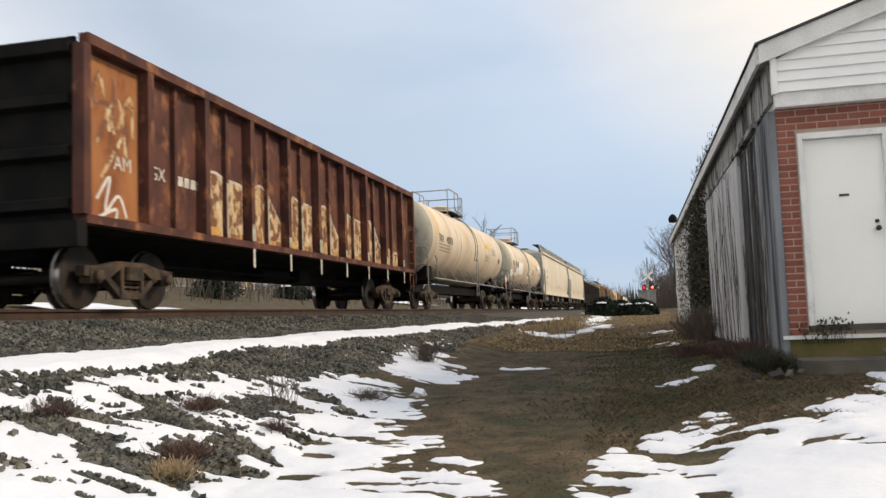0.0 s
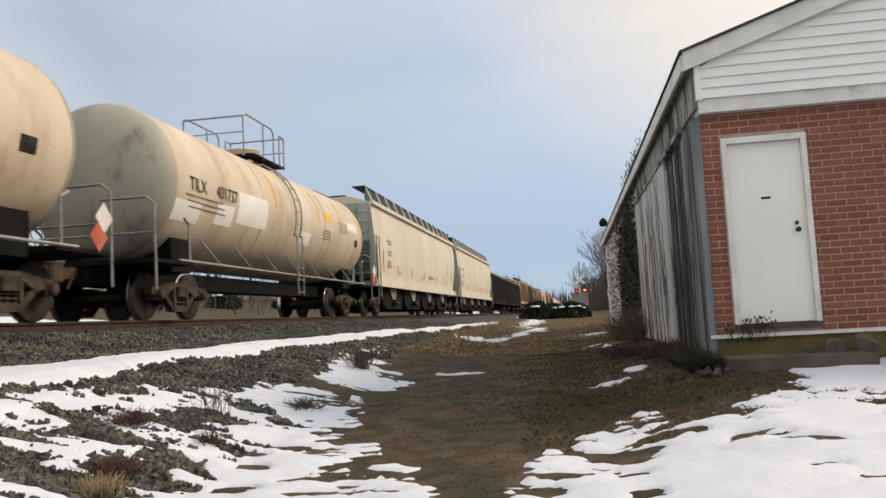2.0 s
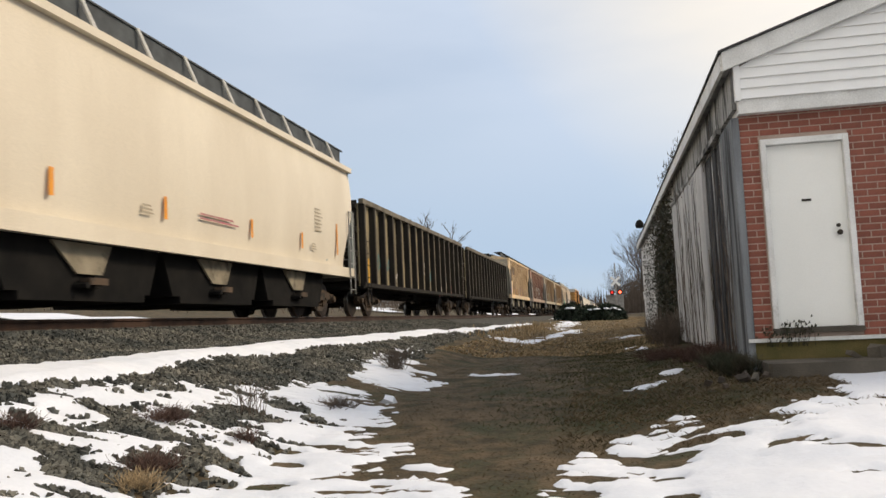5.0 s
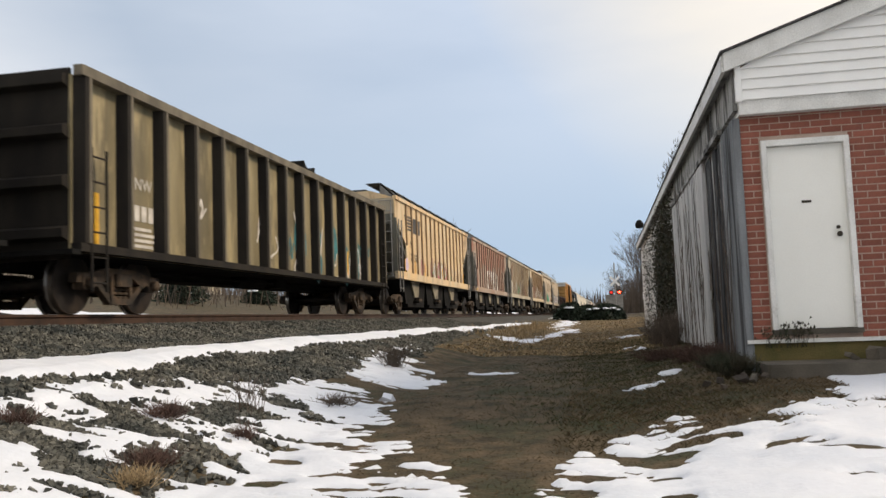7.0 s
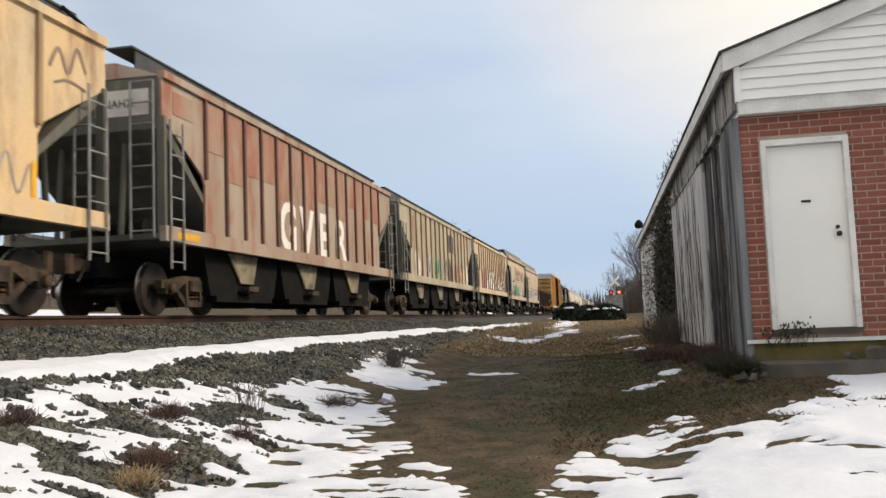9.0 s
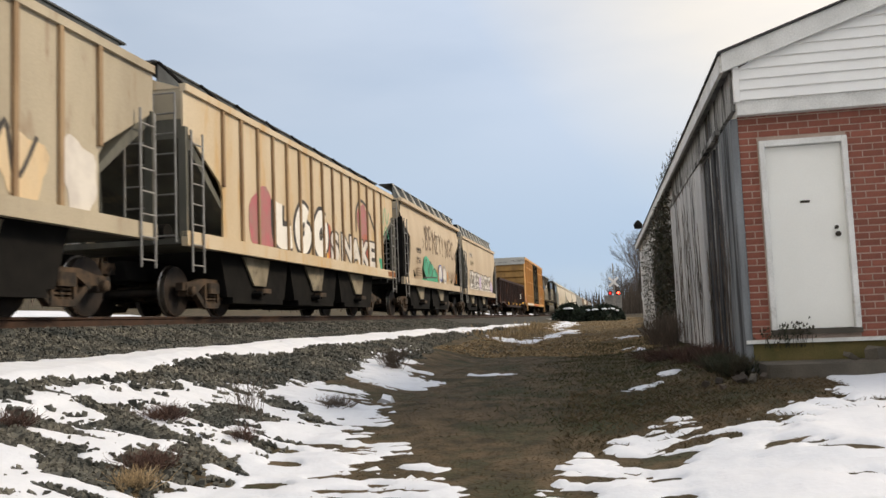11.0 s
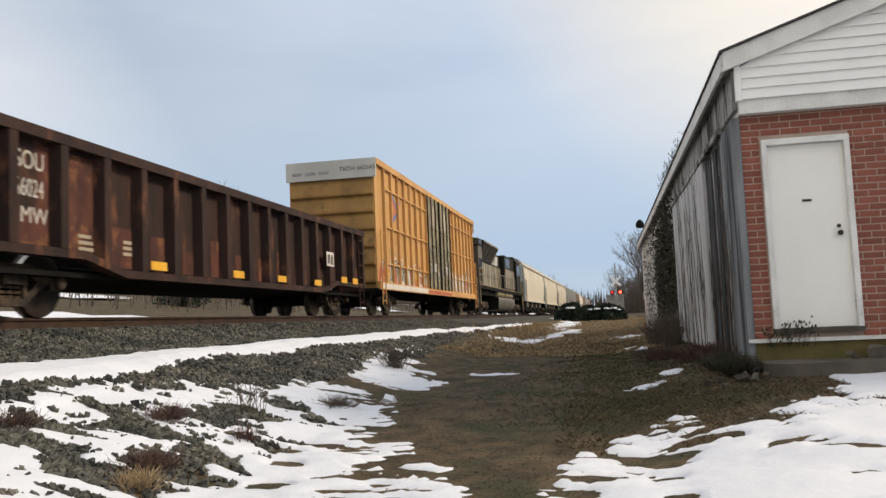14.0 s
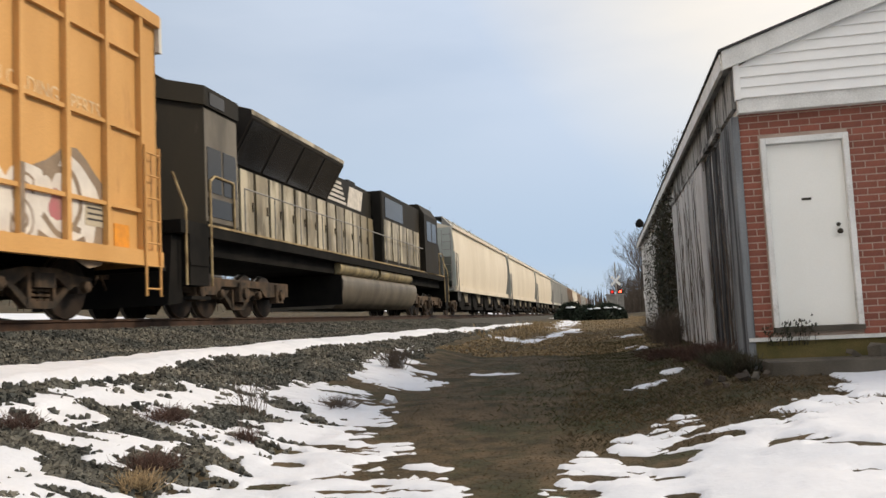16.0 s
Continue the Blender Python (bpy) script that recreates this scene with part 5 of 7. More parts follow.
def hopper(name, near, far, zt, zs, bays, bodym, endm, label, ribs=0, cut=(3.0, 1.0, 2.35), topm=None, bow=0.0, gussetm=None, posts=True, post_step=1.55, postm=None, ribm=None, panelm=None, board=(0.96, 0.5)):
    """A covered hopper car. cut: height at the end post where the side begins, depth of the cut-away, height where it turns upright."""
    car, L = start_car(name, near, far, label, "hopper car", 1.75)
    h = L / 2
    z1, dy, z2 = cut
    gussetm = gussetm or GUSSET
    for k in (-1, 1):
        outline = [(-h, zt), (-h, z1), (-h + dy * 0.92, z2 + 0.08), (-h + dy, z2 - 0.1), (-h + dy, zs), (h - dy, zs), (h - dy, z2 - 0.1), (h - dy * 0.92, z2 + 0.08), (h, z1), (h, zt)]
        s = Shape()
        if bow:
            rows = 7
            vs, fs = [], []
            for i in range(rows + 1):
                q = i / rows
                zz = zs + (zt - zs) * q
                e = dy if zz < z2 else dy * max(0, (z1 - zz) / (z1 - z2)) if zz < z1 else 0
                xx = k * (HALF - 0.03 - bow * (2 * q - 1) ** 2)
                vs += [(xx, -h + e, zz), (xx, h - e, zz)]
            for i in range(rows):
                f = (2 * i, 2 * i + 1, 2 * i + 3, 2 * i + 2)
                fs.append(f if k > 0 else f[::-1])
            vs2 = [(v[0] - k * 0.04, v[1], v[2]) for v in vs]
            n = len(vs)
            fs += [tuple(i + n for i in f[::-1]) for f in fs]
            for i in range(rows):
                fs += [(2 * i, 2 * i + 2, n + 2 * i + 2, n + 2 * i), (2 * i + 1, n + 2 * i + 1, n + 2 * i + 3, 2 * i + 3)]
            s.add(vs + vs2, fs)
            part("side_sheet", s, bodym, car, "", None, 40)
        else:
            part("side_sheet", Shape().prism(outline, "x", k * (HALF - 0.10), k * (HALF - 0.06)), bodym, car)
        part("side_sill", Shape().box(min(k * (HALF - 0.12), k * HALF), max(k * (HALF - 0.12), k * HALF), -h, h, zs - 0.16, zs + 0.10), bodym, car)
        part("top_chord", Shape().box(min(k * (HALF - 0.14), k * HALF), max(k * (HALF - 0.14), k * HALF), -h, h, zt - 0.06, zt + 0.07, 0.02), topm or bodym, car)
        for i in range(ribs):
            y = -h + dy + (L - 2 * dy) * i / (ribs - 1)
            e = h - abs(y)
            low = zs + 0.1 if e > dy else max(z2 + (z1 - z2) * (1 - e / dy), zs + 0.1) + 0.02
            part("rib", Shape().box(min(k * (HALF - 0.06), k * (HALF - 0.005)), max(k * (HALF - 0.06), k * (HALF - 0.005)), y - 0.04, y + 0.04, low, zt - 0.06), ribm or bodym, car)
    # ends
    for k in (-1, 1):
        y = k * h
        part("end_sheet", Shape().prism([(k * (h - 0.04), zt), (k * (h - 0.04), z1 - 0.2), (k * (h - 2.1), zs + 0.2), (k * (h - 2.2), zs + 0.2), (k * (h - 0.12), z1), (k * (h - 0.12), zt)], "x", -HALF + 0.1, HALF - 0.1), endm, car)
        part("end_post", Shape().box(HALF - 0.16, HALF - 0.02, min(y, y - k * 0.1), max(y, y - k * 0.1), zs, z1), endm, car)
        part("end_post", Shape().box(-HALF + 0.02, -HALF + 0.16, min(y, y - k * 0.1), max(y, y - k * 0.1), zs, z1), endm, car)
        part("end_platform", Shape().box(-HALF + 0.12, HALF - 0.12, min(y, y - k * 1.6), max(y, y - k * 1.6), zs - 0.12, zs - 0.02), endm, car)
        # paler strip above an end whose colour holds its shade
        if panelm:
            part("upper_end_panel", Shape().box(-HALF + 0.1, HALF - 0.1, min(k * (h - 0.04), k * (h - 0.034)), max(k * (h - 0.04), k * (h - 0.034)), zt - 0.55, zt), panelm, car)
        for kx in (-0.6, 0.6):
            part("end_strut", Shape().bar((kx, y - k * 0.15, zs), (kx, y - k * 0.3, z1 - 0.3), 0.05), endm, car)
        ladder(car, HALF + 0.03, y - k * 0.32, zs - 0.62, z1 - 0.05, 0.42)
        ladder(car, HALF - 0.4, y + k * 0.05, zs - 0.1, zt - 0.1, 0.42, None, 0.36, "x")
        part("brake_cylinder", Shape().turned([(-0.3, 0.17), (0.3, 0.17)], "x", 14, (0.4, y - k * 0.8, zs + 0.18)).box(-0.6, -0.1, min(y - k * 0.5, y - k), max(y - k * 0.5, y - k), zs - 0.02, zs + 0.3), UNDER, car)
    # bays, near-black and wide to paint the shade under the car, and their light gussets
    inner = L - 3.6
    bw = inner / bays
    for i in range(bays):
        yc = -inner / 2 + bw * (i + 0.5)
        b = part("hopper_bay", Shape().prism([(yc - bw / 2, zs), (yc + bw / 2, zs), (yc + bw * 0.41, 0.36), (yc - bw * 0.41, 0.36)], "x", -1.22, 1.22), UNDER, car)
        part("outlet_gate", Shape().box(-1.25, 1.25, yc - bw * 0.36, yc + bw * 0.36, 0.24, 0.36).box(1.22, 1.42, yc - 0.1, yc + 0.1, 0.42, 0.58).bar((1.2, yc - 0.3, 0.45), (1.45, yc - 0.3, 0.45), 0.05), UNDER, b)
        part("gate_rack", Shape().box(1.26, 1.44, yc - 0.22, yc + 0.22, 0.46, 0.56, 0.02), TRUCKM, b)
        part("gusset", Shape().prism([(yc - 0.85, zs - 0.16), (yc + 0.55, zs - 0.16), (yc + 0.3, 0.62), (yc - 0.3, 0.62)], "x", 1.24, 1.28), gussetm, b)
    # roof, hatch trough and running boards
    part("roof", Shape().prism([(-HALF + 0.1, zt), (HALF - 0.1, zt), (0.6, zt + 0.28), (-0.6, zt + 0.28)], "y", -h + 0.02, h - 0.02), topm or bodym, car)
    part("hatch_trough", Shape().box(-0.3, 0.3, -h + 0.5, h - 0.5, zt + 0.28, zt + 0.42, 0.05), DARKGRID, car)
    bo, bz = board
    for k in (-1, 1):
        part("running_board", Shape().box(min(k * (bo - 0.06), k * (bo - 0.03)), max(k * (bo - 0.06), k * (bo - 0.03)), -h + 0.1, h - 0.1, zt + 0.1, zt + bz).box(min(k * (bo - 0.5), k * bo), max(k * (bo - 0.5), k * bo), -h - 0.05, h + 0.05, zt + bz, zt + bz + 0.03), DARKGRID, car)
    if posts:
        y = -h + 0.2
        while y < h - 0.1:
            part("board_bracket", Shape().bar((HALF - 0.08, y, zt + 0.03), (bo, y - 0.15, zt + bz + 0.02), 0.034), postm or BRACKET, car)
            y += post_step
    return car, L


def boxcar(name, near, far):
    car, L = start_car(name, near, far, "tall yellow boxcar with grimy grey double doors and painted tags", "boxcar", 2.4)
    h, zb, zt = L / 2, 0.82, 4.93
    brake_rigging(car, L)
    for k in (-1, 1):
        x0, x1 = sorted((k * (HALF - 0.14), k * (HALF - 0.10)))
        part("side_panel", Shape().box(x0, x1, -h, h, zb, zt), BOXY, car)
        for z0, z1 in ((zb - 0.02, zb + 0.22), (zt - 0.14, zt + 0.06)):
            a0, a1 = sorted((k * (HALF - 0.12), k * HALF))
            part("side_rail", Shape().box(a0, a1, -h, h, z0, z1), BOXY, car)
        a0, a1 = sorted((k * (HALF - 0.10), k * (HALF - 0.008)))
        for sec0, sec1, n in ((-8.62, -2.3, 7), (2.5, 9.0, 7)):
            for i in range(n + 1):
                y = sec0 + (sec1 - sec0) * i / n
                part("side_post", Shape().prism([(a0, y - 0.05), (a1, y - 0.045), (a1, y + 0.045), (a0, y + 0.05)] if k > 0 else [(a1, y - 0.05), (a0, y - 0.045), (a0, y + 0.045), (a1, y + 0.05)], "z", zb + 0.22, zt - 0.14), BOXY, car)
            for zz in (1.66, 2.88, 4.14):
                part("side_belt", Shape().box(a0, a1 - 0.025 if k > 0 else a1, sec0, sec1, zz - 0.03, zz + 0.03), BOXY, car)
        for i in range(2):
            y0 = -2.32 + i * 2.38
            d0, d1 = sorted((k * (HALF - 0.10), k * (HALF - 0.015)))
            d = part("door", Shape().box(d0, d1, y0, y0 + 2.32, zb + 0.25, zt - 0.16), BOXDOOR, car, "grimy grey plug door")
            b0, b1 = sorted((k * (HALF - 0.015), k * (HALF + 0.03)))
            for yy in (0.0, 0.72, 1.5, 2.26):
                part("door_bar", Shape().bar((k * (HALF + 0.03), y0 + yy + 0.03, zb + 0.2), (k * (HALF + 0.03), y0 + yy + 0.03, zt - 0.14), 0.03), UNDER, d)
            for zz in (1.5, 2.15, 2.8, 3.5):
                part("door_belt", Shape().box(b0, b1 - 0.01 if k > 0 else b1, y0, y0 + 2.32, zz, zz + 0.05), BOXDOOR, d)
            if k > 0:
                part("door_placard", Shape().box(b0, b1 - 0.03, y0 + 0.62, y0 + 1.55, 3.62, 4.5), GREYTAN, d, "faded notice")
                part("latch_plate", Shape().box(b0, b1 - 0.02, y0 + 1.2, y0 + 1.6, 1.75, 2.1), WHITEP, d, "pale latch plate")
    for k in (-1, 1):
        y = k * h
        end = part("end_wall", Shape().box(-HALF + 0.1, HALF - 0.1, min(y, y - k * 0.05), max(y, y - k * 0.05), zb, zt), BOXEND, car)
        for i in range(6):
            zz = zb + 0.15 + i * 0.56
            part("end_corrugation", Shape().prism([(y, zz), (y + k * 0.09, zz + 0.07), (y + k * 0.09, zz + 0.14), (y, zz + 0.5)], "x", -HALF + 0.14, HALF - 0.14), BOXEND, end)
        part("end_panel", Shape().box(-HALF + 0.02, HALF - 0.02, min(y, y + k * 0.09), max(y, y + k * 0.09), zt - 0.55, zt + 0.06), WHITEGREY, end, "pale grey top panel")
        ladder(car, HALF + 0.02, y - k * 0.35, zb - 0.5, zb + 1.9, 0.42, BOXY)
        part("end_sill", Shape().box(-HALF + 0.05, HALF - 0.05, min(y, y + k * 0.15), max(y, y + k * 0.15), 0.75, zb + 0.02), UNDER, car)
    part("roof", Shape().prism([(-HALF, zt + 0.05), (HALF, zt + 0.05), (0, zt + 0.08)], "y", -h, h), WHITEGREY, car)
    return car, L


FUELGREY = surface("dusty_grey_tank", (0.16, 0.14, 0.11), (0.085, 0.075, 0.06), 1.5, 0.5, bump=0.1, streak=2)


def locomotive(name, near, far):
    car, L = start_car(name, near, far, "black diesel locomotive with flared radiators and white side stripes", "locomotive", 3.2, False)
    h = L / 2
    for k in (-1, 1):
        yc = k * (h - 3.2)
        frame_s = Shape()
        for kx in (-1, 1):
            x0, x1 = sorted((kx * 1.02, kx * 1.16))
            frame_s.prism([(yc - 2.5, 0.75), (yc + 2.5, 0.75), (yc + 2.5, 0.45), (yc + 1.2, 0.42), (yc + 0.9, 0.6), (yc - 0.9, 0.6), (yc - 1.2, 0.42), (yc - 2.5, 0.45)], "x", x0, x1)
            for a in (-1.9, 0, 1.9):
                frame_s.box(x0, x1 + 0.06, yc + a - 0.2, yc + a + 0.2, 0.3, 0.7, 0.03)
                frame_s.turned([(0, 0.13), (0.12, 0.12)], "x", 12, (kx * 1.16 if kx > 0 else -1.28, yc + a, 0.48))
        part("truck_frame", frame_s, TRUCKM, car)
        for a in (-1.9, 1.9):
            WHEELS.append(part("wheelset", WHEELSET, None, car, "", pose(0, yc + a, 0.457)))
    part("frame", Shape().box(-1.45, 1.45, -h + 0.2, h - 0.2, 1.45, 1.68).box(-1.2, 1.2, -h + 0.3, h - 0.3, 1.15, 1.45), UNDER, car)
    part("sill_edge", Shape().box(1.45, 1.465, -h + 1.2, h - 1.2, 1.65, 1.69), RAILING, car, "dull yellow sill edge")
    part("fuel_tank", Shape().prism([(-1.3, 1.12), (1.3, 1.12), (1.40, 1.06), (1.44, 0.95), (1.43, 0.75), (1.38, 0.55), (1.28, 0.38), (1.1, 0.22), (-1.1, 0.22), (-1.28, 0.38), (-1.38, 0.55), (-1.44, 0.8), (-1.4, 1.06)], "y", -3.2, 5.6), FUELGREY, car, "dusty grey fuel tank", None, 50)
    # added black sheet that paints the shade on the tank's near end
    part("tank_end_shade", Shape().box(-1.4, 1.4, -3.22, -3.2, 0.3, 1.12), UNDER, car, "fuel tank end painted dark for shade")
    part("air_reservoir", Shape().bar((1.2, -3.2, 1.33), (1.2, 0.6, 1.33), 0.19, 14).bar((1.2, 0.9, 1.33), (1.2, 5.2, 1.33), 0.19, 14), BLACKCAR, car, "", None, 40)
    # long hood
    part("long_hood", Shape().box(-0.95, 0.95, -h + 1.2, h - 5.2, 1.68, 4.05, 0.05), LOCO, car)
    plan = [(-0.85, -11.85), (0.85, -11.85), (1.42, -11.1), (1.42, -9.7), (-1.42, -9.7), (-1.42, -11.1)]
    part("rear_panel", Shape().prism(plan, "z", 1.68, 4.26).prism([(u * 1.04, w - 0.06 if w < -11 else w) for u, w in plan], "z", 3.9, 4.26).prism([(-1.0, 4.26), (1.0, 4.26), (0.8, 4.4), (-0.8, 4.4)], "y", -11.7, -9.7), LOCO, car)
    rad = Shape().prism([(-0.97, 3.22), (0.97, 3.22), (1.50, 4.14), (1.50, 4.30), (1.1, 4.42), (-1.1, 4.42), (-1.50, 4.30), (-1.50, 4.14)], "y", -9.1, -3.0)
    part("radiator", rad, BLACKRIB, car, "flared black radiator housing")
    # thin strip whose light colour stands for sun on the roof edge
    part("radiator_edge", Shape().prism([(1.5, 4.2), (1.515, 4.2), (1.515, 4.3), (1.1, 4.435), (1.1, 4.425), (1.5, 4.3)], "y", -9.1, -3.0), LITPANEL, car, "roof edge painted as lit")
    for i in range(4):
        part("radiator_grille", Shape().prism([(1.0, 3.25), (1.49, 4.1), (1.50, 4.09), (1.01, 3.24)], "y", -9.0 + i * 1.5, -7.62 + i * 1.5), GLASSD, car)
    y = -9.4
    i = 0
    while y < 1.0:
        # doors lighter than the hood: their glints are in the paint colour
        d = part("hood_door", Shape().box(0.95, 0.985, y, y + 0.66, 1.78, 3.18, 0.0), LITPANEL, car)
        part("door_latch", Shape().box(0.985, 1.0, y + 0.56, y + 0.6, 2.3, 2.5), UNDER, d)
        y += 0.8
    part("exhaust_hatch", Shape().box(-0.6, 0.6, -1.0, 4.5, 4.05, 4.28, 0.05).box(-0.35, 0.35, 1.0, 1.8, 4.28, 4.5), LOCO, car)
    part("inverter_cabinet", Shape().box(-1.0, 1.3, 1.6, h - 5.1, 1.68, 4.15, 0.04), LOCO, car)
    part("intake_grille", Shape().box(1.3, 1.315, 2.0, 4.4, 3.3, 3.98), GLASSD, car)
    for i in range(5):
        # same painted-in reflection as on the hood doors
        part("cabinet_door", Shape().box(1.3, 1.325, 1.75 + i * 1.05, 2.65 + i * 1.05, 1.85, 3.2), LITPANEL, car)
    # cab and nose
    cab = part("cab", Shape().prism([(-1.5, 1.68), (1.5, 1.68), (1.5, 4.0), (1.25, 4.4), (-1.25, 4.4), (-1.5, 4.0)], "y", h - 5.1, h - 2.6), LOCO, car)
    part("side_window", Shape().box(1.5, 1.51, h - 4.7, h - 3.9, 2.95, 3.75), GLASSD, cab)
    part("side_window", Shape().box(1.5, 1.51, h - 3.75, h - 2.95, 2.95, 3.75), GLASSD, cab)
    part("nose", Shape().prism([(h - 2.6, 1.68), (h - 0.9, 1.68), (h - 0.9, 2.7), (h - 1.3, 3.05), (h - 2.6, 3.2)], "x", -1.25, 1.25), LOCO, car)
    # side plate greyer than the rear block behind it
    part("side_plate", Shape().box(1.42, 1.432, -11.08, -9.72, 1.75, 3.86), FUELGREY, car, "grey side plate")
    part("end_window", Shape().box(0.1, 0.75, -11.862, -11.85, 2.35, 3.2), GLASSD, car)
    for x, a, b, z0, z1 in ((1.432, -11.0, -10.45, 2.3, 3.15), (1.432, -10.35, -9.8, 2.3, 3.15), (1.432, -11.0, -9.9, 1.85, 2.2), (1.478, -10.95, -10.35, 3.94, 4.18)):
        part("grille", Shape().box(x, x + 0.012, a, b, z0, z1), GLASSD, car, "dark grille opening")
    # steps, handrails
    for k in (-1, 1):
        y = k * (h - 0.5)
        part("step_well", Shape().box(-1.45, 1.45, min(y, y - k * 0.7), max(y, y - k * 0.7), 0.55, 1.45).box(1.2, 1.47, min(y, y - k * 0.7), max(y, y - k * 0.7), 0.3, 0.36).box(1.2, 1.47, min(y, y - k * 0.7), max(y, y - k * 0.7), 0.9, 0.95), UNDER, car)
        part("handrail", Shape().tube([(1.44, y + k * 0.1, 0.55), (1.44, y + k * 0.1, 1.9), (1.2, y + k * 0.1, 2.55)], 0.024).tube([(1.46, y - k * 0.8, 0.55), (1.46, y - k * 0.8, 2.5), (1.46, y - k * 1.0, 2.62), (1.46, y - k * 1.8, 2.6), (1.46, y - k * 1.8, 1.68)], 0.024), RAILING, car, "dull yellow handrail")
        part("plough", Shape().prism([(y, 1.4), (y + k * 0.35, 1.4), (y + k * 0.5, 0.2), (y, 0.25)], "x", -1.3, 1.3), UNDER, car)
    s = Shape().bar((1.46, -h + 2.8, 2.58), (1.46, h - 5.4, 2.58), 0.018)
    y = -h + 2.8
    while y < h - 5.3:
        s.bar((1.46, y, 1.68), (1.46, y, 2.58), 0.016)
        y += 1.55
    part("walkway_railing", s, GALV, car)
    # white speed stripes, and a plain patch in place of the maker's letters
    for i in range(5):
        part("side_stripe", Shape().box(0.955, 0.962, -2.9, -1.6 + i * 0.1, 3.95 - i * 0.14 - 0.08, 3.95 - i * 0.14), WHITEP, car)
    part("side_mark", Shape().prism([(-1.1, 3.3), (0.3, 3.3), (0.6, 3.95), (-0.8, 3.95)], "x", 0.955, 0.962), WHITEP, car, "white slanted emblem block")
    return car, L


RIBS_A = sorted([(-8.2, True)] + [(0.1 + 1.7 * k, True) for k in range(-4, 5)] + [(0.95 + 1.7 * k, False) for k in range(-4, 4)] + [(8.2, True)])
gonA, LA = gondola("gondola_car", -119.2, -102.8, 3.58, 1.12, 18, RUST, RUST, RUST, "rust-brown steel gondola with peeling cream painted tags", 0.0, 0.12, RIBS_A)
tank1, L1 = tank_car("tank_car", -101.3, -84.5, BEIGE, "dirty beige tank car with a railed top platform and side ladder", [(-6.6, 0.16), (-1.6, 0.12), (1.5, 0.12), (4.0, 0.12)])
tank2, L2 = tank_car("tank_car", -83.3, -67.7, BEIGE, "dirty beige tank car with pale painted-over patches", [(-1.6, 0.12), (1.9, 0.12), (4.2, 0.12), (6.5, 0.14)])
hop1, H1 = hopper("covered_hopper", -66.95, -46.6, 4.12, 1.22, 4, CREAM, GREYEND, "cream covered hopper with orange reflector stripes and grey ends", 0, (2.95, 0.75, 1.75), CREAM, 0.10, board=(1.24, 0.6))
hop2, H2 = hopper("covered_hopper", -45.2, -25.2, 4.12, 1.22, 4, CREAM, GREYEND, "clean cream covered hopper with small orange stripes", 0, (2.95, 0.75, 1.75), CREAM, 0.10, board=(1.24, 0.6))
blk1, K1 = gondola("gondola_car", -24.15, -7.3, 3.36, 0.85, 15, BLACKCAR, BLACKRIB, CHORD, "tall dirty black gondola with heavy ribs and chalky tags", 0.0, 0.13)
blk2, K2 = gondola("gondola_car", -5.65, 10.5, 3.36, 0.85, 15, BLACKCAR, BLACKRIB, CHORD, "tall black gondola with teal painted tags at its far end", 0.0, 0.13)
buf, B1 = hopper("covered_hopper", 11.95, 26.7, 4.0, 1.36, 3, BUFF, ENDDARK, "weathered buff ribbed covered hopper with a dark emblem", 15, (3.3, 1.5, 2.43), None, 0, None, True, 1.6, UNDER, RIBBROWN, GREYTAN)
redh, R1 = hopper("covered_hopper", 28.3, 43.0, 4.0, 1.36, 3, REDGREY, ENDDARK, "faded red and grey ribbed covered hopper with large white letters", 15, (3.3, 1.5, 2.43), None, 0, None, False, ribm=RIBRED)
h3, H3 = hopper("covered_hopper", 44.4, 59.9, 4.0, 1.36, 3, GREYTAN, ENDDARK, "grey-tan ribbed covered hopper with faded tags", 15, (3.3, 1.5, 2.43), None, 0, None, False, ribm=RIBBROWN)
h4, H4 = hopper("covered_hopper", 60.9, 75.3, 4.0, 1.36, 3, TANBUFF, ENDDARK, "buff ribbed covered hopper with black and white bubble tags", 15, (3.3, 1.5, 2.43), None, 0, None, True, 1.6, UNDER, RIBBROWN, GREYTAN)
mm, M1 = hopper("covered_hopper", 76.5, 88.2, 4.12, 1.25, 2, PALE, UNDER, "pale tan curved-side hopper with brown and green tags", 0, (3.5, 1.25, 2.9), PALE, 0.14, None, True, 1.3, board=(1.2, 0.55))
cb, C1 = hopper("covered_hopper", 89.2, 100.95, 3.9, 1.2, 2, PALE, ENDDARK, "short pale tan covered hopper with white bubble lettering", 0, (3.25, 1.25, 2.3), PALE, 0.05, None, True, 1.05, BRACKET, None, PALE, (1.24, 0.62))
sou, S1 = gondola("gondola_car", 102.9, 119.0, 2.32, 0.78, 16, RUSTDARK, RUSTDARK, RUSTDARK, "low dark brown gondola with a deep middle and yellow reflectors", 0.22, 0.13)
bx_car, X1 = boxcar("boxcar", 120.6, 139.7)
loco, O1 = locomotive("locomotive", 140.2, 164.7)
tail = [("white", 166.0), ("white", 187.6), ("white", 209.2), ("grey", 230.8), ("grey", 249.0), ("red", 266.5), ("white", 284.0), ("red", 305.5), ("grey", 323.0), ("grey", 341.0), ("red", 359.0)]
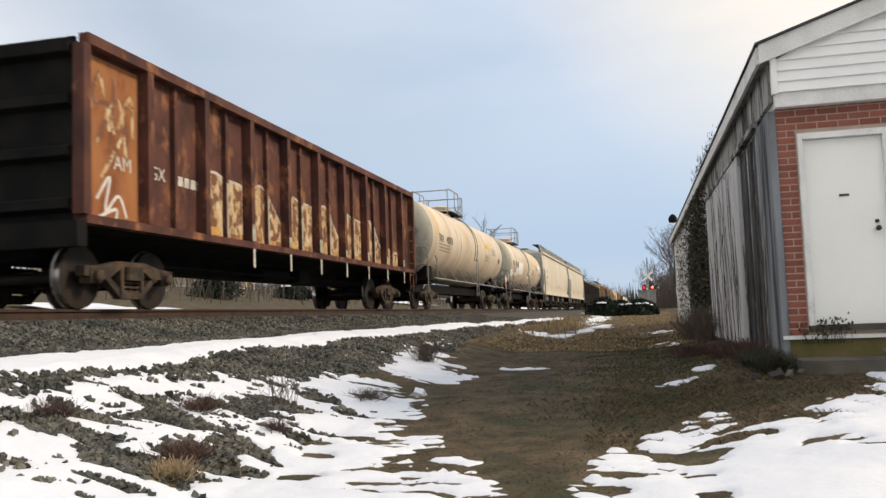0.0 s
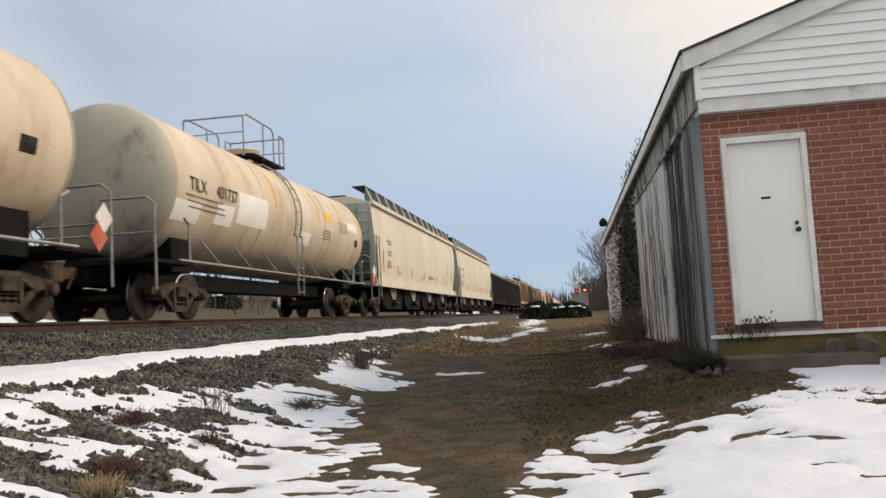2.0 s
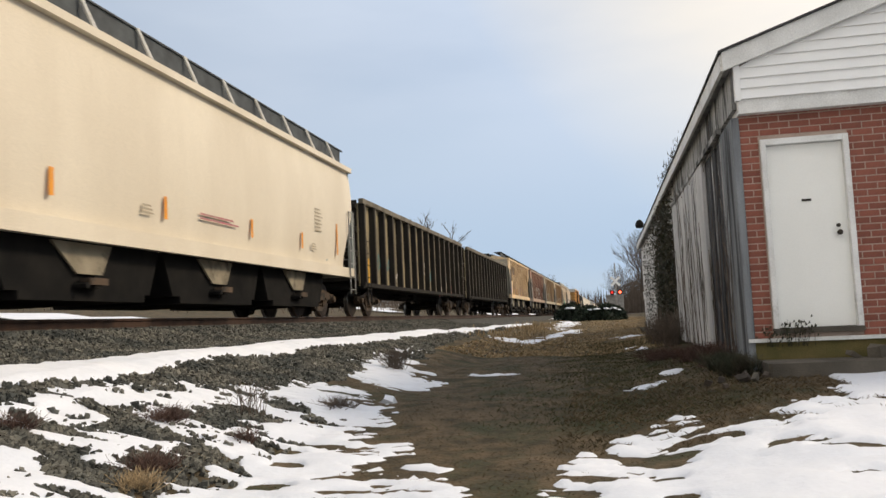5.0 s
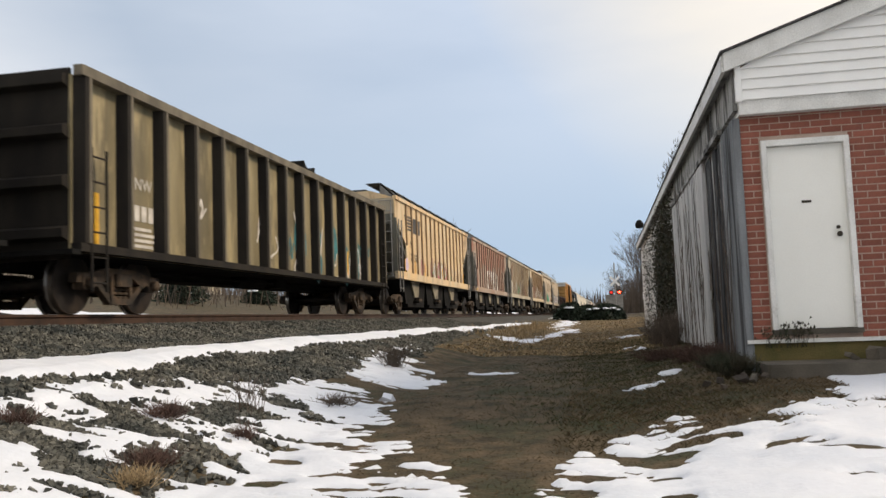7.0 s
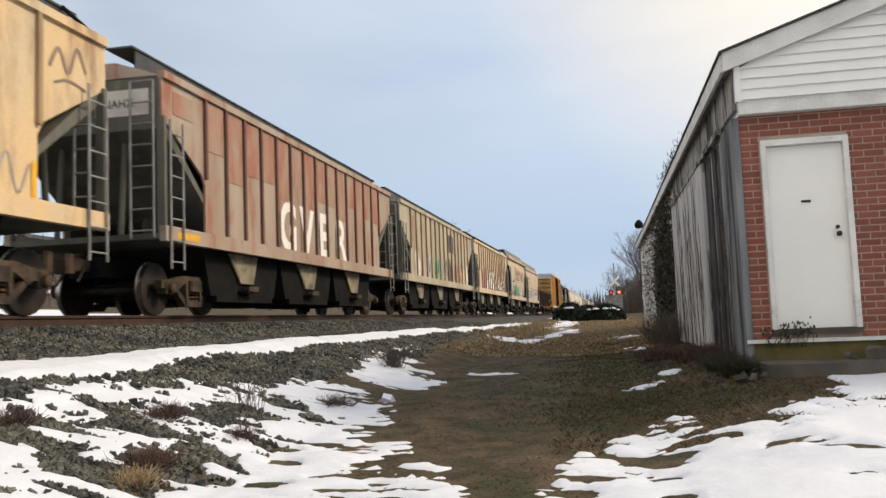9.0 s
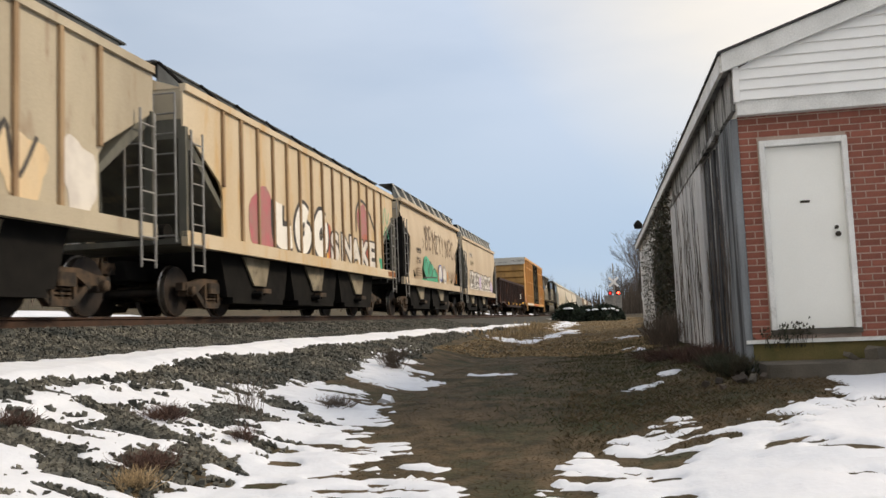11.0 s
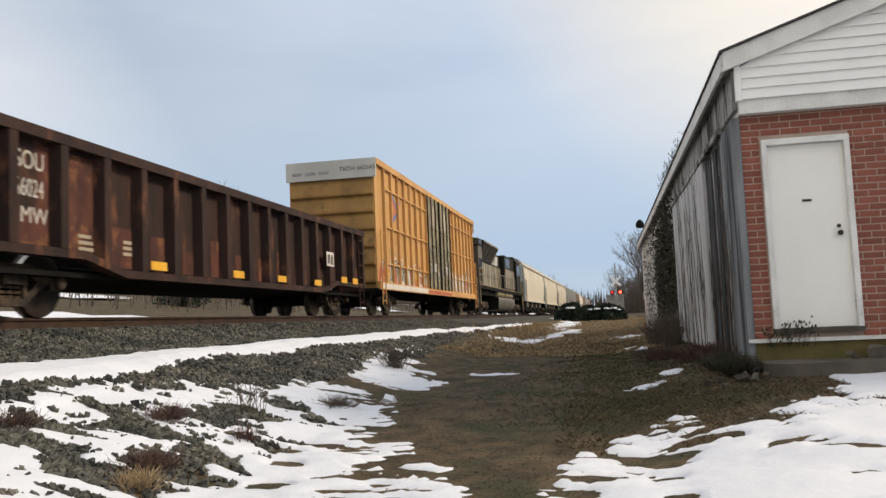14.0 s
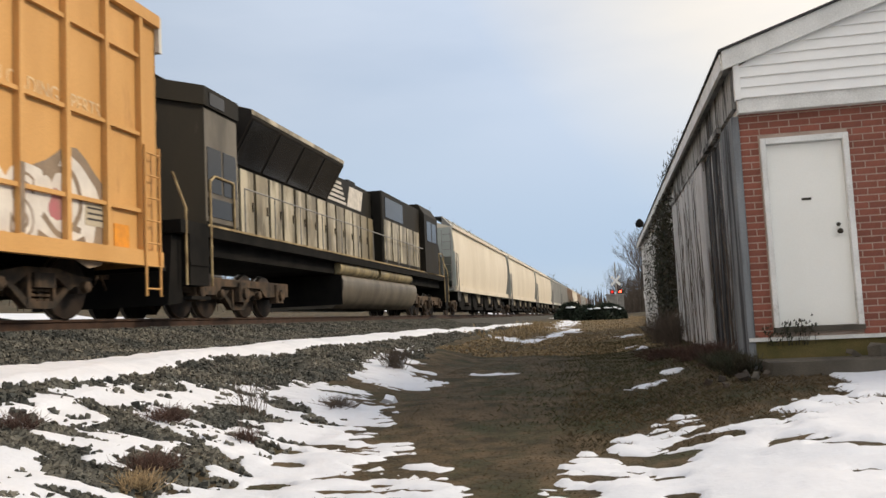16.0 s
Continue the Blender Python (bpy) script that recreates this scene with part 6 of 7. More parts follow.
for kind, near in tail:
    if kind == "white":
        m_, n_, lab = CREAM, 0, "cream covered hopper far back in the train"
    elif kind == "grey":
        m_, n_, lab = WHITEGREY, 16, "pale grey ribbed covered hopper far back in the train"
    else:
        m_, n_, lab = REDGREY, 16, "faded red ribbed covered hopper far back in the train"
    hopper("covered_hopper", near, near + (20.3 if kind == "white" else 16.4), 4.12, 1.25, 4 if kind == "white" else 3, m_, GREYEND, lab, n_, (2.95, 0.75, 1.75), m_, 0.1 if kind == "white" else 0, None, kind == "white")

# ---------------------------------------------------------------- paint and lettering on the cars
PEEL = surface("peeling_cream_paint", (0.60, 0.47, 0.29), (0.46, 0.29, 0.13), 5.0, 0.8, bump=0.15, streak=1.4, spot=(0.17, 0.075, 0.04), spots=0.50, spot_scale=4.5, soft=0.03)
PEELWHITE = surface("chalky_white_paint", (0.58, 0.53, 0.46), (0.40, 0.33, 0.26), 5, 0.8, bump=0, spot=(0.2, 0.09, 0.05), spots=0.58, spot_scale=5)
PEELGREY = surface("grey_green_paint", (0.42, 0.42, 0.34), (0.30, 0.28, 0.22), 5, 0.8, bump=0, spot=(0.2, 0.1, 0.06), spots=0.60, spot_scale=5)
PEELGOLD = surface("gold_paint", (0.60, 0.32, 0.08), (0.46, 0.25, 0.09), 5, 0.8, bump=0, spot=(0.2, 0.09, 0.05), spots=0.52, spot_scale=4, soft=0.05)
ORANGERUST = surface("orange_rust", (0.36, 0.15, 0.055), (0.25, 0.09, 0.035), 2.0, 0.85, bump=0.2, streak=2, spot=(0.12, 0.045, 0.026), spots=0.62)
TAGWHITE = surface("tag_white", (0.70, 0.66, 0.60), (0.58, 0.54, 0.50), 3, 0.6, bump=0, vary=0.12)
PATCHWHITE = surface("fresh_white_patch", (0.84, 0.82, 0.77), (0.78, 0.75, 0.69), 3, 0.5, bump=0, vary=0.06)
FADERED = surface("chalky_red_panel", (0.33, 0.12, 0.08), (0.37, 0.22, 0.16), 1.6, 0.75, bump=0.05, streak=3, spot=(0.36, 0.28, 0.21), spots=0.56, spot_scale=2.2, soft=0.1)
TAGBLACK = surface("tag_black", (0.045, 0.04, 0.038), (0.09, 0.08, 0.07), 3, 0.6, bump=0)
TAGGREEN = surface("tag_green", (0.03, 0.30, 0.17), (0.10, 0.42, 0.27), 2, 0.6, bump=0)
TAGTEAL = surface("tag_teal", (0.05, 0.22, 0.24), (0.03, 0.14, 0.17), 3, 0.6, bump=0, spot=(0.05, 0.045, 0.04), spots=0.58)
TAGBROWN = surface("tag_brown", (0.20, 0.15, 0.11), (0.28, 0.21, 0.15), 3, 0.7, bump=0)
TAGRED = surface("tag_red", (0.42, 0.08, 0.05), (0.50, 0.16, 0.08), 3, 0.7, bump=0)
TAGPINK = surface("tag_pink", (0.45, 0.14, 0.16), (0.36, 0.20, 0.18), 3, 0.7, bump=0)
TAGLILAC = surface("tag_lilac", (0.46, 0.36, 0.58), (0.56, 0.48, 0.62), 3, 0.7, bump=0)
TAGGREY = surface("tag_grey", (0.36, 0.36, 0.36), (0.28, 0.27, 0.26), 3, 0.7, bump=0)
TAGBLUE = surface("tag_blue", (0.08, 0.14, 0.42), (0.14, 0.20, 0.45), 3, 0.7, bump=0)
S = HALF - 0.052       # on the side sheets of ribbed cars
F0 = HALF - 0.022      # on smooth bowed sides


def patch(car, y0, y1, z0, z1, mat, x=S, name="painted_patch", label="", skew=0.0):
    return part(name, Shape().prism([(y0, z0), (y1, z0), (y1 + skew, z1), (y0 + skew, z1)], "x", x - 0.002, x + 0.002), mat, car, label)


def words(car, text, y, z, size, mat, x=S, squeeze=1.0, bold=0.0, name="lettering", tilt=0.0, shear=0.0):
    return writing(text, size, mat, car, pose(x, y, z) @ SIDE @ pose(0, 0, 0, 0, 0, tilt), name, 0.002, bold, squeeze, shear)


def bars(car, y, z, w, rows, mat, x=S, h=0.05, gap=0.09):
    """Writing too small to read."""
    for i in range(rows):
        patch(car, y, y + w * (0.7 + 0.3 * ((i * 7) % 5) / 5), z - i * gap, z - i * gap + h, mat, x, "small_print")


def scrawl(car, pts, w, mat, x=S, name="painted_scrawl"):
    """One painted stroke as a flat ribbon, rounded by finer steps."""
    P = [Vector((a, b)) for a, b in pts]
    fine = []
    for i in range(len(P) - 1):
        p0, p1, p2, p3 = P[max(i - 1, 0)], P[i], P[i + 1], P[min(i + 2, len(P) - 1)]
        for k in range(5):
            t = k / 5
            fine.append(0.5 * ((2 * p1) + (p2 - p0) * t + (2 * p0 - 5 * p1 + 4 * p2 - p3) * t * t + (3 * p1 - p0 - 3 * p2 + p3) * t ** 3))
    fine.append(P[-1])
    s, vs = Shape(), []
    for i, p in enumerate(fine):
        d = (fine[min(i + 1, len(fine) - 1)] - fine[max(i - 1, 0)]).normalized()
        q = Vector((-d.y, d.x)) * w / 2
        vs += [(x, p.x + q.x, p.y + q.y), (x, p.x - q.x, p.y - q.y)]
    s.add(vs, [(2 * i, 2 * i + 1, 2 * i + 3, 2 * i + 2) for i in range(len(fine) - 1)])
    return part(name, s, mat, car)


def blob(car, y, z, w, h, mat, x=S, wob=0.2, seed=0, name="painted_shape", n=22):
    r = random.Random(seed)
    ph = [r.uniform(0, 6.3) for _ in range(3)]
    pts = []
    for i in range(n):
        a = 2 * math.pi * i / n
        k = 1 + wob * (math.sin(2 * a + ph[0]) * .5 + math.sin(3 * a + ph[1]) * .4 + math.sin(5 * a + ph[2]) * .3)
        pts.append((y + math.cos(a) * w / 2 * k, z + math.sin(a) * h / 2 * k))
    return part(name, Shape().prism(pts, "x", x - 0.002, x + 0.001), mat, car)


def bubble(car, text, y, z, w, h, fill, line, x=S, seed=0):
    """Fat rounded letters with a dark outline."""
    n = len(text)
    size = h * 1.32
    pitch = w / n
    for i, c in enumerate(text):
        if c == " ":
            continue
        for m_, b_, d in ((line, 0.10, 0.0), (fill, 0.045, 0.003)):
            words(car, c, y + i * pitch, z + (0.03 * math.sin(i * 2.1 + seed)), size, m_, x + d, pitch / (size * 0.66), b_, "tag_letter")


GS = HALF - 0.174
# rusty gondola: orange first panel, peeling letters over each pair of bays, marks
patch(gonA, -8.1, -6.8, 1.26, 3.5, ORANGERUST, GS)
for pts in ([(-8.0, 2.5), (-7.75, 3.3), (-7.5, 2.5)], [(-7.95, 2.85), (-7.5, 2.9)], [(-7.4, 3.3), (-7.4, 2.5), (-7.0, 3.1), (-6.95, 2.5)], [(-7.8, 2.3), (-7.3, 3.0), (-7.1, 2.1)], [(-7.7, 1.8), (-7.1, 2.6)]):
    scrawl(gonA, pts, 0.07, PEEL, GS + 0.006)
for pts in ([(-7.8, 1.5), (-7.5, 1.85), (-7.6, 1.35), (-7.3, 1.6), (-7.1, 1.3)], [(-7.75, 1.25), (-7.35, 1.4), (-7.4, 1.15)]):
    scrawl(gonA, pts, 0.05, TAGWHITE, GS + 0.008)
words(gonA, "AM", -7.4, 1.98, 0.3, WHITEP, GS + 0.004)
words(gonA, "GX", -6.5, 1.98, 0.3, WHITEP, GS + 0.004)
for i in range(4):
    patch(gonA, -5.7 + i * 0.2, -5.55 + i * 0.2, 1.98, 2.14, WHITEP, GS + 0.003, "number_bar")
rng = random.Random(17)
for i, k in enumerate(range(-2, 5)):
    a, b = 0.1 + 1.7 * (k - 1) + 0.12, 0.1 + 1.7 * k - 0.14
    top = 2.34 if i < 6 else 1.7
    if i % 2:
        tops = [(a + 0.02, 2.05), (a + 0.18, top - 0.08), (a + 0.45, top + 0.06), (a + 0.75, top - 0.02), (b - 0.3, 2.0), (b, 1.72)]
    else:
        tops = [(a, top), (a + 0.4, top + 0.05), (a + 0.75, top - 0.02), (b - 0.25, top - 0.03), (b, top - 0.06)]
    part("peeling_patch", Shape().prism([(a, 1.16), (b, 1.16)] + tops[::-1], "x", GS - 0.002, GS + 0.002), PEEL, gonA, "flaking cream and rust paint")
    scrawl(gonA, tops, 0.05, PEELWHITE, GS + 0.006)
    scrawl(gonA, [(a, 1.18), (a + 0.03, tops[0][1])], 0.035, PEELWHITE, GS + 0.006)
    patch(gonA, a + 0.02, a + 0.55, 1.18, 1.42 + rng.uniform(-.1, .1), PEELGOLD, GS + 0.004, "gold_patch")
    patch(gonA, b - 0.5, b - 0.04, 1.2, 1.36, PEELGOLD, GS + 0.004, "gold_patch")
    y = 0.95 + 1.7 * (k - 1)
    patch(gonA, y - 0.035, y + 0.035, 1.26, top - 0.1, PEELGREY, HALF - 0.096, "pale_rib_paint")
    y = 0.1 + 1.7 * k
    patch(gonA, y - 0.07, y + 0.07, 1.26, 1.5 + rng.uniform(-.1, .12), PEELGREY, HALF - 0.006, "pale_rib_paint")
    part("reflector_strip", Shape().box(HALF - 0.02, HALF - 0.005, y - 0.035, y + 0.035, 0.76, 1.11), PEELWHITE, gonA, "pale strip")

# tank cars
for car, dy in ((tank1, 0.0), (tank2, -0.45)):
    words(car, "TILX", -6.45 - dy * 0.4, 2.45, 0.38, BLACKP, 1.512, 0.95)
    words(car, "401721" if car is tank1 else "401737", -5.25 - dy * 0.4, 2.45, 0.38, BLACKP, 1.512, 0.95)
    for i in range(3):
        tank_patch(car, -6.4 + i * 0.1, 1.7, -11 - i * 4.2, -9.6 - i * 4.2, TAGBROWN, "small_print")
    tank_patch(car, 2.9 + dy, 0.75, 6, 16, YELLOW, "notice", "yellow notice")
    tank_patch(car, 4.4 + dy, 1.0, -2, 11, GREYTAN, "data_panel", "grey data panel")
    for i in range(4):
        tank_patch(car, 2.7 + dy, 0.8, -6 - i * 3, -4.6 - i * 3, TAGBROWN, "small_print")
    tank_patch(car, 6.2 + dy, 0.35, -14, -5, BRASS, "notice", "dark notice")
    # hazard placard on the end railing
    for k, m_ in ((0, TAGWHITE), (1, TAGRED)):
        part("placard", Shape().box(HALF + 0.03, HALF + 0.04, -0.17, 0.17, -0.17, 0.17), m_, car, "diamond placard", pose(0, 8.05 - 0.15 * k, 1.55 - 0.3 * k, 45, 0, 0))
for y, w, a0, a1 in ((-3.9, 1.75, -22, 5), (-4.95, 0.85, -27, -10), (-6.75, 1.1, -31, -15), (0.4, 0.8, -27, -13), (4.9, 1.1, 4, 14)):
    tank_patch(tank2, y, w, a0, a1, PATCHWHITE, "painted_patch", "pale painted-over patch")

# cream hoppers
for car in (hop1, hop2):
    words(car, "EQUX", -8.1, 2.74, 0.27, TAGGREY, F0, 1.1)
    words(car, "18232" if car is hop1 else "18207", -8.05, 2.3, 0.3, TAGGREY, F0, 1.05)
    bars(car, -8.1, 2.05, 0.9, 3, GREYTAN, F0)
    for y, z0, z1 in ((-8.8, 1.62, 2.45), (-6.15, 1.6, 1.98), (-3.2, 1.6, 1.98), (-0.3, 1.6, 1.98), (3.1, 1.6, 1.98), (5.95, 1.6, 1.98), (8.55, 1.62, 2.45)):
        patch(car, y - 0.05, y + 0.05, z0, z1, ORANGE, F0, "reflector_stripe", "orange stripe")
    bars(car, 0.9, 1.82, 1.9, 2, TAGPINK, F0, 0.035, 0.08)
    for yy in (-5.9, -1.0, 6.6):
        bars(car, yy, 1.75, 0.35, 3, GREYTAN, F0, 0.03, 0.06)
    bars(car, 6.85, 2.65, 0.6, 7, GREYTAN, F0, 0.035, 0.09)
    writing("EQUX", 0.22, TAGBLACK, car, pose(0.35, -H1 / 2 + 0.032, 3.75) @ END, "lettering", 0.002)
    writing("18232" if car is hop1 else "18207", 0.22, TAGBLACK, car, pose(0.35, -H1 / 2 + 0.032, 3.5) @ END, "lettering", 0.002)

# black gondolas
for seed, car, shift in ((1, blk1, 0), (2, blk2, 0)):
    r = random.Random(seed)
    for yy in (-7.5, -3.6, 1.6, 4.4):
        patch(car, yy - 0.06, yy + 0.06, 1.0, 1.75, YELLOW, GS + 0.004, "reflector_stripe", "yellow stripe")
    for i in range(9):
        y = r.uniform(-7, 7)
        z = r.uniform(1.1, 1.9)
        scrawl(car, [(y + r.uniform(-.3, .3), z + r.uniform(-.3, .3)) for _ in range(5)], 0.045, TAGWHITE if i % 3 else TAGTEAL, GS + 0.006)
for y, z, w, h in ((0.7, 1.7, .7, 1.3), (1.9, 1.5, .8, 1.2), (3.1, 1.7, .7, 1.3), (4.2, 1.4, .8, 1.0), (5.3, 1.5, .6, .9)):
    blob(blk2, y, z, w, h, TAGTEAL, GS + 0.003, .3, int(y * 10))
for pts in ([(0.3, 2.4), (0.6, 1.6), (0.3, 1.0), (1.3, 0.95)], [(1.6, 2.2), (2.0, 1.3), (2.3, 2.2)], [(2.9, 2.3), (2.9, 1.0), (3.5, 1.0)], [(4.0, 1.9), (4.4, 1.0), (4.7, 2.0)], [(5.0, 1.3), (5.4, 1.9), (5.6, 1.0)]):
    scrawl(blk2, pts, 0.06, TAGWHITE, GS + 0.008)
words(blk2, "NW", -6.5, 1.95, 0.28, WHITEP, GS + 0.003)
for i in range(4):
    patch(blk2, -6.5 + i * 0.2, -6.36 + i * 0.2, 1.45, 1.7, WHITEP, GS + 0.003, "number_bar")
bars(blk2, -6.5, 1.3, 0.7, 4, WHITEP, GS + 0.003)
blob(blk1, 1.75, 1.5, .7, .9, TAGTEAL, GS + 0.003, .3, 5)
blob(blk1, 3.2, 1.15, .7, .6, TAGPINK, GS + 0.003, .3, 6)
blob(blk1, 4.9, 1.2, .7, .6, GREYTAN, GS + 0.003, .3, 7)
blob(blk1, 5.9, 1.1, .6, .6, TAGRED, GS + 0.003, .3, 8)

# buff ribbed hopper: striped emblem block, letters, tags
for i in range(5):
    patch(buf, -6.1 + i * 0.06, -4.95 + i * 0.07, 3.48 - i * 0.115, 3.55 - i * 0.115, TAGBLACK, S, "emblem_stripe")
patch(buf, -4.85, -4.2, 2.98, 3.55, TAGBLACK, S, "emblem", "dark slanted emblem block", 0.12)
patch(buf, -4.1, -3.65, 2.98, 3.55, TAGBLACK, S, "emblem", "dark slanted emblem block", 0.12)
words(buf, "NS", -5.27, 2.42, 0.36, TAGBLACK)
words(buf, "24 52", -5.27, 1.92, 0.4, TAGBLACK, S, 1.15)
for i, (y, m_) in enumerate(((-1.6, TAGPINK), (-0.9, TAGWHITE), (-0.2, TAGPINK), (0.5, TAGWHITE), (1.2, TAGPINK))):
    blob(buf, y, 1.75, .62, .85, m_, S, .35, i)
    blob(buf, y, 1.72, .28, .35, GREYTAN, S + 0.003, .3, i + 9)
    scrawl(buf, [(y - .3, 1.5), (y - .2, 2.05), (y + .1, 2.15), (y + .3, 1.6), (y, 1.4)], 0.05, TAGBROWN, S + 0.005)
for y in (-1.7, 0.9, 2.4):
    scrawl(buf, [(y, 1.5), (y + .2, 2.0), (y + .1, 1.6), (y + .4, 1.7)], 0.05, TAGGREEN, S + 0.006)
for y in (3.0, 3.8, 4.6, 5.4):
    scrawl(buf, [(y - .3, 1.6), (y - .1, 2.0), (y + .1, 1.5), (y + .3, 1.9)], 0.03, TAGGREY, S + 0.004)
blob(buf, -5.9, 1.75, .4, .55, TAGLILAC, S, .3, 3)
blob(buf, -3.3, 1.75, .5, .8, TAGPINK, S, .3, 4)
for car, ys in ((buf, (-6.15, -4.55, -2.9, 0.6, 3.4, 5.8)), (h4, (-4.0, 0.3, 3.0))):
    for y in ys:
        patch(car, y - 0.05, y + 0.05, 1.46, 1.95 if car is buf else 1.6, YELLOW, S + 0.007, "reflector_stripe", "yellow stripe")
scrawl(buf, [(6.1, 3.3), (6.3, 3.6), (6.5, 3.3), (6.7, 3.7), (6.9, 3.4)], 0.06, TAGBROWN)
scrawl(buf, [(6.2, 3.1), (6.5, 3.2), (6.9, 3.15)], 0.04, TAGBROWN)

# faded red hopper
for i, c in enumerate("GVER"):
    words(redh, c, -2.35 + i * 1.3, 1.46, 1.55, PATCHWHITE, S, 0.92, 0.05, "tag_letter")
    scrawl(redh, [(-2.3 + i * 1.28, 1.45), (-2.3 + i * 1.28, 2.3)], 0.04, TAGBLACK, S + 0.003)
patch(redh, -6.95, -6.2, 1.26, 1.38, YELLOW, HALF + 0.003, "reflector_stripe", "yellow strip")
patch(redh, -7.0, -6.3, 3.4, 3.8, FADERED, S)
for y0 in [-5.85 + 0.84 * i + 0.08 for i in range(14)]:
    patch(redh, y0, y0 + 0.66, 2.75 + 0.25 * math.sin(y0 * 3), 3.92, FADERED, S, "faded_panel")
writing("NAHX", 0.2, TAGBLACK, redh, pose(0.35, -R1 / 2 - 0.004 + 0.03, 3.5) @ END, "lettering", 0.002)
part("painted_patch", Shape().box(0.2, 1.2, -R1 / 2 + 0.032, -R1 / 2 + 0.036, 3.35, 3.8), TAGWHITE, redh, "pale end patch")
# grey-tan hopper
for i, (y, m_) in enumerate(((-5.2, TAGWHITE), (-3.0, GREYEND), (-1.6, TAGGREEN), (-0.2, TAGGREY), (1.4, TAGBLACK), (3.0, TAGPINK), (4.6, BUFF), (5.8, TAGWHITE))):
    blob(h3, y, 1.9, .9, 1.0, m_, S, .35, i + 30)
for y in (-3.6, -2.0, 0.2, 2.4, 4.0):
    scrawl(h3, [(y, 1.6), (y + .3, 2.4), (y + .5, 1.7), (y + .9, 2.3)], 0.07, TAGBLACK, S + 0.004)
patch(h3, -6.0, -5.2, 2.7, 3.7, REDGREY, S, "faded_panel")
patch(h3, 1.0, 2.4, 2.8, 3.6, TAGBLACK, S, "faded_panel")
# buff hopper with bubble letters
blob(h4, 3.7, 2.6, 1.1, 1.5, TAGPINK, S, .25, 40)
blob(h4, 4.0, 2.0, .9, .9, TAGRED, S, .3, 41)
scrawl(h4, [(2.9, 2.4), (3.0, 3.1), (3.5, 3.4), (4.2, 3.2), (4.9, 2.6)], 0.09, TAGBLACK, S + 0.004)
blob(h4, -3.75, 2.0, 1.5, 1.5, TAGPINK, S, .2, 45)
for wd, m_, d in ((0.78, TAGBLACK, 0.002), (0.52, PATCHWHITE, 0.005)):
    scrawl(h4, [(-3.0, 2.5), (-3.02, 2.1), (-2.95, 1.78), (-2.6, 1.74), (-2.2, 1.8)], wd, m_, S + d)
    for cx in (-1.45, -0.2):
        scrawl(h4, [(cx + 0.3, 2.35), (cx, 2.45), (cx - 0.32, 2.1), (cx - 0.2, 1.72), (cx + 0.15, 1.7), (cx + 0.36, 1.95), (cx + 0.3 if cx > -1 else cx + 0.1, 2.35 if cx > -1 else 2.02)], wd * 0.82, m_, S + d + 0.0005)
blob(h4, 0.45, 1.9, .5, .9, TAGRED, S, .2, 46)
bubble(h4, "SNAKE", 0.6, 1.48, 4.4, 0.75, TAGWHITE, TAGBLACK, S + 0.005)
blob(h4, 5.6, 1.6, .5, .4, TAGGREEN, S, .4, 42)
scrawl(h4, [(5.9, 2.9), (6.2, 3.5), (6.4, 3.0), (6.7, 3.4)], 0.05, TAGGREEN)
scrawl(h4, [(6.0, 2.6), (6.3, 2.9), (6.6, 2.5)], 0.05, TAGGREEN)
patch(h4, 6.2, 7.2, 1.26, 1.42, ORANGERUST, HALF + 0.003)
# curved pale hopper
words(mm, "MMID", -3.65, 2.36, 0.3, TAGBLACK, F0, 1.05)
words(mm, "5216", -3.65, 1.98, 0.32, TAGBLACK, F0, 1.05)
bars(mm, -3.65, 1.75, 0.9, 4, TAGBROWN, F0)
for i, c in enumerate("BENZY!NGC"):
    words(mm, c, -2.1 + i * 0.69, 2.56 + 0.06 * math.sin(i * 2), 1.45 if i < 3 else 1.2, TAGBROWN, F0 - 0.004, 0.68, 0.004, "tag_letter")
scrawl(mm, [(-2.6, 3.0), (-2.3, 2.8), (-2.6, 2.6)], 0.06, TAGBROWN, F0)
scrawl(mm, [(4.1, 2.9), (4.5, 2.55)], 0.05, TAGBROWN, F0)
scrawl(mm, [(4.1, 2.55), (4.5, 2.9)], 0.05, TAGBROWN, F0)
blob(mm, -1.5, 1.8, 2.2, 0.9, TAGGREEN, F0, .3, 50)
blob(mm, -0.4, 1.6, 1.3, 0.6, TAGGREEN, F0 - 0.002, .4, 51)
patch(mm, -2.9, 0.2, 1.3, 1.4, TAGGREEN, F0 - 0.012)
for pts in ([(-2.5, 1.6), (-2.0, 2.2), (-1.5, 1.6)], [(-1.9, 1.45), (-1.2, 2.15), (-0.9, 1.6)], [(-1.2, 1.5), (-0.5, 1.9), (0.1, 1.6)], [(-2.6, 1.45), (-1.4, 1.5), (0.0, 1.55)]):
    scrawl(mm, pts, 0.06, TAGBLACK, F0 + 0.004)
blob(mm, 0.8, 1.75, .75, .75, TAGWHITE, F0, .25, 52)
blob(mm, 1.7, 1.7, .85, .65, TAGWHITE, F0, .25, 53)
for cx in (0.8, 1.7):
    scrawl(mm, [(cx - .4, 1.5), (cx - .3, 2.0), (cx + .1, 2.1), (cx + .4, 1.7), (cx + .1, 1.45), (cx - .2, 1.55)], 0.07, TAGBLUE if cx < 1 else TAGGREY, F0 + 0.004)
for y in (2.6, 3.1, 3.6, 4.1):
    scrawl(mm, [(y, 1.5), (y + .1, 1.95), (y + .3, 1.6), (y + .35, 1.9)], 0.05, TAGBROWN, F0)
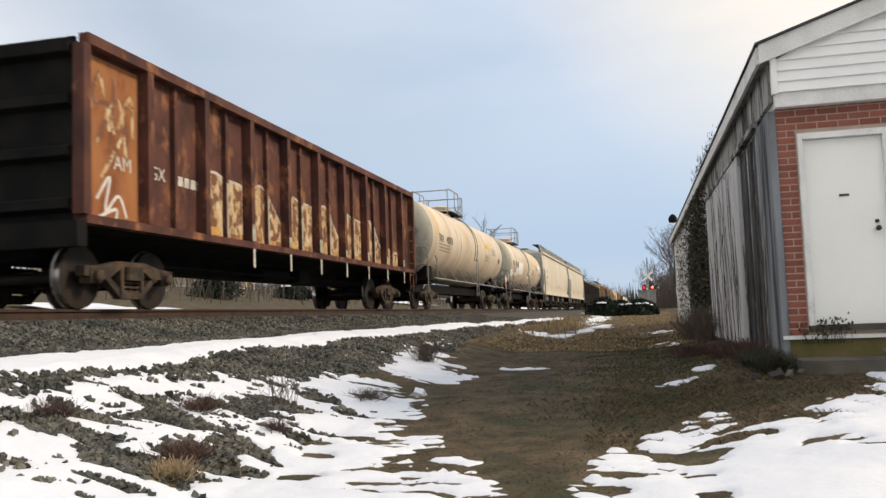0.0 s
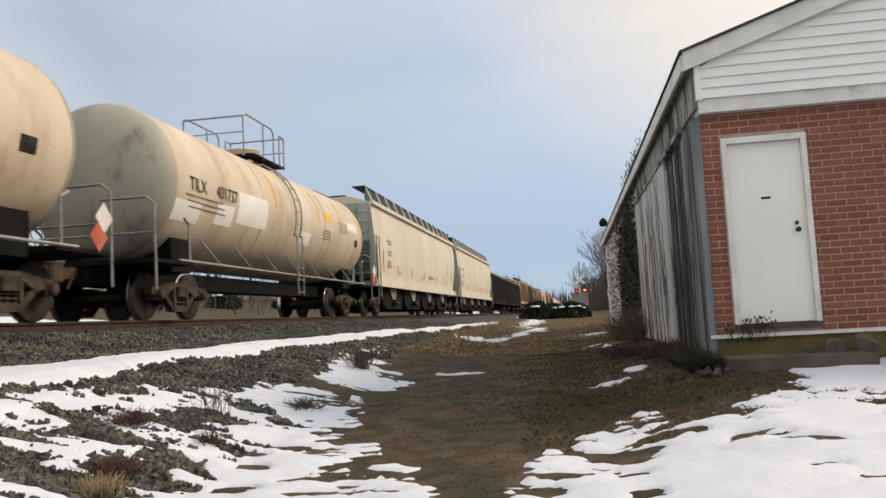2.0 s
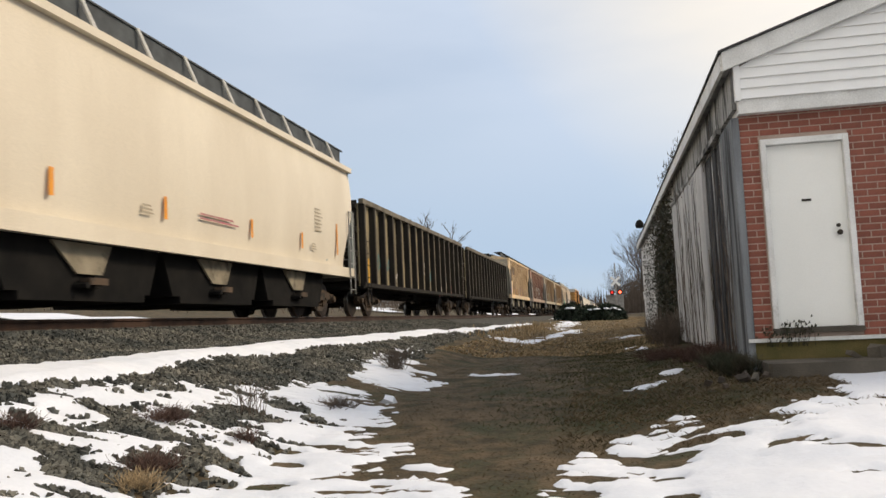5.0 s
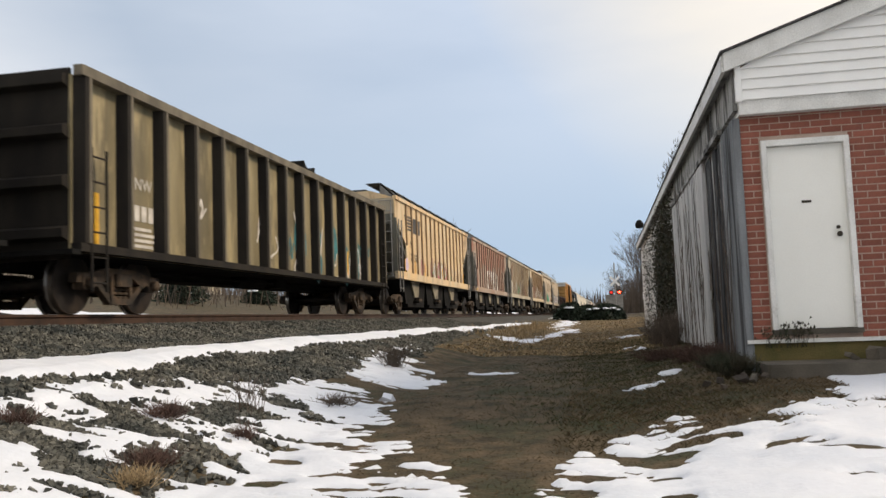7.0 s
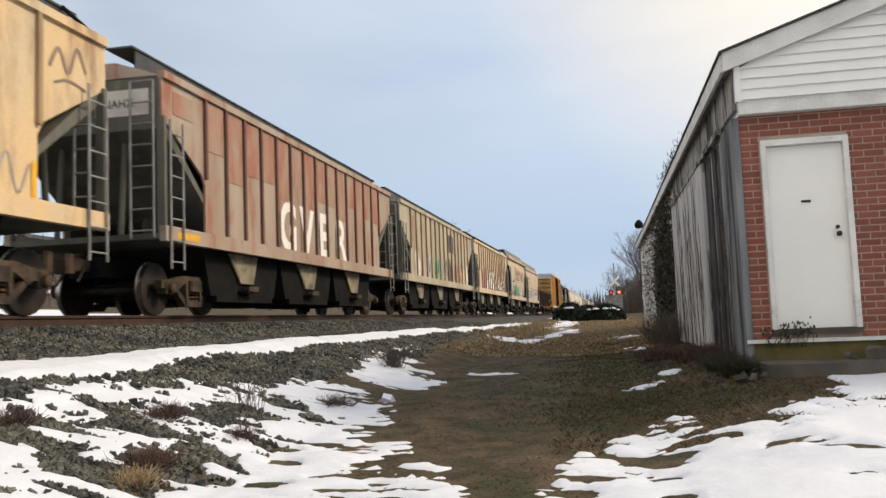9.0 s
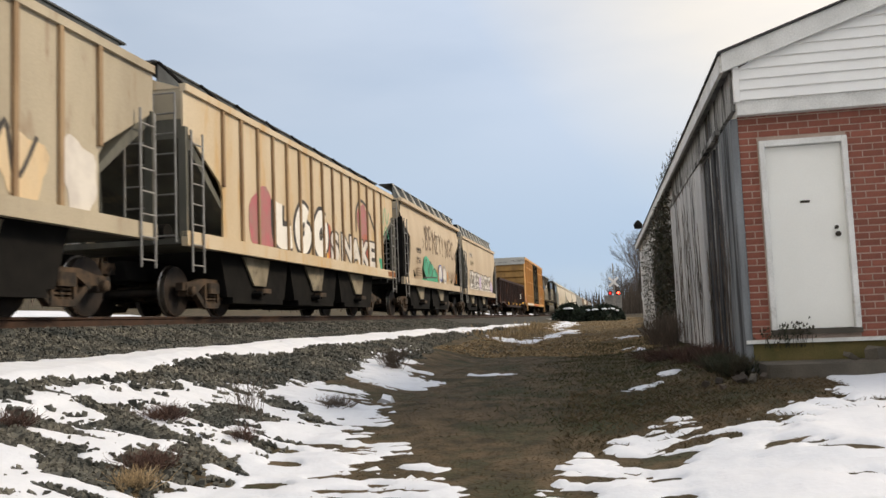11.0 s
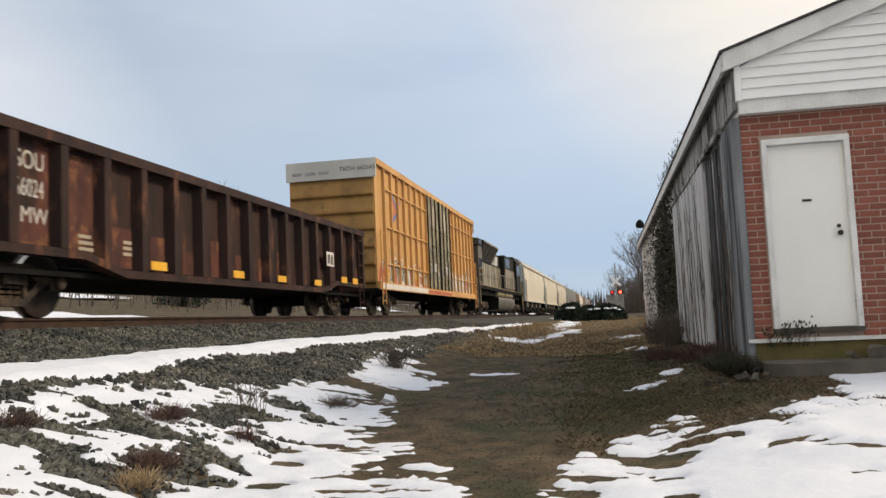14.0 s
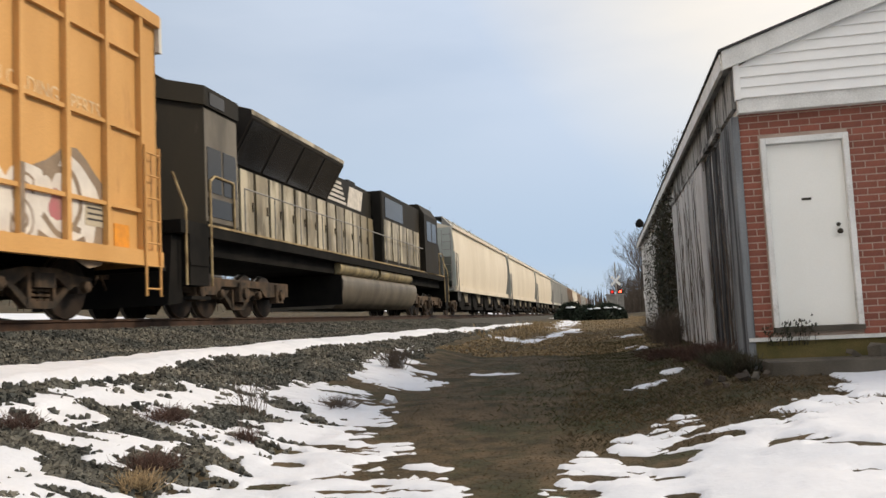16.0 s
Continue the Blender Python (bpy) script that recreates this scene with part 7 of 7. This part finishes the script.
for y in (0.25, 2.4, 4.5):
    patch(mm, y - 0.05, y + 0.05, 1.45, 1.9, ORANGE, F0 + 0.006, "reflector_stripe", "orange stripe")
writing("MMID", 0.24, TAGGREY, mm, pose(0.2, -M1 / 2 + 0.032, 3.75) @ END, "lettering", 0.002)
part("end_panel", Shape().box(-1.4, 1.4, -M1 / 2 + 0.026, -M1 / 2 + 0.030, 3.45, 4.05), GREYTAN, mm, "pale upper end panel")
# short pale hopper
words(cb, "CBFX", -4.0, 3.02, 0.36, TAGGREY, F0, 1.1)
words(cb, "305299", -3.95, 2.6, 0.36, GREYTAN, F0, 1.15)
patch(cb, -4.1, 4.3, 1.34, 1.62, TAGWHITE, F0 - 0.016, "painted_band")
blob(cb, -0.6, 1.75, .9, .8, TAGLILAC, F0, .3, 60)
blob(cb, 3.8, 1.65, .9, .6, TAGLILAC, F0 - 0.002, .3, 61)
bubble(cb, "STREET", -4.1, 1.5, 3.3, 0.8, TAGWHITE, TAGBLACK, F0 + 0.002)
bubble(cb, "PRODUCT", -0.35, 1.5, 3.9, 0.75, TAGWHITE, TAGBLACK, F0 + 0.002, 2)
# low brown gondola
words(sou, "SOU", -6.7, 1.9, 0.34, WHITEP, GS + 0.006, 0.85)
words(sou, "66024", -6.7, 1.54, 0.34, WHITEP, GS + 0.006, 0.66)
words(sou, "MW", -6.6, 1.2, 0.3, WHITEP, GS + 0.006)
bars(sou, -5.4, 1.1, 0.4, 3, GREYTAN, GS + 0.004)
bars(sou, -4.3, 1.1, 0.5, 3, GREYTAN, GS + 0.004)
patch(sou, -6.3, -5.0, 0.95, 2.25, RUST, GS)
for y in (-3.55, -0.6, 1.6, 3.9, 6.0, 7.0):
    patch(sou, y - 0.24, y + 0.24, 0.72 if abs(y) < 4.6 else 0.86, 0.86 if abs(y) < 4.6 else 1.02, YELLOW, HALF - 0.004, "reflector_stripe", "yellow strip")
patch(sou, 4.6, 5.15, 1.25, 1.62, TAGWHITE, HALF - 0.004, "tag_board", "white tag plate")
patch(sou, 4.68, 4.84, 1.32, 1.55, TAGBLACK, HALF - 0.001, "tag_mark")
patch(sou, 4.92, 5.06, 1.3, 1.55, TAGBLACK, HALF - 0.001, "tag_mark")
for i in range(0, 15):
    ys_ = -S1 / 2 + 0.16 + (S1 - 0.32) * i / 15
    patch(sou, ys_ + 0.14, ys_ + (S1 - 0.32) / 15 - 0.14, 0.92 if abs(ys_) > 5 else 0.72, 1.25 + 0.15 * math.sin(i * 2.3), RUST, GS, "rust_patch")
# boxcar
BXS = HALF - 0.097
SAGE_LINE = TAGGREY
FADED = surface("faded_grey_lettering", (0.45, 0.29, 0.14), (0.52, 0.31, 0.13), 4, 0.7, bump=0)
REDE = surface("faded_red_emblem", (0.62, 0.14, 0.07), (0.60, 0.22, 0.10), 4, 0.7, bump=0)
BLUEE = surface("faded_blue_emblem", (0.10, 0.16, 0.42), (0.17, 0.20, 0.36), 4, 0.7, bump=0)
for (a0, b0), (a1, b1), m_ in (((-7.45, 3.92), (-6.92, 3.52), REDE), ((-7.36, 4.06), (-6.85, 3.66), BLUEE), ((-6.85, 3.56), (-6.44, 3.14), BLUEE), ((-6.8, 3.66), (-6.33, 3.24), REDE),
                               ((-7.42, 3.36), (-6.95, 3.62), REDE), ((-7.36, 3.2), (-6.88, 3.48), BLUEE), ((-6.86, 3.68), (-6.36, 3.98), BLUEE), ((-6.82, 3.6), (-6.3, 3.86), REDE)):
    scrawl(bx_car, [(a0, b0), (a1, b1)], 0.13, m_, BXS + 0.004, "emblem_stroke")
for c, y, z in (("TB", -8.45, 2.4), ("OX", -7.5, 2.38)):
    words(bx_car, c, y, z, 0.42, FADED, BXS + 0.002, 0.95)
for i in range(4):
    patch(bx_car, -8.42 + 0.42 * i + (0.2 if i > 1 else 0), -8.16 + 0.42 * i + (0.2 if i > 1 else 0), 1.95, 2.22, FADED, BXS + 0.002, "number_bar")
bars(bx_car, -8.45, 3.66, 0.5, 2, FADED, BXS + 0.003, 0.09, 0.16)
bars(bx_car, -5.3, 3.4, 0.4, 3, FADED, BXS + 0.003, 0.05, 0.1)
# white letters outlined in brown
for i, c in enumerate("REPS"):
    blob(bx_car, 3.62 + i * 0.95, 1.42, 1.15, 1.15, TAGWHITE, BXS + 0.0005 * i, .12, 70 + i)
    words(bx_car, c, 3.22 + i * 0.95, 0.98 + 0.05 * (i % 2), 1.15, TAGBROWN, BXS + 0.004, 0.86, 0.03, "tag_letter", 0, 0.08)
    words(bx_car, c, 3.22 + i * 0.95, 0.98 + 0.05 * (i % 2), 1.15, TAGWHITE, BXS + 0.007, 0.86, -0.012, "tag_letter", 0, 0.08)
for i in range(1, 5):
    y = 2.5 + 6.5 * i / 7
    patch(bx_car, y - 0.042, y + 0.042, 1.06, 1.95, TAGWHITE if i % 2 else TAGBROWN, HALF - 0.005, "painted_band")
blob(bx_car, 7.3, 1.5, 1.8, 1.7, TAGBROWN, BXS, .2, 71)
blob(bx_car, 7.2, 1.45, 1.45, 1.35, TAGWHITE, BXS + 0.002, .3, 72)
for pts in ([(6.7, 1.9), (7.3, 2.0), (7.5, 1.5), (7.1, 1.1), (6.7, 1.35)], [(7.0, 1.7), (7.2, 1.3), (7.5, 1.2)], [(6.6, 1.1), (7.1, 0.95), (7.6, 1.1)]):
    scrawl(bx_car, pts, 0.09, TAGBROWN, BXS + 0.005)
blob(bx_car, 7.0, 1.5, .3, .5, TAGPINK, BXS + 0.004, .3, 73)
r = random.Random(44)
for i in range(26):
    y, z = r.uniform(-2.1, 2.2), r.uniform(1.2, 2.6)
    scrawl(bx_car, [(y, z), (y + r.uniform(-.2, .2), z + r.uniform(.1, .3)), (y + r.uniform(-.3, .3), z + r.uniform(.2, .6))], r.uniform(0.03, 0.09), (TAGBLACK, TAGWHITE, TAGBLACK, SAGE_LINE)[i % 4], HALF - 0.012, "door_scrawl")
for y in (-1.6, -0.9, 0.8, 1.5):
    bars(bx_car, y, 4.3, 0.5, 5, TAGWHITE, HALF - 0.008, 0.05, 0.13)
# wild sharp letters along the lower side
SAGE = surface("tag_sage_grey", (0.30, 0.31, 0.24), (0.40, 0.36, 0.26), 3, 0.7, bump=0, spot=(0.16, 0.15, 0.12), spots=0.58)
TAGGOLD = surface("tag_gold", (0.66, 0.42, 0.07), (0.62, 0.25, 0.05), 3, 0.7, bump=0)
r = random.Random(80)
blob(bx_car, -8.95, 1.15, .8, .95, TAGRED, BXS + 0.001, .2, 5)
y, i = -9.15, 0
while y < -2.5:
    w = r.uniform(0.5, 0.8)
    z0, z1, k = r.uniform(1.02, 1.1), r.uniform(1.55, 1.85), r.uniform(-0.3, 0.3)
    fill = (TAGRED, TAGGOLD, SAGE, TAGRED, SAGE, TAGGREY, SAGE, TAGWHITE)[i % 8]
    part("painted_shape", Shape().prism([(y, z0), (y + w, z0), (y + w + k, z1), (y + w * 0.55 + k, z1 - 0.15), (y + 0.06 + k, z1)], "x", BXS - 0.001, BXS + 0.002 + 0.0005 * i), fill, bx_car)
    part("painted_shape", Shape().prism([(y + w * 0.3, z0), (y + w * 0.62, z0), (y + w * 0.5 + k * 0.6, z0 + 0.34)], "x", BXS, BXS + 0.009), (TAGRED, TAGWHITE, TAGBLACK)[i % 3], bx_car)
    for q, m_, wd in ((0.0, TAGWHITE, 0.07), (0.09, TAGBLACK, 0.05)):
        scrawl(bx_car, [(y + q, z0), (y + q + k * 0.6, (z0 + z1) / 2), (y + q + k, z1)], wd, m_, BXS + 0.012)
    scrawl(bx_car, [(y + k, z1), (y + w * 0.5 + k, z1 - 0.1), (y + w + k, z1 + 0.03)], 0.05, TAGWHITE if i % 2 else TAGBLACK, BXS + 0.012)
    if i % 2:
        scrawl(bx_car, [(y + 0.1, z1 + 0.06), (y + 0.35, z1 + 0.09)], 0.08, TAGWHITE, BXS + 0.012)
    blob(bx_car, y + 0.3, 0.98, 0.7, 0.3, TAGWHITE if i % 3 else TAGRED, BXS + 0.01, .4, 100 + i)
    y += w * 0.85
    i += 1
patch(bx_car, -9.3, -2.6, 0.83, 1.0, TAGWHITE, HALF + 0.002, "painted_band")
patch(bx_car, -2.4, 2.4, 0.83, 0.95, TAGRED, HALF + 0.002, "painted_band")
patch(bx_car, 7.6, 8.2, 1.3, 1.62, GREYTAN, BXS + 0.006, "data_panel", "grey data panel")
bars(bx_car, 7.65, 1.54, 0.5, 3, TAGBLACK, BXS + 0.009, 0.03, 0.08)
words(bx_car, "LOADING XPERTS", 5.9, 2.9, 0.32, BUFF, BXS + 0.003, 0.8)
patch(bx_car, 8.3, 8.7, 1.0, 1.4, ORANGE, BXS + 0.006, "reflector_stripe", "orange patch")
writing("TBOX", 0.2, TAGBLACK, bx_car, pose(0.3, -X1 / 2 - 0.094, 4.62) @ END, "lettering", 0.002)
writing("642545", 0.2, TAGBLACK, bx_car, pose(0.9, -X1 / 2 - 0.094, 4.62) @ END, "lettering", 0.002)
for i in range(3):
    part("small_print", Shape().box(-1.3 + i * 0.45, -0.95 + i * 0.45, -X1 / 2 - 0.096, -X1 / 2 - 0.092, 4.55, 4.65), TAGGREY, bx_car)
# locomotive number on the rear board
for i in range(4):
    part("number_bar", Shape().box(0.2 + i * 0.16, 0.31 + i * 0.16, -11.925, -11.915, 3.98, 4.18), WHITEP, loco)
for i in range(4):
    part("end_stripe", Shape().box(-0.65, 0.05, -11.858, -11.848, 2.6 + i * 0.22, 2.7 + i * 0.22), WHITEP, loco)
part("scrap_piece", Shape().prism([(1.1, 3.4), (1.9, 3.4), (2.0, 3.75), (1.75, 3.62), (1.4, 3.66), (1.2, 3.8)], "x", 0.9, 1.3), UNDER, blk2, "bent dark scrap sticking out of the load")

# ---------------------------------------------------------------- movement


# small unevenness of the train's pace: seconds, metres
UNEVEN = [(0, 0), (1.5, 0), (2, 0.2), (2.5, 0.0), (3, 0), (6, 0), (6.5, 0.05), (7, 0), (7.5, -0.2), (8, 0), (8.5, 0.45), (9, 0.3), (11.5, 0.35), (12, -0.1), (13, 0), (13.5, 0.4), (14, 0.45), (14.5, -0.2), (15, -0.42), (15.5, -0.35), (16, -0.1)]


def travel(t):
    """How far the train has still to go at t seconds, beyond its place at 8 s."""
    u = t - 8.0
    return -16.0 * u + 0.014 * u * u + steps(t, UNEVEN)


def motions():
    times = [i * 0.5 for i in range(33)]
    for car, y in CARS:
        walk(car, [(t, pose(TRACK_X, y + travel(t), RAIL_Z)) for t in times])
    # wheels roll without slipping; those with one place on their truck share the keys
    made = {}
    for w in WHEELS:
        y, z = round(w.location.y, 3), round(w.location.z, 3)
        if (y, z) not in made:
            walk(w, [(i / 30, pose(0, y, z) @ Matrix.Rotation(-travel(i / 30) / 0.457 % (2 * math.pi), 4, "X")) for i in range(481)])
            made[(y, z)] = w.animation_data
        else:
            w.rotation_mode = "QUATERNION"
            keys = w.animation_data_create()
            keys.action = made[(y, z)].action
            keys.action_slot = made[(y, z)].action_slot


motions()
